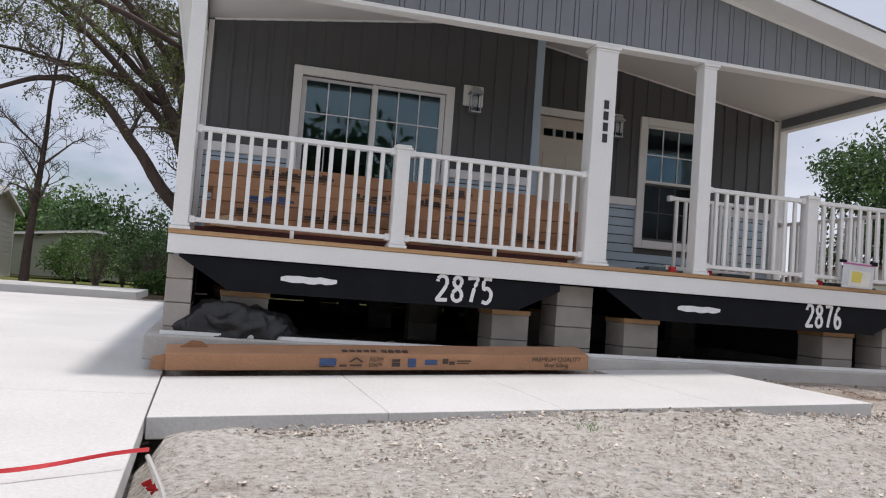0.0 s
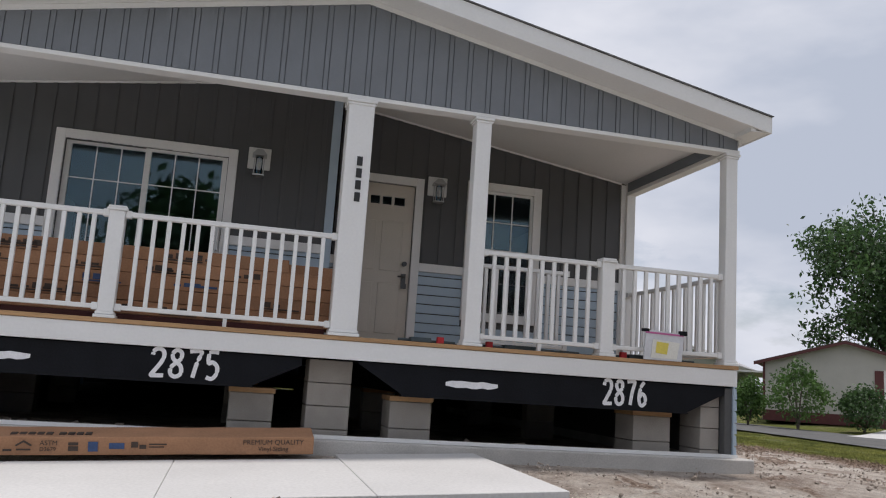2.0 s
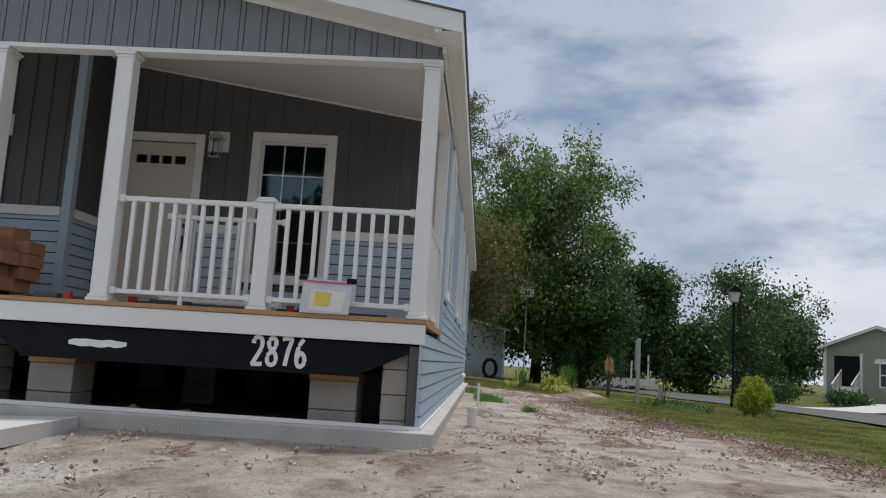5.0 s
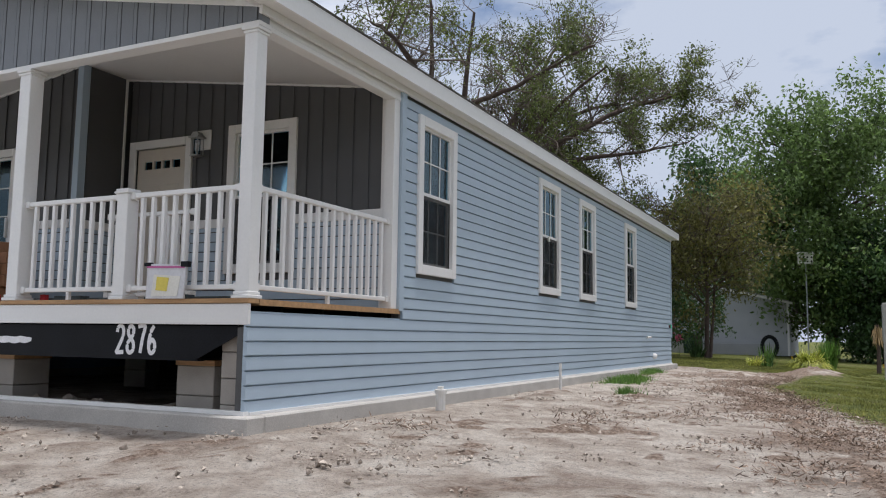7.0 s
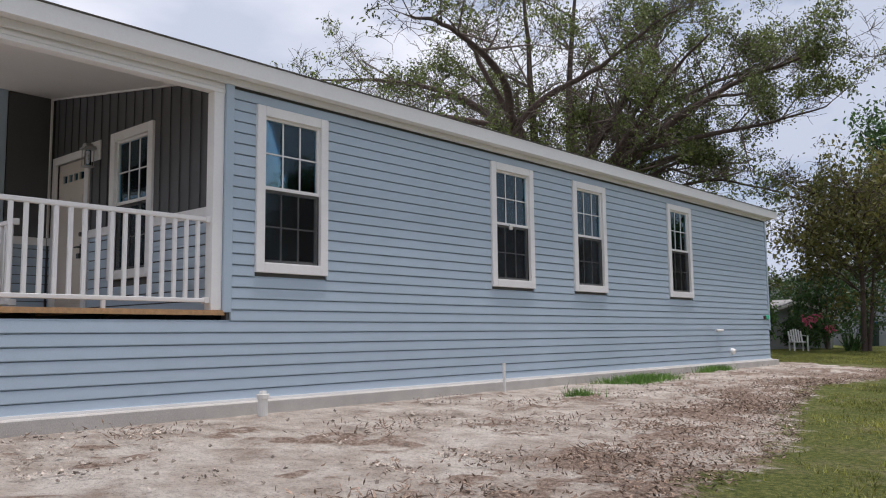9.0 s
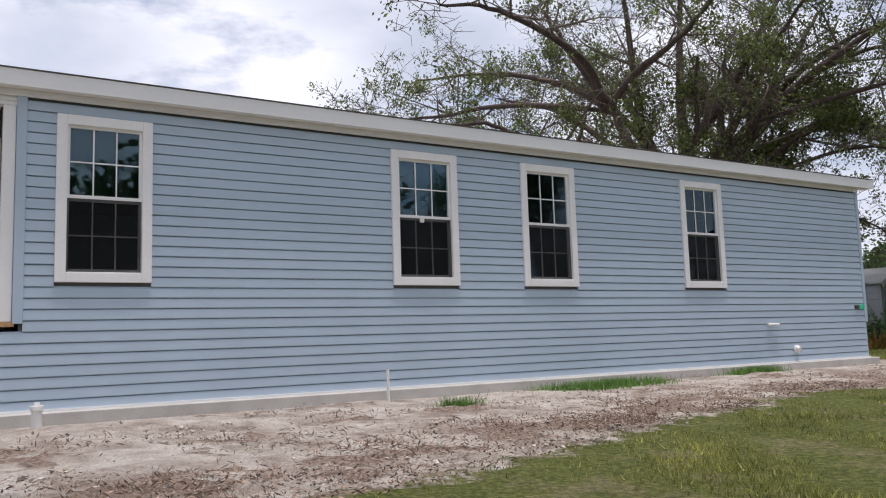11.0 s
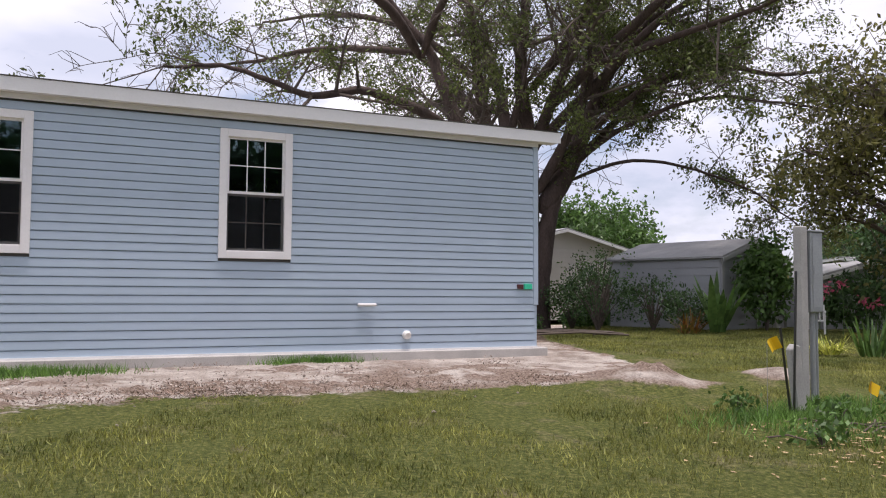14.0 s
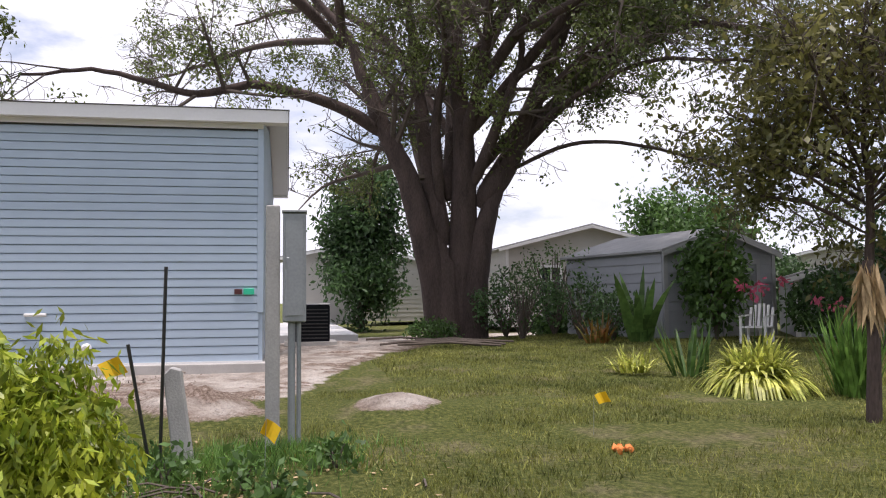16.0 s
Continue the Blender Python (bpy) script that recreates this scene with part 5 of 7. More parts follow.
cleanout(0.40, 2.56, -0.16, 0.105, 0.05, "stubby white capped drain pipe by the footing")
cleanout(0.45, 6.29, -0.17, 0.25, 0.02, "thin white upright pipe in the sand", False)
bm = bmesh.new()
tube(bm, [(-0.02, 14.69, 0.215), (0.03, 14.69, 0.215), (0.07, 14.69, 0.2)], [0.065, 0.065, 0.05], 16)
part("drain_cap", bm, M_PIPE, house, "round white drain cap")
bm = bmesh.new()
tube(bm, [(0.02, 13.93, 0.655), (0.04, 14.2, 0.655)], 0.022, 8)
part("drain_pipe", bm, M_PIPE, house, "short white pipe on the wall")
bm = bmesh.new()
box(bm, -0.01, 0.03, 16.68, 16.82, 0.9, 0.985)
part("tag", bm, M_GREEN, house, "bright green tag", bevel=0.004)
bm = bmesh.new()
box(bm, -0.01, 0.03, 16.56, 16.66, 0.905, 0.975)
part("outlet_box", bm, M_MAROON, house, bevel=0.004)
bm = bmesh.new()
box(bm, 0.0, 0.02, 7.05, 7.11, 2.10, 2.17)
part("sticker", bm, M_PAPER, house)

# power pedestal
ped = thing("power_pedestal", "grey meter box on a weathered post with a conduit", "utility box", at=(4.93, 17.23, float(ground_z(4.93, 17.12))))
bm = bmesh.new()
box(bm, -0.05, 0.05, -0.13, -0.02, -0.05, 1.86)
part("post", bm, M_POSTG, ped, bevel=0.01)
bm = bmesh.new()
box(bm, -0.06, 0.07, 0.0, 0.18, 0.95, 1.80)
part("meter_box", bm, M_GALV, ped, bevel=0.01)
bm = bmesh.new()
box(bm, -0.07, 0.085, -0.006, 0.186, 1.802, 1.82)
box(bm, 0.071, 0.076, 0.02, 0.16, 1.0, 1.75)
box(bm, 0.076, 0.082, 0.03, 0.05, 1.35, 1.45)
part("lid", bm, M_GALV, ped, bevel=0.003)
bm = bmesh.new()
tube(bm, [(0.01, 0.07, -0.05), (0.01, 0.07, 0.95)], 0.03, 12)
tube(bm, [(0.01, 0.125, -0.05), (0.01, 0.125, 0.95)], 0.018, 10)
part("conduit", bm, M_GALV, ped)
bm = bmesh.new()
box(bm, 0.071, 0.073, 0.06, 0.12, 1.70, 1.74)
part("label_plate", bm, M_PAPER, ped)


def marker_flag(x, y, turn, wire=0.32, name="marker_flag", material=M_YEL, size=0.11):
    z = float(ground_z(x, y))
    p = thing(name, "small yellow marker flag on a wire in the grass", "marker flag", "marker flags", at=(x, y, z), turn=turn)
    bm = bmesh.new()
    tube(bm, [(0, 0, -0.05), (0.01, 0, wire)], 0.0022, 5)
    part("wire", bm, M_GALV, p)
    co, n = [], 5
    bm = bmesh.new()
    rows = []
    for i in range(n + 1):
        u = i / n
        s = 0.018 * math.sin(u * 5 + x)
        rows.append((bm.verts.new((0.01 + u * size, s, wire - size * 0.85 - 0.03 * u)), bm.verts.new((0.01 + u * size, s + 0.01, wire - 0.02 * u))))
    for a, b in zip(rows, rows[1:]):
        bm.faces.new((a[0], b[0], b[1], a[1]))
    ob = part("flag", bm, material, p)
    ob.matrix_basis = Matrix.Translation((0.01, 0, wire)) @ Matrix.Rotation(0.55 * math.sin(x * 7 + y), 4, "Y") @ Matrix.Translation((-0.01, 0, -wire))
    ob.modifiers.new("thickness", "SOLIDIFY").thickness = 0.001


marker_flag(5.55, 16.0, 95, 0.72, size=0.14)
marker_flag(5.75, 17.12, 80, 0.36, size=0.12)
marker_flag(4.95, 19.75, 85, 0.32, size=0.10)
marker_flag(2.4, 25.0, 80, 0.3)
for x, y, lean, hgt in ((5.48, 16.41, 0.03, 1.38), (5.50, 16.36, -0.16, 0.85)):
    bm = bmesh.new()
    z = float(ground_z(x, y))
    tube(bm, [(x, y, z - 0.05), (x + 0.03, y + lean, z + hgt)], 0.012, 6)
    tagged(part("steel_rod", bm, M_CHROME, None, "thin dark steel rod stuck in the ground"), category="rod", group="rods")
bm = bmesh.new()
z = float(ground_z(5.4, 16.42))
prism(bm, [(16.50, z - 0.05), (16.64, z - 0.05), (16.54, z + 0.66), (16.47, z + 0.68), (16.42, z + 0.63)], "x", 5.38, 5.46)
tagged(part("post_stub", bm, M_POSTG, None, "leaning grey post stub in the weeds", bevel=0.01), category="post")
bm = bmesh.new()
rnd = random.Random(8)
for k in range(9):
    clod(bm, 5.62 + rnd.uniform(-0.06, 0.06), 19.72 + rnd.uniform(-0.06, 0.06), float(ground_z(5.62, 19.7)) + 0.025, 0.032, rnd)
tagged(part("orange_clump", bm, M_ORANGE, None, "crumpled orange marker scrap on the lawn"), category="marker")

# red tape and a thin stick by the driveway
co = []
bm = bmesh.new()
rows = []
for k in range(15):
    u = k / 14
    x, y = -8.75 + 0.95 * u, -3.95 + 0.55 * u
    z = -0.31 + 0.024 * (y + 0.9) + 0.045 + 0.008 * math.sin(u * 9) + 0.02 * u * u
    rows.append((bm.verts.new((x, y - 0.006, z)), bm.verts.new((x, y + 0.006 + 0.004 * math.sin(k), z + 0.016))))
for a, b in zip(rows, rows[1:]):
    bm.faces.new((a[0], b[0], b[1], a[1]))
for k in range(4):
    v = [bm.verts.new((-7.82 + dx + 0.02 * k, -3.42 + dy, float(ground_z(-7.8, -3.4)) + 0.08 + dz - 0.02 * k)) for dx, dy, dz in ((0, 0, 0), (0.04, 0.01, 0.02), (0.05, 0.03, -0.02), (0.01, 0.02, -0.02))]
    bm.faces.new(v)
ob = tagged(part("marker_tape", bm, M_TAPE, None, "red plastic marker tape knotted beside the driveway"), category="tape")
ob.modifiers.new("thickness", "SOLIDIFY").thickness = 0.001
bm = bmesh.new()
z = float(ground_z(-7.7, -3.8))
tube(bm, [(-7.80, -3.45, z + 0.12), (-7.72, -3.8, z + 0.06), (-7.66, -4.15, z - 0.01)], 0.012, 6)
tagged(part("stake", bm, M_POSTG, None, "thin grey wooden stake tied with red tape"), category="stake")

# ---- plants ----
def tube_raw(V, Fc, path, radii, seg):
    base = len(V)
    for i, p in enumerate(path):
        d = path[min(i + 1, len(path) - 1)] - path[max(i - 1, 0)]
        d = d / (np.linalg.norm(d) + 1e-9)
        u = np.cross(d, (0.31, 0.17, 0.94))
        u /= np.linalg.norm(u) + 1e-9
        w = np.cross(d, u)
        for k in range(seg):
            a = 2 * math.pi * k / seg
            V.append(tuple(p + radii[i] * (u * math.cos(a) + w * math.sin(a))))
        if i:
            for k in range(seg):
                a, b = base + (i - 1) * seg + k, base + (i - 1) * seg + (k + 1) % seg
                Fc.append((a, b, b + seg, a + seg))


def bend(pts, n):
    p = [np.array(q, float) for q in pts]
    out = []
    for i in range(len(p) - 1):
        a, b, c, d = p[max(0, i - 1)], p[i], p[i + 1], p[min(len(p) - 1, i + 2)]
        for k in range(n):
            t = k / n
            out.append(0.5 * (2 * b + (c - a) * t + (2 * a - 5 * b + 4 * c - d) * t * t + (3 * b - a - 3 * c + d) * t ** 3))
    return out + [p[-1]]


def leaf_quads(rng, centres, per, spread, size, droop=0.3, slim=0.24):
    """Small pointed leaves (quads bent to a diamond) round the given centres."""
    c = np.repeat(np.asarray(centres, float), per, 0)
    n = len(c)
    c = c + rng.normal(0, spread, (n, 3))
    d = rng.normal(0, 1, (n, 3))
    d[:, 2] -= droop * 2
    d /= np.linalg.norm(d, axis=1)[:, None]
    s = np.cross(d, rng.normal(0, 1, (n, 3)))
    s /= np.linalg.norm(s, axis=1)[:, None] + 1e-9
    L_ = (size * rng.uniform(0.6, 1.4, n))[:, None]
    w = L_ * slim
    return np.stack([c, c + d * L_ * 0.45 + s * w, c + d * L_, c + d * L_ * 0.45 - s * w], 1)


def grow_tree(name, label, base, limbs, leaf_mat, seed, twigs=6, leaf=0.13, per=9, spread=0.3, bark=M_BARK, levels=2, length=2.6, up=0.35, trunk_seg=14, category="tree", tip_start=0.35, clump=0.0, thin=None):
    """Limbs: (points, start radius, end radius) in metres from the base. Twigs fork from them, and leaves grow near their ends."""
    rng = np.random.default_rng(seed)
    t = thing(name, label, category, at=base)
    V, Fc, tips = [], [], []
    TV, TF = [], []

    def fork(path, radii, level, reach):
        n = len(path)
        count = max(2, int(round(twigs * (1.0 if level == 0 else 0.55))))
        for _ in range(count):
            k = int(n * rng.uniform(tip_start if level == 0 else 0.25, 1.0))
            k = min(k, n - 1)
            p = path[k]
            d = path[min(k + 1, n - 1)] - path[max(k - 1, 0)]
            d = d / (np.linalg.norm(d) + 1e-9)
            q = rng.normal(0, 1, 3)
            q[2] = q[2] * 0.7 + up
            v = d * 0.55 + q / np.linalg.norm(q) * 0.9
            v /= np.linalg.norm(v)
            ln = reach * rng.uniform(0.5, 1.15)
            side = rng.normal(0, 0.4, 3)
            pts = [p, p + v * ln * 0.35 + side * ln * 0.2, p + v * ln * 0.7 + side * ln * 0.35, p + v * ln + np.array([0, 0, -0.06 * ln]) + side * ln * 0.2]
            sm = bend(pts, 3)
            ra = min(max(0.009, radii[k] * (0.55 if level == 0 else 0.5)), 0.09 if level == 0 else 0.03)
            tube_raw(TV, TF, sm if level < 2 else sm[::3], np.linspace(ra, 0.005, len(sm) if level < 2 else 4), 5 if level == 0 else (4 if level == 1 else 3))
            if level + 1 < levels:
                fork(sm, np.linspace(ra, 0.006, len(sm)), level + 1, reach * 0.5)
                tips.append(sm[-1])
            else:
                tips.extend([sm[-1], sm[-3], sm[len(sm) // 2]])
    for pts, r0, r1, reach in limbs:
        sm = bend(pts, 6)
        wob = np.cumsum(rng.normal(0, 0.035, (len(sm), 3)), 0) * np.linspace(0, 1, len(sm))[:, None] * (0.0 if r0 > 0.5 else 1.0)
        sm = [p + q for p, q in zip(sm, wob)]
        rad = r1 + (r0 - r1) * (1 - np.linspace(0, 1, len(sm))) ** 1.15
        if pts[0][2] > 0.8:
            rad[:4] *= (0.2, 0.6, 0.85, 0.96)
        tube_raw(V, Fc, sm, rad, trunk_seg if r0 > 0.12 else 7)
        if reach > 0:
            fork(sm, rad, 0, reach)
    raw("trunk", V, Fc, bark, t, smooth=True)
    if TV:
        raw("branch_work", TV, TF, M_TWIG, t)
    if tips and per and clump:
        gate = np.array([noise.noise(Vector(p) * 0.75) + 0.5 * noise.noise(Vector(p) * 2.1) + (thin(p) if thin else 0.0) for p in tips])
        tips = [p for p, g in zip(tips, gate) if g > clump]
    if tips and per:
        q = leaf_quads(rng, tips, per, spread, leaf)
        tris("crown", q.reshape(-1, 3), leaf_mat, t, size=4)
    return t


# the great spreading tree behind the house
B = (-8.0, 21.2, -0.15)
big_limbs = [
    ([(0.0, 0.2, -0.3), (0.0, 0.2, 0.5), (0.05, 0.22, 1.6), (0.1, 0.25, 3.0), (0.15, 0.25, 5.0), (0.0, 0.1, 7.0), (-0.2, 0.4, 9.5), (0.2, 0.3, 12.6)], 0.58, 0.05, 2.6),
    ([(0.35, 0.40, -0.3), (0.3, 0.45, 1.0), (0.3, 0.66, 2.4), (0.35, 1.1, 3.6), (0.5, 1.7, 5.0), (0.6, 2.2, 6.2)], 0.40, 0.08, 0),
    ([(0.25, -0.2, -0.3), (0.2, -0.25, 1.2), (0.1, -0.35, 2.6), (-0.3, -0.6, 4.2)], 0.42, 0.06, 0),
    ([(0.1, -0.30, -0.2), (0.1, -0.42, 1.2), (0.1, -0.76, 2.7), (0.0, -1.12, 3.9), (-0.1, -1.56, 4.9), (-0.3, -1.9, 6.0), (-0.6, -2.35, 7.4), (-0.8, -3.4, 8.8), (-1.0, -4.4, 10.2)], 0.42, 0.05, 2.6),
    ([(-0.1, -1.6, 4.9), (0.3, -2.7, 5.5), (0.6, -4.4, 5.9), (0.7, -6.0, 5.7), (0.8, -7.6, 6.2), (1.2, -9.0, 6.0)], 0.17, 0.03, 2.2),
    ([(-0.6, -2.6, 7.2), (0.4, -4.0, 8.2), (1.2, -6.0, 8.6), (1.6, -8.2, 8.9), (2.2, -10.0, 8.6)], 0.16, 0.03, 2.3),
    ([(0.1, -0.25, 2.2), (-0.2, -0.5, 3.8), (-0.5, -0.7, 5.0), (-0.9, -0.9, 7.5), (-0.7, -1.4, 10), (-0.4, -2.1, 12.4)], 0.30, 0.05, 2.6),
    ([(0.2, 0.6, 3.2), (0.3, 1.4, 4.4), (0.5, 2.1, 6.0), (0.9, 2.9, 7.8), (1.2, 4.2, 9.6), (1.4, 5.4, 11.2)], 0.34, 0.05, 2.5),
    ([(0.4, 2.1, 6.0), (1.2, 3.6, 6.8), (1.8, 5.4, 7.3), (2.2, 7.5, 7.2), (2.6, 9.4, 7.5)], 0.17, 0.03, 2.2),
    ([(0.3, 1.2, 4.0), (1.2, 2.6, 4.6), (1.9, 4.2, 4.5), (2.4, 5.9, 4.0), (2.8, 7.2, 3.2), (3.0, 8.0, 2.6)], 0.06, 0.015, 1.5),
    ([(0.3, 1.7, 5.0), (-0.9, 3.0, 6.2), (-2.2, 4.2, 7.8), (-3.2, 5.4, 9.4)], 0.20, 0.04, 2.4),
    ([(-0.2, 0.0, 2.4), (-1.2, -0.3, 3.4), (-2.1, -0.5, 4.6), (-3.6, -0.8, 6.2), (-4.8, -1.0, 6.4), (-6.6, -1.4, 5.6), (-8.0, -1.6, 4.2)], 0.24, 0.03, 1.9),
    ([(-0.1, -0.1, 3.4), (-0.9, 0.2, 5.2), (-2.0, 0.4, 7.2), (-3.2, 0.5, 8.8), (-4.6, 0.2, 10.4)], 0.28, 0.04, 2.4),
    ([(-1.4, 0.3, 6.2), (-2.8, -0.4, 6.9), (-4.6, -0.9, 7.2), (-7.2, -1.2, 7.6)], 0.16, 0.03, 2.2),
    ([(0.15, 0.25, 4.6), (0.8, 0.4, 5.8), (2.0, 0.3, 7.2), (3.4, 0.0, 8.6), (5.2, -0.6, 9.6)], 0.2, 0.03, 2.4),
    ([(-0.6, -2.6, 7.2), (0.9, -2.8, 8.0), (2.6, -3.0, 8.4), (4.4, -3.6, 8.8), (6.2, -4.0, 9.4)], 0.13, 0.03, 2.2),
    ([(0.9, 2.9, 7.8), (2.2, 3.6, 9.0), (3.6, 4.6, 9.8), (5.0, 6.0, 10.2)], 0.14, 0.03, 2.3),
    ([(0.1, 0.3, 6.5), (1.0, 1.2, 8.0), (2.0, 1.8, 10.0), (2.6, 2.6, 12.0)], 0.18, 0.04, 2.4),
    ([(0.3, 1.4, 4.4), (1.6, 2.2, 5.4), (3.2, 3.4, 6.0), (4.6, 4.8, 5.8), (5.6, 6.2, 5.4)], 0.085, 0.02, 1.9),
    ([(0.3, 1.2, 4.2), (0.6, 2.6, 5.6), (0.4, 4.2, 7.0), (0.0, 5.8, 8.2)], 0.15, 0.03, 2.0),
    ([(0.5, 1.7, 5.2), (-0.6, 2.6, 7.0), (-1.2, 3.6, 9.0), (-1.4, 4.4, 11.0)], 0.16, 0.03, 2.2),
    ([(0.2, 0.6, 4.0), (1.2, 1.8, 5.6), (2.4, 3.0, 6.6), (3.2, 4.4, 6.9)], 0.14, 0.03, 2.0),
    ([(-0.8, 0.2, 5.0), (-3.0, -0.5, 7.2), (-5.0, -1.0, 8.6), (-7.5, -1.5, 9.4)], 0.16, 0.03, 2.3),
    ([(-1.8, 0.4, 6.8), (-4.0, 1.0, 8.8), (-6.5, 1.5, 10.4), (-9.0, 2.0, 11.0)], 0.15, 0.03, 2.3),
    ([(-0.85, -0.85, 7.0), (-2.6, -2.4, 8.8), (-4.6, -4.0, 9.6), (-6.4, -5.5, 9.8)], 0.14, 0.03, 2.3),
    ([(0.15, 0.25, 4.8), (1.4, 1.6, 6.6), (2.4, 3.2, 8.4), (3.2, 5.2, 9.4), (3.8, 7.0, 9.6)], 0.17, 0.03, 2.3),
    ([(-0.6, -2.35, 7.4), (-2.6, -4.6, 7.8), (-4.6, -6.6, 7.6), (-6.4, -8.2, 7.4)], 0.12, 0.02, 2.0),
    ([(0.8, 0.4, 5.8), (2.6, 1.4, 7.4), (4.4, 2.2, 8.6), (6.2, 3.0, 9.4), (7.6, 3.6, 9.8)], 0.17, 0.02, 2.0),
    ([(2.0, 0.9, 6.8), (4.0, 2.2, 7.2), (5.8, 3.0, 7.4), (7.4, 3.9, 7.9)], 0.12, 0.02, 1.8),
    ([(0.2, 0.4, 3.6), (0.9, 0.9, 5.0), (1.4, 1.4, 6.6), (1.6, 1.2, 8.4)], 0.18, 0.04, 2.1),
    ([(0.1, -0.3, 3.2), (0.5, -0.5, 5.0), (1.0, -0.4, 6.8), (1.4, -0.8, 8.6)], 0.16, 0.04, 2.1),
]
grow_tree("spreading_tree", "huge spreading tree with a forked trunk and thin olive foliage", B, big_limbs, M_LEAF, 4, twigs=10, leaf=0.11, per=7, spread=0.12, levels=3, length=2.6, clump=0.11, thin=lambda p: 0.22 * float(smooth01(1.0, 4.0, p[1])) - 0.12 * float(smooth01(-5.0, -7.5, p[1])))


def simple_tree(name, label, base, height, radius, leaf_mat, seed, trunk_r=0.18, clear=0.25, n=16, leaf=0.22, per=26, spread=0.55, twigs=5, reach=1.6, gaps=-0.32, stems=()):
    per, leaf = max(8, int(per * 0.72)), leaf * 1.14
    rng = np.random.default_rng(seed)
    limbs = list(stems) + [([(0, 0, -0.2), (0.05, 0.03, height * 0.3), (-0.05, 0.08, height * 0.6), (0.05, 0, height * 0.93)], trunk_r, 0.03, reach)]
    for k in range(n):
        a = rng.uniform(0, 2 * math.pi)
        h = height * (clear + (0.92 - clear) * (k + 0.5) / n)
        prof = math.sin(math.pi * min(1, max(0.08, (h / height - clear * 0.6) / (1.06 - clear * 0.6)))) ** 0.55
        r = radius * prof * rng.uniform(0.65, 1.1)
        z0 = max(height * clear * 0.6, h - r * 0.45)
        limbs.append(([(0, 0, z0), (math.cos(a) * r * 0.4, math.sin(a) * r * 0.4, z0 + (h - z0) * 0.6), (math.cos(a) * r * 0.8, math.sin(a) * r * 0.8, h)], trunk_r * 0.4, 0.02, reach))
    return grow_tree(name, label, base, limbs, leaf_mat, seed, twigs=twigs, leaf=leaf, per=per, spread=spread, levels=2, length=reach, trunk_seg=9, clump=gaps)


gz = lambda x, y: float(ground_z(x, y))
simple_tree("shade_tree", "dense dark-green rounded shade tree beyond the lawn", (3.4, 38.5, gz(4, 41)), 12.0, 5.3, M_SHADE, 21, 0.35, 0.16, 46, 0.19, 46, 0.34, 6, 2.1, -0.2)
simple_tree("shade_tree", "round dark-green tree at the end of the lawn", (5.6, 36, gz(5, 36)), 5.6, 2.3, M_LEAFD, 22, 0.2, 0.10, 20, 0.18, 34, 0.35, 6, 1.2)
simple_tree("shade_tree", "tall dark-green tree behind the grey house", (-3.5, 45, 0), 11, 4.6, M_LEAFD, 221, 0.3, 0.2, 22, 0.24, 24, 0.5, 6, 1.9)
simple_tree("bronze_tree", "low bronze-green tree with dark leaves beside the lawn", (-0.6, 26.7, gz(0, 26)), 6.4, 2.8, M_LEAFR, 23, 0.10, 0.44, 34, 0.125, 11, 0.22, 6, 1.2, -0.2, [([(0.1, 0.2, -0.2), (0.2, 0.5, 1.6), (0.4, 1.1, 3.6)], 0.08, 0.03, 1.0)])
simple_tree("street_tree", "dark-green tree beyond the neighbours' roofs", (26.9, 27.6, -0.2), 10.6, 3.3, M_LEAFD, 24, 0.3, 0.40, 20, 0.24, 24, 0.42, 6, 1.8)
simple_tree("far_tree", "tall green tree behind the back yard", (-20, 20.0, 0), 5.6, 1.5, M_LEAFD, 25, 0.16, 0.10, 20, 0.18, 26, 0.3, 5, 0.9)
simple_tree("far_tree", "feathery dark palm-like tree beyond the lane", (17.7, 50, -0.2), 7.6, 2.6, M_LEAFD, 26, 0.25, 0.15, 16, 0.24, 30, 0.4, 5, 1.9, 0.06)
simple_tree("far_tree", "dark-green tree beside the lane lamps", (10.2, 46.5, -0.2), 7.4, 1.7, M_LEAFD, 27, 0.25, 0.06, 24, 0.26, 30, 0.4, 6, 1.4, -0.1)
simple_tree("far_tree", "low dark trees along the lane behind the lamp", (21.5, 55, -0.2), 5.2, 3.4, M_LEAFD, 271, 0.25, 0.06, 20, 0.26, 26, 0.45, 6, 1.6, 0.0)
simple_tree("far_tree", "dense dark shrubbery across the lane", (14.2, 47, -0.2), 3.4, 1.9, M_LEAFD, 272, 0.2, 0.05, 16, 0.24, 26, 0.4, 6, 1.2, -0.1)
simple_tree("far_tree", "green tree top behind the sage house", (24, 66, -0.2), 8, 5.0, M_LEAFD, 28, 0.25, 0.15, 18, 0.28, 24, 0.5, 6, 1.8)
simple_tree("far_tree", "rounded green trees behind the white house", (-26, 37, 0), 5.4, 3.2, M_LEAFM, 29, 0.25, 0.2, 18, 0.24, 24, 0.45, 6, 1.6)
simple_tree("far_tree", "green tree behind the driveway houses", (-19, 52, 0), 4.6, 5.0, M_LEAFM, 30, 0.25, 0.15, 18, 0.26, 24, 0.5, 6, 1.8)
simple_tree("far_tree", "dark green hedge tree behind the driveway", (-13.0, 45, 0), 3.6, 4.0, M_LEAFD, 31, 0.25, 0.1, 18, 0.26, 24, 0.45, 6, 1.6)
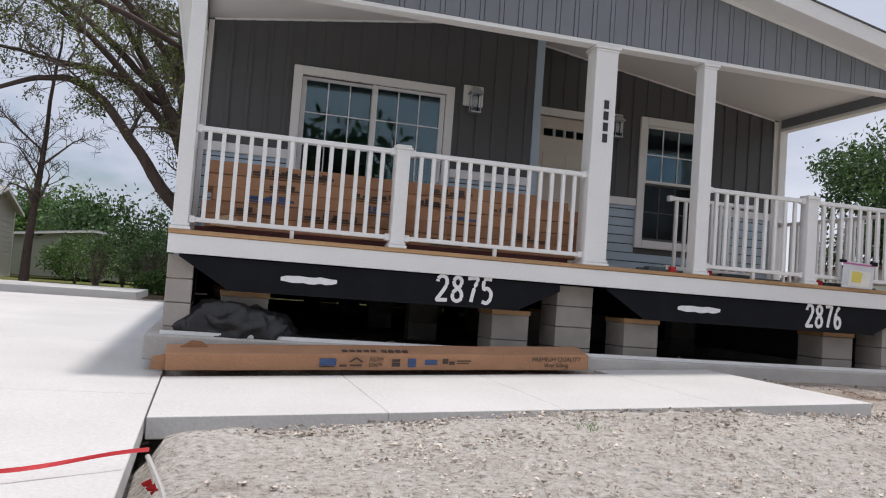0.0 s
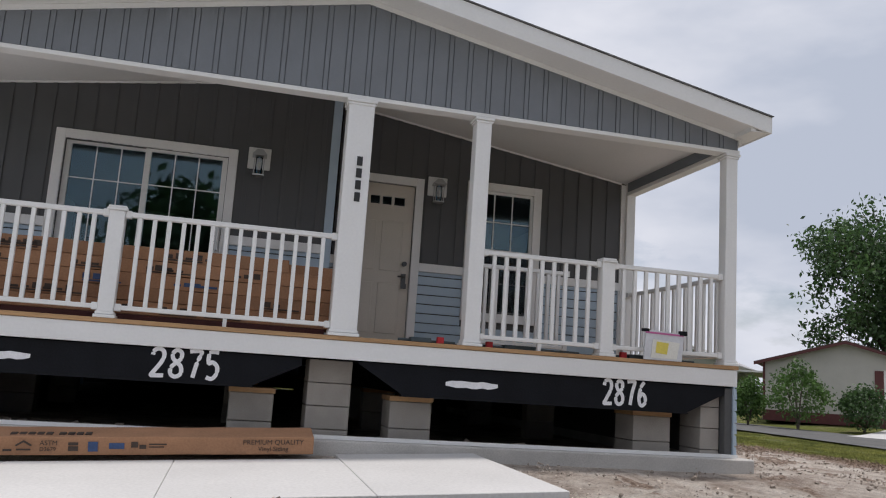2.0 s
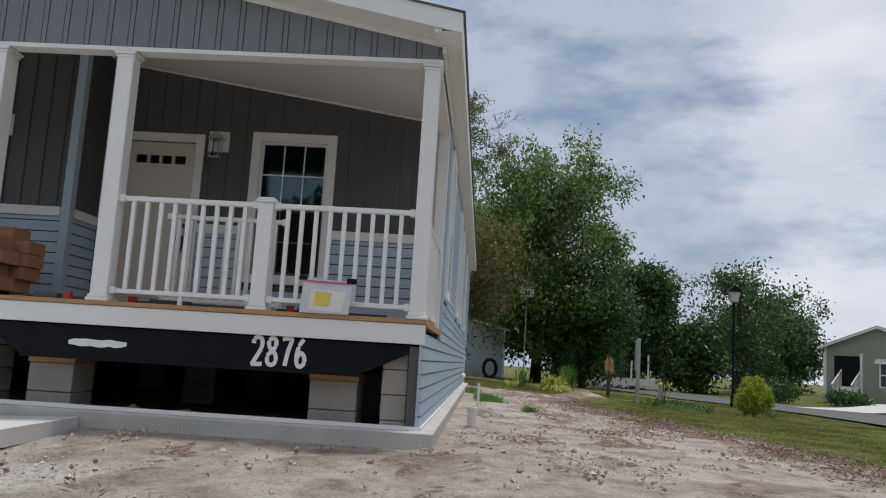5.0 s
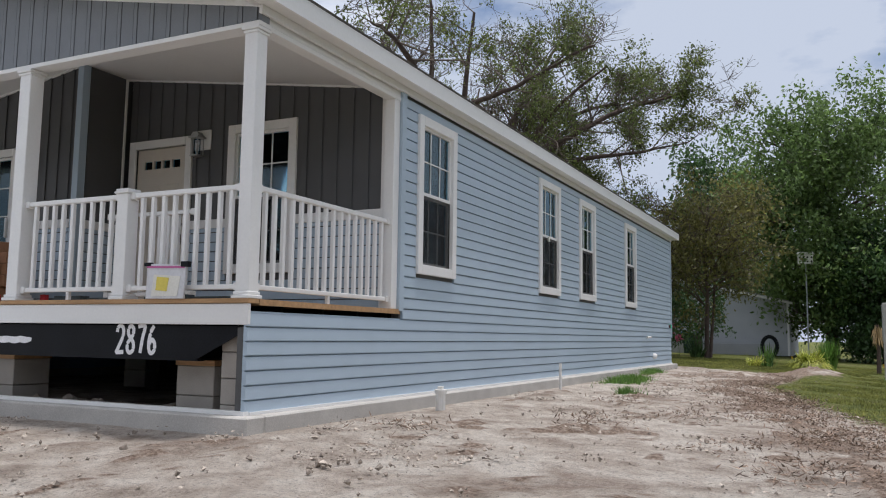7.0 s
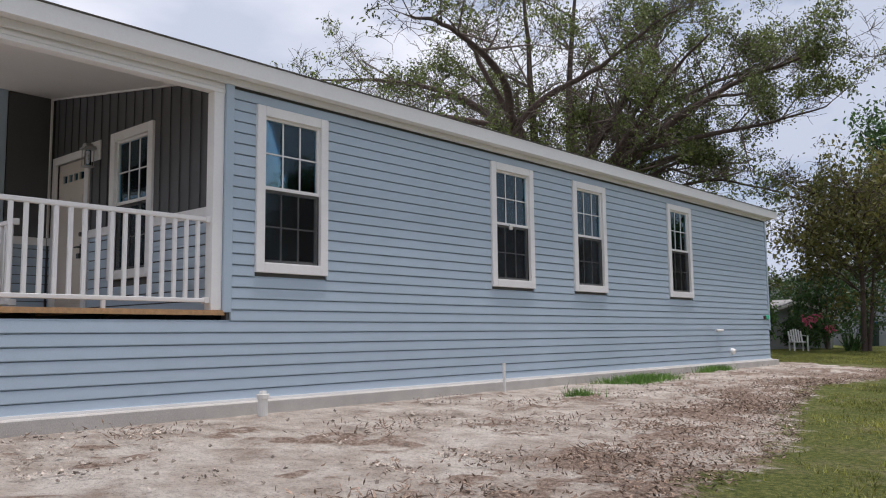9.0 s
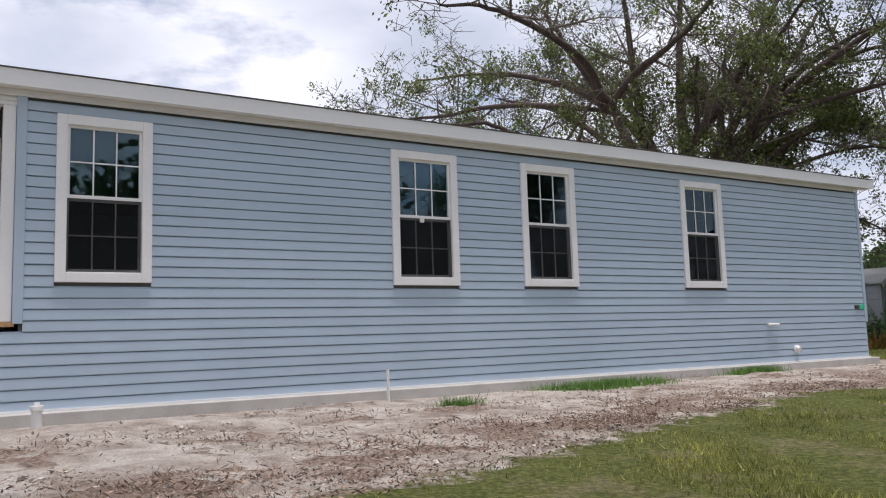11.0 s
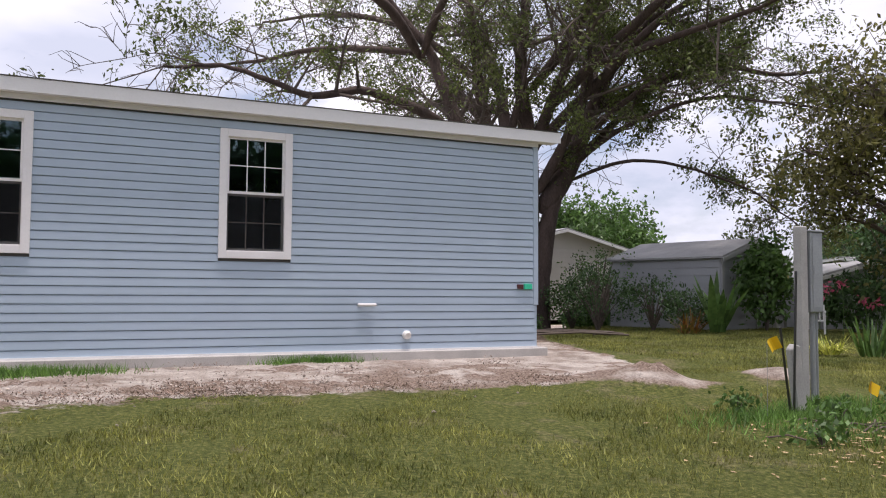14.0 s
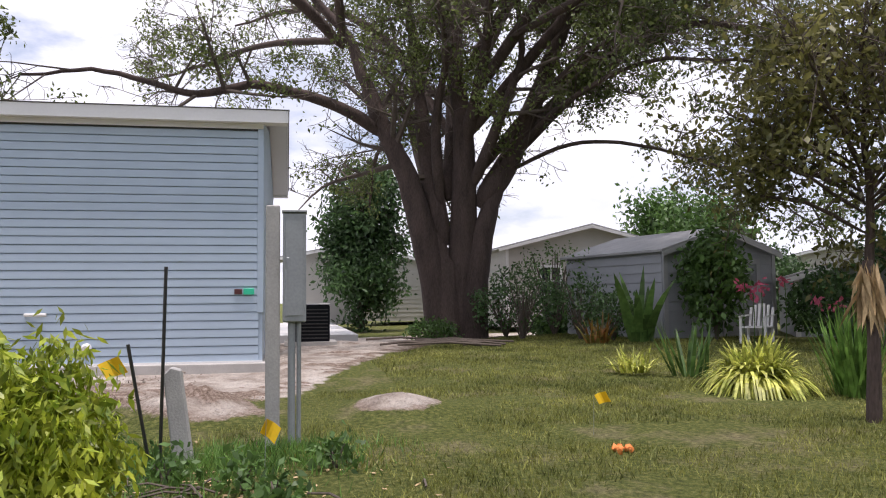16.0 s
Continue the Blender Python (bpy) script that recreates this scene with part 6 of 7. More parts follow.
for k, (x, y, hh) in enumerate(((33, -6, 8.5), (36, 2, 9.5), (34, 9, 8.0), (37, 15, 10.5), (35, 21, 9.6), (36, 26, 6.4), (38, 33, 4.6), (31, 12, 8.5), (-7.5, -35, 9.5), (-2, -36, 8.5), (-24, -31, 6.5), (7, -35, 5.5), (20, -30, 5.0), (28, -18, 9.0))):
    simple_tree("lane_tree", "green tree across the lane from the plot", (x, y, -0.3), hh, 4.2, M_LEAFD, 80 + k, 0.28, 0.15, 16, 0.6, 12, 0.8, 5, 1.8)
# thin bare tree
bl = [([(0, 0, -0.2), (0.1, 0, 2.5), (0.25, 0, 5.5), (0.5, 0, 9)], 0.17, 0.03, 1.8)]
grow_tree("bare_tree", "slender leafless tree beside the driveway", (-13.3, 22.4, -0.2), bl, M_LEAF, 41, twigs=14, per=0, levels=3, up=0.6, tip_start=0.3)


def shrub(name, label, at, rx, ry, h, leaf_mat, seed, count=1800, leaf=0.10, category="shrub", droop=0.3, low=0.15, stems=9, slim=0.24):
    rng = np.random.default_rng(seed)
    t = thing(name, label, category, at=at)
    V, Fc = [], []
    for k in range(stems):
        a, u = rng.uniform(0, 6.28), rng.uniform(0.2, 0.75)
        tip = np.array([math.cos(a) * rx * u, math.sin(a) * ry * u, h * rng.uniform(0.6, 0.95)])
        tube_raw(V, Fc, bend([(0, 0, -0.05), tip * (0.4, 0.4, 0.5), tip], 3), np.linspace(0.014, 0.004, 7) * max(1, h), 5)
    tagged(raw("branch_work", V, Fc, M_TWIG, t), kind="stuff")
    n = count // 6
    d = rng.normal(0, 1, (n, 3))
    d /= np.linalg.norm(d, axis=1)[:, None]
    d[:, 2] = np.abs(d[:, 2]) * rng.choice((1, 1, 1, -0.6), n)
    r = rng.uniform(0.55, 1.0, n) ** 0.5
    lump = np.array([1 + 0.42 * noise.noise(Vector(q) * 2.4 + Vector((seed, 0, 0))) for q in d])
    c = d * (r * lump)[:, None] * (rx, ry, h * 0.55) + (0, 0, h * 0.5)
    c[:, 2] = np.maximum(c[:, 2], low * h * 0.5)
    tris("foliage", leaf_quads(rng, c, 6, leaf * 0.75, leaf, droop, slim).reshape(-1, 3), leaf_mat, t, size=4)
    return t


def spiky(name, label, at, blades, length, width, mat_, seed, spread=0.9, arch=0.5, category="plant", least=0.1):
    """A rosette of long arching leaves."""
    rng = np.random.default_rng(seed)
    t = thing(name, label, category, at=at)
    co = []
    for k in range(blades):
        a = rng.uniform(0, 6.283)
        ln = length * rng.uniform(0.6, 1.1)
        lean = rng.uniform(least, spread)
        d, s = np.array([math.cos(a), math.sin(a), 0]), np.array([-math.sin(a), math.cos(a), 0])
        o = d * rng.uniform(0, 0.18) + s * rng.uniform(-0.15, 0.15)
        prev = None
        for i in range(6):
            u = i / 5
            c = o + d * ln * lean * u + np.array([0, 0, ln * (u * (1.15 - 0.35 * lean) - arch * lean * u * u * 1.5)])
            w = width * (1 - u) ** 0.6 * (0.6 + 0.4 * min(1, u * 5)) * 0.5 + 0.002
            cur = (c - s * w, c + s * w)
            if prev is not None:
                co += [prev[0], prev[1], cur[1], cur[0]]
            prev = cur
    tris("leaves", np.array(co), mat_, t, size=4)
    return t


shrub("lime_shrub", "bright lime-yellow leafy shrub at the lawn edge", (7.84, 16.1, gz(7.84, 16.1)), 0.44, 0.44, 0.98, M_LEAFY, 51, 15000, 0.064, droop=0.7, slim=0.16)
for i, (x, y, rx, h, m_) in enumerate(((-5.9, 22.3, 1.0, 1.5, M_LEAFD), (-7.6, 23.6, 1.2, 2.1, M_LEAFM), (-5.0, 23.3, 0.8, 1.3, M_LEAFD), (-9.5, 24.8, 1.3, 1.9, M_LEAFD), (-4.2, 23.7, 0.6, 0.9, M_LEAFD), (-6.6, 20.4, 0.6, 0.4, M_LEAFM), (-6.9, 22.2, 0.8, 1.2, M_LEAFD), (-11.5, 26, 1.2, 1.8, M_LEAFM))):
    shrub("hedge_shrub", "tangled dark-green shrub by the shed" if h > 1 else "low green shrub at the tree foot", (x, y, gz(x, y)), rx, rx, h, m_, 60 + i, 1300, 0.085, stems=26)
for i, (x, y, h) in enumerate(((-2.6, 29.6, 3.0), (-1.6, 31.2, 3.2), (-3.9, 31.0, 2.6))):
    shrub("hedge_shrub", "tall dark-green shrub behind the bronze tree", (x, y, gz(x, y)), 1.2, 1.2, h, M_LEAFD, 260 + i, 3000, 0.14)
shrub("climbing_shrub", "leafy green climber against the shed corner", (-3.65, 25.65, gz(-3, 25)), 0.55, 0.6, 2.1, M_LEAFM, 71, 3000, 0.15)
spiky("banana_plant", "broad-leaved banana plant beside the shed", (-3.5, 24.0, gz(-3, 24)), 12, 1.6, 0.26, M_LEAFM, 72, 0.55, 0.3)
spiky("croton_plant", "red and orange leaved plant by the shed", (-3.5, 23.1, gz(-3, 23)), 34, 0.6, 0.06, M_CROTON, 73, 0.8, 0.3)
spiky("variegated_clump", "large yellow-green striped arching clump on the lawn", (3.05, 22.4, gz(3, 22.4)), 900, 0.86, 0.055, M_VARIEG, 74, 0.85, 0.92, least=0.25)
spiky("spider_plant", "pale green spiky tuft by the flower bed", (1.55, 21.6, gz(1, 22.4)), 90, 0.45, 0.03, M_VARIEG, 75, 0.95, 0.5, least=0.3)
spiky("agave_plant", "tall sword-leaved green plant in the bed", (1.9, 22.2, gz(1.7, 23)), 34, 0.66, 0.06, M_LEAFM, 76, 0.6, 0.1)
spiky("iris_clump", "upright dark-green iris clump at the bed end", (3.55, 23.25, gz(4, 24)), 150, 0.9, 0.045, M_WEED, 77, 0.45, 0.1)
spiky("lily_clump", "low green lily clump by the hedge", (-0.9, 26.6, gz(0, 25)), 50, 0.8, 0.05, M_LEAFD, 78, 0.7, 0.2)
shrub("flower_shrub", "dark shrub with pink blossoms behind the chair", (-2.6, 27.4, gz(0, 27)), 0.8, 0.7, 1.3, M_LEAFD, 79, 2200, 0.13)
rng = np.random.default_rng(5)
for x, y, z in ((-1.9, 25.2, 1.05), (-1.8, 25.5, 1.05), (-1.7, 25.9, 1.1), (-1.6, 26.5, 0.75), (-1.6, 26.85, 0.7), (-1.9, 25.4, 0.9)):
    lily = thing("lily", "pink lily in bloom above the garden chair", "flower", "pink lilies", at=(x, y, gz(x, y)))
    tris("blossom", leaf_quads(rng, [(0, 0, z - gz(x, y))], 16, 0.05, 0.12).reshape(-1, 3), M_PINK, lily, size=4)
    bm = bmesh.new()
    tube(bm, [(0, 0, -0.02), (0.03, 0, (z - gz(x, y)) * 0.6), (0, 0, z - gz(x, y))], 0.008, 5)
    part("stalk", bm, M_LEAFM, lily)
tris("dry_fronds", leaf_quads(rng, [(4.9, 22.4, 0.80 + 0.035 * k) for k in range(10)], 16, 0.035, 0.34, 2.6, 0.07).reshape(-1, 3), M_STRAW, None, "bundle of dry hanging palm fronds", size=4)["category"] = "palm"
bm = bmesh.new()
tube(bm, [(4.9, 22.4, -0.4), (4.92, 22.42, 0.4), (4.9, 22.4, 1.12)], [0.07, 0.055, 0.045], 10)
tagged(part("palm_trunk", bm, M_BARK, None, "slim grey palm trunk by the flower bed"), category="palm")

# ---- shed ----
shed = thing("shed", "grey lap-sided garden shed with a low gable and roller door", "shed", at=(-4.73, 26.39, -0.06), turn=105.7)


def lap_profile(z1, step):
    pts, z = [], 0.0
    while z < z1 - 0.01:
        t = min(z + step, z1)
        pts += [(0.022, z), (0.004, t - 0.001)]
        z = t
    return pts


def lap_wall(parent, x0, x1, z0, z1, y, m, step=0.2):
    bm = bmesh.new()
    prism(bm, [(y + 0.02, z0)] + [(y - p, z0 + q) for p, q in lap_profile(z1 - z0, step)] + [(y + 0.02, z1)], "x", x0, x1)
    return part("wall", bm, m, parent)


# the shed's own frame: gable front faces -y, 2.9 m wide, 3.6 m deep
def small_building(b, w, d, h, rise, wall_m, roof_m, trim_m, over=0.25, lap=0.2, ridge_along="y", roof_t=0.05):
    lap_wall(b, -w / 2, w / 2, 0, h, 0, wall_m, lap)
    for sx in (-1, 1):
        bm = bmesh.new()
        prism(bm, [(sx * (w / 2 - 0.005), 0)] + [(sx * (w / 2 + p), q) for p, q in lap_profile(h, lap)] + [(sx * (w / 2 - 0.005), h)], "y", 0.025, d)
        part("wall", bm, wall_m, b)
    bm = bmesh.new()
    box(bm, -w / 2 + 0.01, w / 2 - 0.01, 0.004, d - 0.01, 0, h - 0.01)
    part("core", bm, wall_m, b)
    bm = bmesh.new()
    prism(bm, [(-w / 2, h), (w / 2, h), (0, h + rise)], "y", 0.0, d)
    part("gable", bm, wall_m, b)
    sl = rise / (w / 2)
    for sx in (-1, 1):
        bm = bmesh.new()
        e = w / 2 + over
        prism(bm, [(0, h + rise + 0.01), (sx * e, h + rise - sl * e + 0.01), (sx * e, h + rise - sl * e + 0.01 + roof_t), (0, h + rise + 0.01 + roof_t)], "y", -over, d + over)
        part("roof", bm, roof_m, b)
        bm = bmesh.new()
        prism(bm, [(0, h + rise - 0.09), (sx * e, h + rise - sl * e - 0.09), (sx * e, h + rise - sl * e + 0.008), (0, h + rise + 0.008)], "y", -over - 0.02, -over)
        part("rake_board", bm, trim_m, b)
        bm = bmesh.new()
        box(bm, min(sx * w / 2, sx * (w / 2 - 0.1)), max(sx * w / 2, sx * (w / 2 - 0.1)) + 0.0, -0.03, -0.005, 0, h)
        part("corner_board", bm, trim_m, b)


def small_window(b, x0, x1, z0, z1, y=-0.02, shutters=None):
    w = new("window")
    w.parent = b
    bm = bmesh.new()
    for q in ((x0 - 0.08, x0, z0 - 0.08, z1 + 0.08), (x1, x1 + 0.08, z0 - 0.08, z1 + 0.08), (x0, x1, z1, z1 + 0.08), (x0, x1, z0 - 0.08, z0), ((x0 + x1) / 2 - 0.02, (x0 + x1) / 2 + 0.02, z0, z1), (x0, x1, (z0 + z1) / 2 - 0.03, (z0 + z1) / 2 + 0.03)):
        box(bm, q[0], q[1], y - 0.04, y, q[2], q[3])
    part("frame", bm, M_TRIM, w)
    bm = bmesh.new()
    box(bm, x0, x1, y - 0.018, y - 0.012, z0, z1)
    part("pane", bm, mat("dark_window_pane", (0.02, 0.025, 0.03), 0.08, 0.1), w)
    if shutters:
        for a in (x0 - 0.42, x1 + 0.09):
            bm = bmesh.new()
            box(bm, a, a + 0.33, y - 0.04, y - 0.002, z0 - 0.05, z1 + 0.05)
            part("shutter", bm, shutters, w)


small_building(shed, 3.2, 3.4, 1.85, 0.48, M_SHED, M_NBROOF, mat("pale_shed_trim", (0.42, 0.42, 0.42), 0.6, 0.05), 0.12, 0.2)
bm = bmesh.new()
for k in range(12):
    box(bm, 0.1, 1.0, -0.035, -0.02, 0.1 + k * 0.125, 0.1 + k * 0.125 + 0.115)
part("roller_door", bm, mat("roller_door_grey", (0.3, 0.31, 0.32), 0.5, 0.08), shed)
bm = bmesh.new()
box(bm, 0.0, 0.1, -0.05, -0.022, 0, 1.7)
box(bm, 1.0, 1.1, -0.05, -0.022, 0, 1.7)
box(bm, 0.0, 1.1, -0.05, -0.022, 1.605, 1.72)
part("door_frame", bm, mat("pale_shed_trim", (0.42, 0.42, 0.42), 0.6, 0.05), shed)
bm = bmesh.new()
box(bm, -0.12, 0.2, -0.03, -0.001, 1.98, 2.1)
part("vent", bm, M_BLACK, shed)

# garden chair
ch = thing("garden_chair", "white slatted plastic garden chair on the lawn", "chair", at=(-2.3, 25.7, gz(-1, 25)), turn=60)
ch.matrix_basis = pose(-2.3, 25.7, gz(-2.3, 25.7), 0, 0, 40) @ Matrix.Diagonal((0.9, 0.9, 0.8, 1))
bm = bmesh.new()
box(bm, -0.27, 0.27, -0.25, 0.25, 0.36, 0.40)
part("seat", bm, M_PIPE, ch, bevel=0.01)
for k in range(6):
    bm = bmesh.new()
    x = -0.24 + k * 0.088
    prism(bm, [(0.22, 0.40), (0.26, 0.40), (0.38, 0.92 - 0.015 * abs(k - 2.5) ** 2), (0.34, 0.92 - 0.015 * abs(k - 2.5) ** 2)], "x", x, x + 0.05)
    part("back_slat", bm, M_PIPE, ch)
for sx in (-0.27, 0.22):
    bm = bmesh.new()
    prism(bm, [(-0.28, 0.60), (0.30, 0.64), (0.30, 0.67), (-0.28, 0.635)], "x", sx, sx + 0.06)
    part("armrest", bm, M_PIPE, ch, bevel=0.006)
    for sy in (-0.25, 0.2):
        bm = bmesh.new()
        box(bm, sx, sx + 0.05, sy, sy + 0.05, 0, 0.62 if sy < 0 else 0.40)
        part("leg", bm, M_PIPE, ch, bevel=0.005)

# neighbouring houses
nb = thing("neighbour_house", "white lap-sided house with a pale low roof behind the shed", "house", at=(-15.4, 27.5, -0.1), turn=90)
small_building(nb, 6.0, 8, 2.7, 0.75, M_NBW, M_NBROOF, M_TRIM, 0.3, 0.2)
small_window(nb, -1.75, -1.1, 1.1, 2.0)
nb = thing("neighbour_house", "pale cream house end behind the bronze tree", "house", at=(-22.2, 42.5, -0.1), turn=60)
small_building(nb, 7, 14, 2.6, 0.8, M_NBW, M_NBROOF, M_TRIM, 0.3, 0.2)
nb = thing("garage", "dark grey shed with a sloping roof behind the trees", "shed", at=(-3.6, 29.4, -0.1), turn=62)
small_building(nb, 3.4, 3.5, 1.35, 0.5, M_SHED, M_NBROOF, M_TRIM, 0.2, 0.2)
nb = thing("neighbour_house", "pale grey lap-sided house beyond the lawn with a small awning", "house", at=(-3.6, 37.0, -0.1), turn=0)
small_building(nb, 10.5, 7, 2.55, 1.2, M_NBL, M_NBROOF, M_TRIM, 0.25, 0.15)
small_window(nb, -1.9, -0.9, 1.0, 1.9)
bm = bmesh.new()
prism(bm, [(5.25, 1.9), (7.2, 1.45), (7.2, 1.5), (5.25, 1.96)], "y", 0.2, 3.0)
part("awning", bm, M_TRIM, nb)
bm = bmesh.new()
box(bm, -0.5, 4.6, -0.6, -0.05, 0, 0.55)
part("skirt_planter", bm, M_SHED, nb)
nb = thing("neighbour_house", "sage-green house with a white porch and carport", "house", at=(20.9, 37.0, -0.3), turn=-42)
small_building(nb, 5.4, 12, 2.95, 1.05, M_NBG, M_NBROOF, M_TRIM, 0.3, 0.15)
small_window(nb, 0.1, 0.95, 0.95, 2.1)
bm = bmesh.new()
box(bm, 2.85, 7.0, 0.5, 12, 2.45, 2.55)
part("carport_roof", bm, M_TRIM, nb)
for y in (0.6, 4.5, 8.5, 11.8):
    bm = bmesh.new()
    box(bm, 6.8, 6.95, y, y + 0.12, 0, 2.45)
    part("carport_post", bm, M_TRIM, nb)
# flat black panel on the wall stands for the shade inside the porch
bm = bmesh.new()
box(bm, -2.2, -0.9, -0.03, -0.01, 0.35, 2.45)
part("porch_shade_panel", bm, M_BLACK, nb)
bm = bmesh.new()
for x in (-2.75, -0.9):
    box(bm, x, x + 0.12, -0.06, 0.04, 0.3, 2.6)
for k in range(5):
    box(bm, -1.8 - k * 0.0, -0.95, -0.3 - k * 0.27, -0.04 - k * 0.27, 0.0, 0.85 - k * 0.17)
part("porch_steps", bm, M_TRIM, nb)
for x in (-1.85, -0.9):
    bm = bmesh.new()
    prism(bm, [(-0.05, 1.75), (-1.45, 0.95), (-1.45, 0.88), (-0.05, 1.68)], "x", x, x + 0.05)
    for k in range(8):
        yy = -0.1 - k * 0.18
        box(bm, x + 0.01, x + 0.04, yy - 0.02, yy + 0.02, 0.85 - k * 0.1, 1.7 - k * 0.103)
    part("stair_rail", bm, M_TRIM, nb)
bm = bmesh.new()
prism(bm, [(-0.02, 2.35), (-0.5, 2.15), (-0.5, 2.1), (-0.02, 2.25)], "x", -0.1, 1.15)
part("awning", bm, M_TRIM, nb)
nb = thing("neighbour_house", "cream stucco house with maroon shutters and roof", "house", at=(20.4, 22.6, -0.25), turn=-40)
small_building(nb, 6.6, 11, 2.55, 0.95, M_NBW, M_NBROOFR, M_NBRED, 0.35, 2.6)
small_window(nb, 1.5, 2.2, 1.3, 2.3, -0.02, M_NBRED)
bm = bmesh.new()
box(bm, -3.3, 3.3, -0.06, -0.01, 0, 0.45)
part("skirting", bm, M_NBRED, nb)
for x, y, r, h, m_ in ((16.2, 20.2, 1.0, 2.3, M_LEAFM), (15.4, 22.2, 0.6, 1.8, M_LEAFM), (18.3, 19.2, 0.8, 1.6, M_LEAFD), (18.4, 34.9, 1.0, 0.6, M_LEAFD), (15.5, 36.0, 0.9, 1.0, M_LEAFD)):
    shrub("garden_shrub", "leafy garden shrub beside the neighbour's wall", (x, y, gz(x, y)), r, r, h, m_, int(x * 10), 2600, 0.14)
nb = thing("neighbour_house", "small dark house with a pale flat roof behind shrubs", "house", at=(-13.5, 40.5, -0.1), turn=0)
small_building(nb, 9, 5, 2.1, 0.5, M_NBG, M_NBROOF, M_TRIM, 0.3, 0.2)
for i, (x, y, r, h, m_) in enumerate(((-11.0, 31, 1.5, 2.5, M_LEAFD), (-13.2, 33, 1.4, 2.0, M_LEAFM), (-9.4, 30, 1.3, 2.3, M_LEAFD), (-9.0, 24.5, 0.9, 0.7, M_LEAFM), (-18.5, 33, 2.0, 2.6, M_LEAFD))):
    shrub("hedge_shrub", "dense dark-green shrub beyond the driveway", (x, y, gz(x, y)), r, r, h, m_, 160 + i, 4200, 0.14)
nb = thing("neighbour_house", "pale house corner beyond the back of the plot", "house", at=(-22.0, 18.6, -0.1), turn=90)
small_building(nb, 3.0, 4, 2.7, 0.3, M_NBW, M_NBROOF, M_TRIM, 0.2, 2.1)
nb = thing("neighbour_house", "small white cottage far behind the great tree", "house", at=(-26, 22.6, -0.1), turn=75)
small_building(nb, 4.0, 6, 2.3, 0.7, M_NBW, M_NBROOF, M_TRIM, 0.2, 0.2)
ac = thing("condenser_unit", "black air-conditioner unit on a pad behind the house", "air conditioner", at=(-6.6, 17.75, -0.12))
bm = bmesh.new()
box(bm, -0.4, 0.4, -0.4, 0.4, 0.08, 0.85)
part("casing", bm, M_BLACK, ac, bevel=0.02)
bm = bmesh.new()
box(bm, -0.41, 0.41, -0.41, 0.41, 0.852, 0.88)
part("lid", bm, M_GALV, ac, bevel=0.01)
for k in range(9):
    bm = bmesh.new()
    box(bm, 0.402, 0.41, -0.36, 0.36, 0.14 + k * 0.075, 0.165 + k * 0.075)
    part("louvre", bm, M_CHROME, ac)
bm = bmesh.new()
box(bm, -0.55, 0.55, -0.55, 0.55, 0.0, 0.078)
part("pad", bm, M_CURB, ac)
# bird house on a pole, bin and tyre by the grey house
bh = thing("bird_house", "white many-holed bird house on a tall pole", "bird house", at=(2.55, 34.4, gz(2.5, 34)))
bm = bmesh.new()
tube(bm, [(0, 0, -0.1), (0, 0, 4.2)], 0.03, 8)
part("pole", bm, M_GALV, bh)
bm = bmesh.new()
box(bm, -0.32, 0.32, -0.25, 0.25, 4.2, 4.62)
prism(bm, [(-0.38, 4.62), (0.38, 4.62), (0.3, 4.72), (-0.3, 4.72)], "y", -0.3, 0.3)
part("body", bm, M_PIPE, bh, bevel=0.01)
for k in range(8):
    bm = bmesh.new()
    x, z = -0.24 + (k % 4) * 0.16, 4.3 + (k // 4) * 0.18
    tube(bm, [(x, -0.256, z), (x, -0.24, z)], 0.04, 8)
    part("hole", bm, M_BLACK, bh)
wb = thing("wheelie_bin", "dark green wheeled bin with a blue lid", "bin", at=(-2.6, 35.3, -0.1))
bm = bmesh.new()
prism(bm, [(-0.25, 0.0), (0.25, 0.0), (0.32, 1.0), (-0.32, 1.0)], "y", -0.3, 0.3)
part("body", bm, mat("dark_green_plastic", (0.02, 0.05, 0.04), 0.5, 0.1), wb, bevel=0.01)
bm = bmesh.new()
prism(bm, [(-0.45, 1.0), (0.45, 1.0), (0.4, 1.08), (-0.4, 1.08)], "y", -0.35, 0.35)
part("lid", bm, M_BIN, wb, bevel=0.01)
bm = bmesh.new()
for k in range(24):
    a, b = 2 * math.pi * k / 24, 2 * math.pi * (k + 1) / 24
    tube(bm, [(0.9 + 0.32 * math.cos(a), 35.2, 0.35 + 0.45 * math.sin(a)), (0.9 + 0.32 * math.cos(b), 35.2, 0.35 + 0.45 * math.sin(b))], 0.09, 8, False)
tagged(part("tyre", bm, M_BLACK, None, "black tyre standing against the grey house"), category="tyre")
fence = thing("fence", "white post fence at the end of the lawn", "fence", at=(4.5, 44, -0.2))
for k in range(7):
    bm = bmesh.new()
    box(bm, k * 1.0, k * 1.0 + 0.1, 0, 0.1, 0, 1.5 if k % 2 else 1.9)
    part("post", bm, M_PIPE, fence)
bm = bmesh.new()
box(bm, -0.2, 6.5, 0.02, 0.06, 0.0, 0.45)
part("board", bm, M_PIPE, fence)
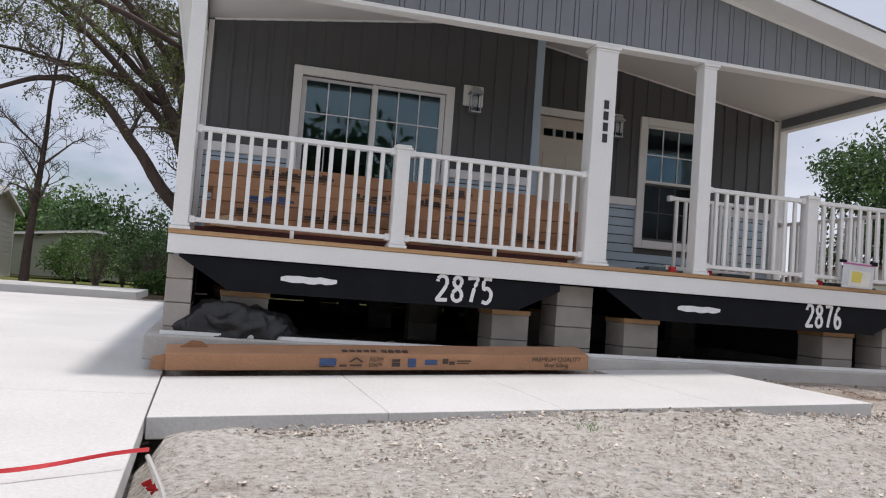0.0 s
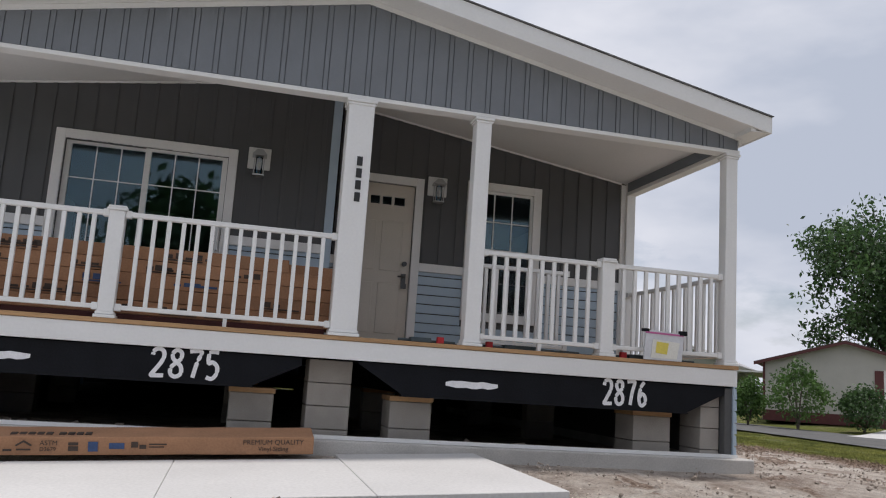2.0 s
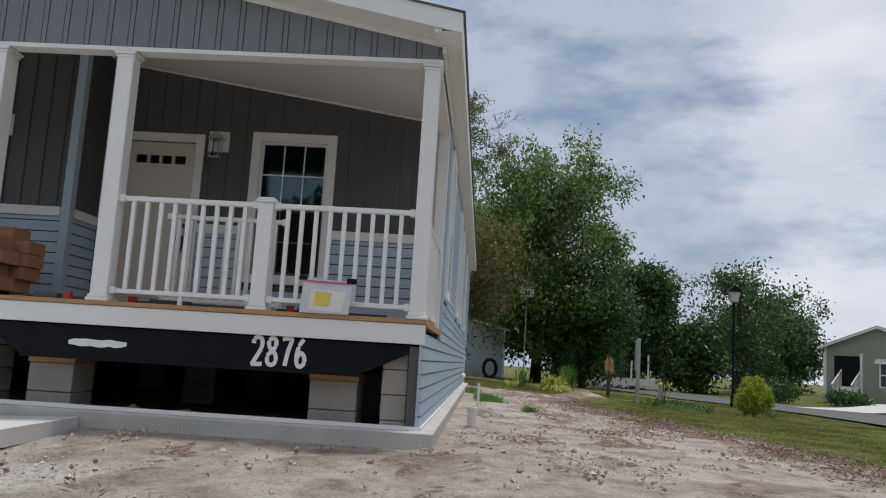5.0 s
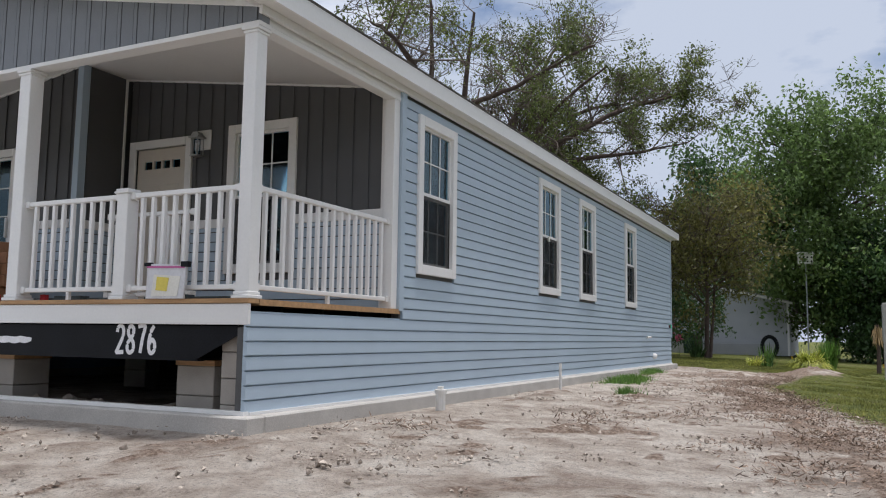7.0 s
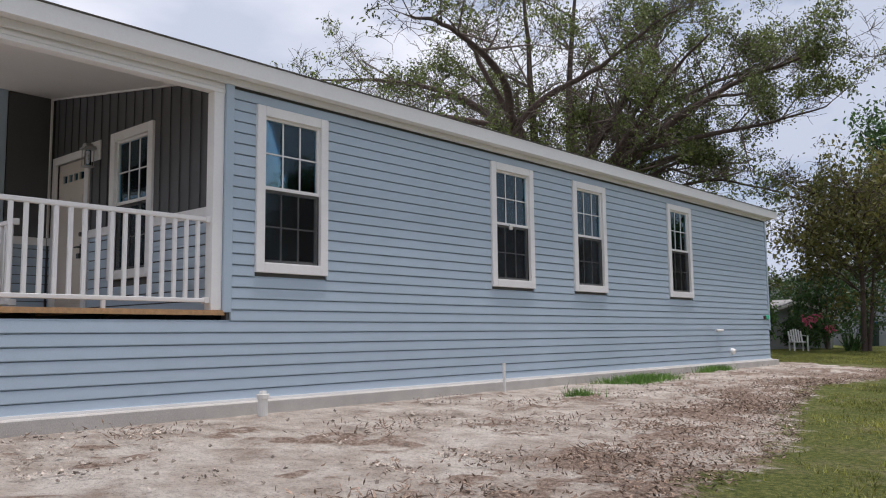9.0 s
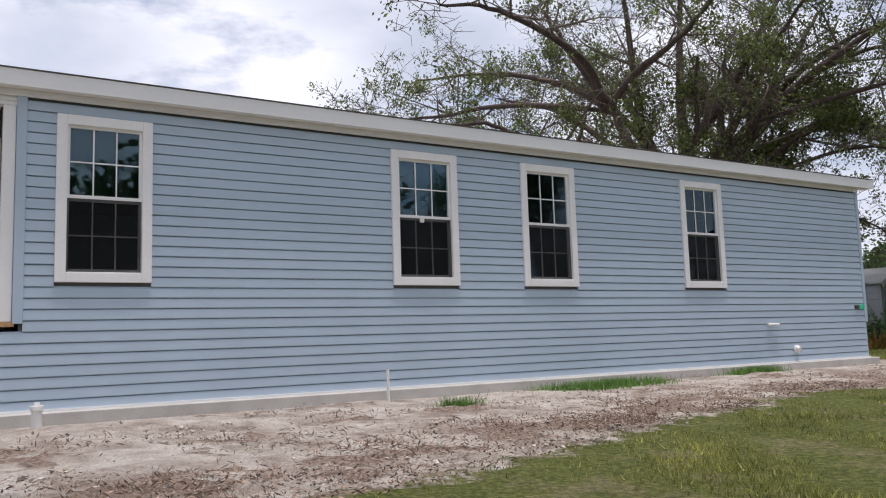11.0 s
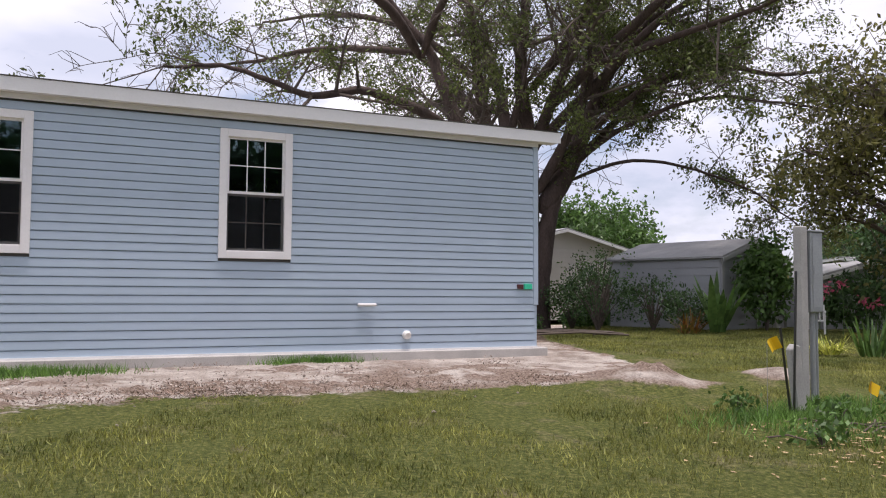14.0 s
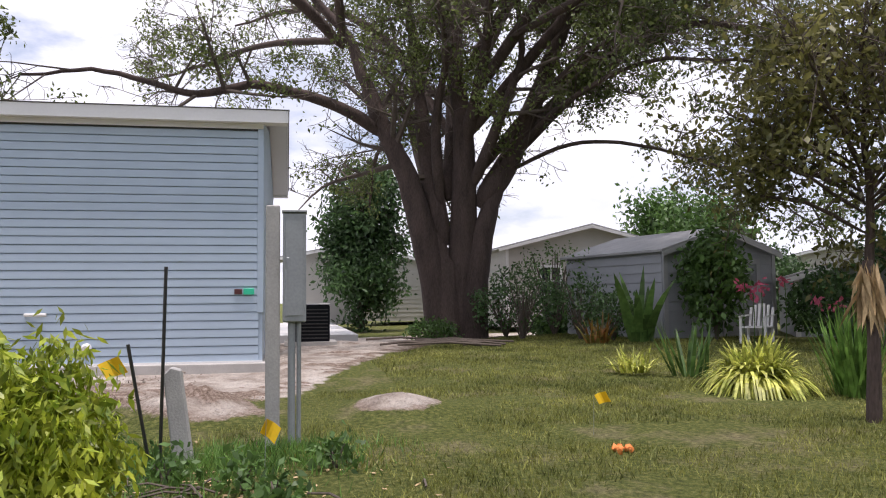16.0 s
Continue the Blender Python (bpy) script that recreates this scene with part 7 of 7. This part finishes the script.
# street lamp
lp = thing("street_lamp", "black post-top lantern beside the lane", "street lamp", at=(9.9, 24.9, -0.45))
bm = bmesh.new()
tube(bm, [(0, 0, -0.1), (0, 0, 0.4), (0, 0, 0.45), (0, 0, 3.9)], [0.09, 0.085, 0.045, 0.04], 10)
part("pole", bm, M_BLACK, lp)
bm = bmesh.new()
prism(bm, [(-0.12, 3.92), (0.12, 3.92), (0.2, 4.3), (-0.2, 4.3)], "y", -0.14, 0.14)
part("lantern", bm, mat("frosted_lamp_glass", (0.5, 0.5, 0.47), 0.3, 0.05), lp)
bm = bmesh.new()
prism(bm, [(-0.26, 4.3), (0.26, 4.3), (0.06, 4.5), (-0.06, 4.5)], "y", -0.22, 0.22)
part("hood", bm, M_BLACK, lp)

# ---- clods and litter on the sand, grass blades on the lawn ----
rnd = random.Random(77)
bm = bmesh.new()
for k in range(110):
    y = rnd.uniform(-3.5, 16.5)
    x = rnd.uniform(0.3, 4.3) if y > 0 else rnd.uniform(-2.2, 5.5)
    r = abs(rnd.gauss(0, 0.011)) + 0.005
    clod(bm, x, y, gz(x, y) + r * 0.1, r, rnd)
for cx, cy, n, s in ((1.2, -0.78, 26, 0.12), (0.6, 1.8, 8, 0.1), (-0.6, -0.5, 22, 0.4), (0.45, -0.45, 22, 0.3), (3.4, 7.0, 40, 0.4), (3.2, 9.0, 40, 0.5), (3.6, 4.4, 34, 0.4), (2.4, 14.0, 40, 0.6), (2.1, 12.0, 30, 0.6), (3.4, 2.0, 24, 0.4), (-4.0, -2.5, 40, 0.9), (-2.5, -2.1, 20, 0.4)):
    for k in range(n // 2):
        x, y = cx + rnd.gauss(0, s), cy + rnd.gauss(0, s)
        if y > -0.15 and x < 0.15:
            continue
        r = abs(rnd.gauss(0, 0.010)) + 0.005
        clod(bm, x, y, gz(x, y) + r * 0.6, r, rnd)
tagged(part("soil_clods", bm, M_CLOD, None, "scattered grey-brown clods of sandy soil"), category="soil", kind="stuff")


def lumps(name, label, pts, radii, material, seed):
    """Small uneven stones: squashed octahedra with jittered corners, half sunk in the ground."""
    rng = np.random.default_rng(seed)
    p = np.asarray(pts, float)
    n = len(p)
    axes = np.array([(1, 0, 0), (0, 1, 0), (-1, 0, 0), (0, -1, 0), (0, 0, 0.7), (0, 0, -0.7)], float)
    v = axes[None] * rng.uniform(0.6, 1.3, (n, 6, 1)) + rng.normal(0, 0.18, (n, 6, 3))
    a = rng.uniform(0, 6.283, n)
    c, s_ = np.cos(a)[:, None], np.sin(a)[:, None]
    v = np.stack([v[:, :, 0] * c - v[:, :, 1] * s_, v[:, :, 0] * s_ + v[:, :, 1] * c, v[:, :, 2]], -1) * np.asarray(radii)[:, None, None]
    v[:, :, 0] += p[:, 0:1]
    v[:, :, 1] += p[:, 1:2]
    v[:, :, 2] += (ground_z(p[:, 0], p[:, 1]) + np.asarray(radii) * 0.5 + 0.012)[:, None]
    f = [(0, 1, 4), (1, 2, 4), (2, 3, 4), (3, 0, 4), (1, 0, 5), (2, 1, 5), (3, 2, 5), (0, 3, 5)]
    return tagged(tris(name, v[:, np.array(f)].reshape(-1, 3), material, None, label, 3), label, "soil", kind="stuff")


def shards(name, label, pts, size, material, seed, lift=0.03, slim=0.35):
    """Crumbs, roots and dry bits lying in tangled patches on the ground."""
    rng = np.random.default_rng(seed)
    p = np.asarray(pts, float)
    p = p[p[:, 0] < np.interp(p[:, 1], [e[0] for e in LAWN_EDGE], [e[1] for e in LAWN_EDGE]) + 0.05]
    q = leaf_quads(rng, np.concatenate([p, np.zeros((len(p), 1))], 1), 1, 0.004, size, 0.0, slim)
    q[:, :, 2] = np.abs(q[:, :, 2]) * 0.55 + ground_z(q[:, :, 0], q[:, :, 1]) + rng.uniform(-0.005, lift, len(p))[:, None]
    return tagged(tris(name, q.reshape(-1, 3), material, None, label, size=4), label, "soil litter", kind="stuff")


rng = np.random.default_rng(31)
pp = []
for k in range(240):
    y = rng.uniform(1.0, 17.0)
    e = np.interp(y, [p[0] for p in LAWN_EDGE], [p[1] for p in LAWN_EDGE])
    x = e - abs(rng.normal(0.0, 0.65))
    n = int(rng.uniform(20, 90))
    pp.append(np.stack([rng.normal(x, rng.uniform(0.05, 0.2), n), rng.normal(y, rng.uniform(0.1, 0.4), n)], 1))
shards("soil_litter", "tangled dry roots and brown turf scraps on the sand", np.concatenate(pp), 0.045, M_CRUST, 32, 0.045, 0.16)
heap = []
for hx_, hy_, n in ((3.5, 7.2, 700), (3.0, 6.0, 420), (3.3, 9.0, 520), (2.4, 8.3, 260), (3.4, 4.6, 420), (2.6, 4.0, 220), (3.9, 2.9, 420), (2.7, 11.5, 420), (3.0, 13.2, 420), (1.6, 5.2, 160), (2.0, 2.6, 200), (3.9, 0.9, 260), (-1.1, -2.9, 220), (0.9, 0.9, 120)):
    heap.append(np.stack([rng.normal(hx_, 0.22, n), rng.normal(hy_, 0.34, n)], 1))
shards("root_heaps", "loose heaps of dry brown roots and turf", np.concatenate(heap), 0.085, M_CRUST, 35, 0.075, 0.07)
cen = np.stack([rng.uniform(-2.4, 4.6, 190), rng.uniform(-4.2, 16.0, 190)], 1)
cen = cen[(cen[:, 1] < -0.3) | (cen[:, 0] > 0.35)]
pts = np.repeat(cen, 26, 0) + rng.normal(0, 1, (len(cen) * 26, 2)) * np.repeat(rng.uniform(0.04, 0.34, (len(cen), 2)), 26, 0)
pts = pts[((pts[:, 1] < -0.16) | (pts[:, 0] > 0.16)) & (pts[:, 0] < np.interp(pts[:, 1], [e[0] for e in LAWN_EDGE], [e[1] for e in LAWN_EDGE])) & ~((pts[:, 0] < -2.6) & (pts[:, 1] > -2.4))]
M_LUMP = mat("grey_brown_lump", (0.24, 0.20, 0.165), 0.95, 0.3, 8, 60, island=0.5, col2=(0.46, 0.40, 0.34))
lumps("soil_lumps", "scattered small grey-brown lumps of dry soil", pts, 0.005 + np.abs(rng.normal(0, 0.009, len(pts))), M_LUMP, 36)
cen = np.stack([rng.uniform(-7.5, -1.8, 240), rng.uniform(-4.6, -1.2, 240)], 1)
pts = np.repeat(cen, 24, 0) + rng.normal(0, 1, (len(cen) * 24, 2)) * np.repeat(rng.uniform(0.05, 0.3, (len(cen), 2)), 24, 0)
pts = pts[(pts[:, 1] < -2.32) | ((pts[:, 0] > -2.66) & (pts[:, 1] < -0.16))]
M_CHALK = mat("pale_chalk_lump", (0.42, 0.36, 0.30), 0.95, 0.2, 8, 60, island=0.4, col2=(0.60, 0.54, 0.47))
lumps("chalk_lumps", "pale chalky lumps of broken sandy fill", pts, 0.003 + np.abs(rng.normal(0, 0.0065, len(pts))), M_CHALK, 37)
pp = []
for k in range(60):
    y = rng.uniform(-3.2, 14.0)
    x = rng.uniform(0.25, 4.2) if y > -0.2 else rng.uniform(-2.3, 4.8)
    n = int(rng.uniform(8, 60))
    pp.append(np.stack([rng.normal(x, rng.uniform(0.03, 0.22), n), rng.normal(y, rng.uniform(0.03, 0.22), n)], 1))
for k in range(40):
    x = rng.uniform(-7.4, -2.6)
    y = -2.32 - abs(rng.normal(0, 0.25))
    n = int(rng.uniform(15, 50))
    pp.append(np.stack([rng.normal(x, 0.14, n), np.minimum(rng.normal(y, 0.07, n), -2.31)], 1))
M_CRUMB = mat("grey_sand_crumb", (0.28, 0.235, 0.195), 0.95, 0.3, 8, 60, island=0.4, col2=(0.46, 0.40, 0.34))
shards("soil_crumbs", "broken crust and crumbs of grey sandy soil", np.concatenate(pp), 0.035, M_CRUMB, 33, 0.02, 0.4)


def blades(name, label, pts, hmin, hmax, material, seed, width=0.006):
    rng = np.random.default_rng(seed)
    p = np.asarray(pts, float)
    n = len(p)
    a = rng.uniform(0, 6.283, n)
    h = rng.uniform(hmin, hmax, n)
    lean = rng.normal(0, 0.45, (n, 2)) * h[:, None]
    s = np.stack([np.cos(a), np.sin(a), 0 * a], 1) * width * rng.uniform(0.6, 1.3, n)[:, None]
    z = ground_z(p[:, 0], p[:, 1])
    b = np.stack([p[:, 0], p[:, 1], z - 0.01], 1)
    t = b + np.stack([lean[:, 0], lean[:, 1], h], 1)
    ob = tris(name, np.stack([b - s, b + s, t], 1).reshape(-1, 3), material, None, label, 3)
    return tagged(ob, label, "grass", kind="stuff")


rng = np.random.default_rng(12)
pts = np.stack([rng.uniform(2.2, 11.2, 430000), rng.uniform(-1, 27, 430000)], 1)
edge = np.interp(pts[:, 1], [p[0] for p in LAWN_EDGE], [p[1] for p in LAWN_EDGE])
patch = np.array([noise.noise(Vector((x * 0.9, y * 0.9, 3.0))) for x, y in pts[::1]])
ragged = np.array([noise.noise(Vector((x * 2.3, y * 2.3, 9.0))) + 0.6 * noise.noise(Vector((x * 6.0, y * 6.0, 4.0))) for x, y in pts])
dens = np.clip((pts[:, 0] - edge - 0.1 + 0.9 * ragged) / 0.9, 0, 1)
keep = (rng.random(len(pts)) < dens) & (patch > -0.28 + 0.3 * rng.random(len(pts))) & (pts[:, 0] < 11.0 - 0.0)
blades("lawn_grass", "short uneven green lawn with dry patches", pts[keep], 0.015, 0.065, M_BLADE, 13, 0.006)
pts = np.stack([rng.uniform(-8, 3, 90000), rng.uniform(18.5, 27, 90000)], 1)
edge = np.interp(pts[:, 1], [p[0] for p in LAWN_EDGE], [p[1] for p in LAWN_EDGE])
keep = rng.random(len(pts)) < np.clip((pts[:, 0] - edge) / 1.0, 0, 1)
blades("lawn_grass", "mown back lawn beside the great tree", pts[keep], 0.02, 0.06, M_BLADE, 14, 0.008)
tuft = []
for cx, cy, sx, sy, n in ((0.55, 9.6, 0.16, 0.55, 2600), (0.25, 13.2, 0.1, 0.32, 1100), (1.25, 6.75, 0.1, 0.16, 350), (5.6, 16.3, 0.5, 0.5, 2600), (5.2, 17.2, 0.35, 0.4, 1400)):
    tuft.append(np.stack([np.abs(rng.normal(0, sx, n)) * rng.choice((1, -0.4), n) + cx, rng.normal(cy, sy, n)], 1))
spot = np.stack([rng.normal(-5.3, 0.05, 40), rng.normal(-2.75, 0.04, 40)], 1)
blades("weed_tufts", "small green tuft in the pale sand", spot, 0.03, 0.08, M_WEED, 16, 0.004)
blades("weed_tufts", "rough green weeds along the footing and posts", np.concatenate(tuft), 0.05, 0.15, M_WEED, 15, 0.006)
for i, (x, y) in enumerate(((5.9, 16.5), (6.2, 17.0), (6.5, 15.6), (5.7, 17.6), (6.6, 17.2), (8.6, 16.9), (5.2, 16.0))):
    shrub("weed", "small leafy weed in the litter", (x, y, gz(x, y)), 0.16, 0.16, 0.18, M_LEAFM, 200 + i, 160, 0.07, category="weed", stems=3)
co = leaf_quads(rng, np.stack([rng.normal(6.9, 0.8, 900), rng.normal(16.4, 0.7, 900), np.zeros(900)], 1), 1, 0.01, 0.07, 0.0)
co[:, :, 2] = co[:, :, 2] * 0.12 + ground_z(co[:, :, 0], co[:, :, 1]) + 0.015
tagged(tris("leaf_litter", co.reshape(-1, 3), M_STRAW, None, "dry brown leaf litter under the lime shrub", size=4), category="leaf litter", kind="stuff")
bm = bmesh.new()
rnd = random.Random(9)
for k in range(26):
    x, y, a = rnd.gauss(6.6, 0.6), rnd.gauss(16.5, 0.5), rnd.random() * 3.14
    ln = rnd.uniform(0.1, 0.45)
    tube(bm, [(x, y, gz(x, y) + 0.02), (x + math.cos(a) * ln * 0.5, y + math.sin(a) * ln * 0.5, gz(x, y) + 0.05), (x + math.cos(a) * ln, y + math.sin(a) * ln, gz(x, y) + 0.015)], 0.008, 5)
for k in range(10):
    x, y, a = rnd.gauss(-4.5, 0.9), rnd.gauss(19.6, 0.4), rnd.gauss(1.2, 0.3)
    ln = rnd.uniform(0.8, 2.2)
    tube(bm, [(x, y, -0.02), (x + math.cos(a) * ln * 0.5, y + math.sin(a) * ln * 0.5, 0.03), (x + math.cos(a) * ln, y + math.sin(a) * ln, -0.02)], 0.025, 6)
tagged(part("fallen_twigs", bm, M_TWIG, None, "fallen grey branches and twigs on the soil"), category="branches", kind="stuff")

# ---- lapped side siding, last ----
siding_x(wall_e, 0.004, L - 0.05, -0.003, EAVE - 0.02, [(-1, 2.455, 0.82, 9)] + [(a, b, WZ0 + 0.05, WZ1 - 0.05) for a, b in SIDE_WIN], 0.0)
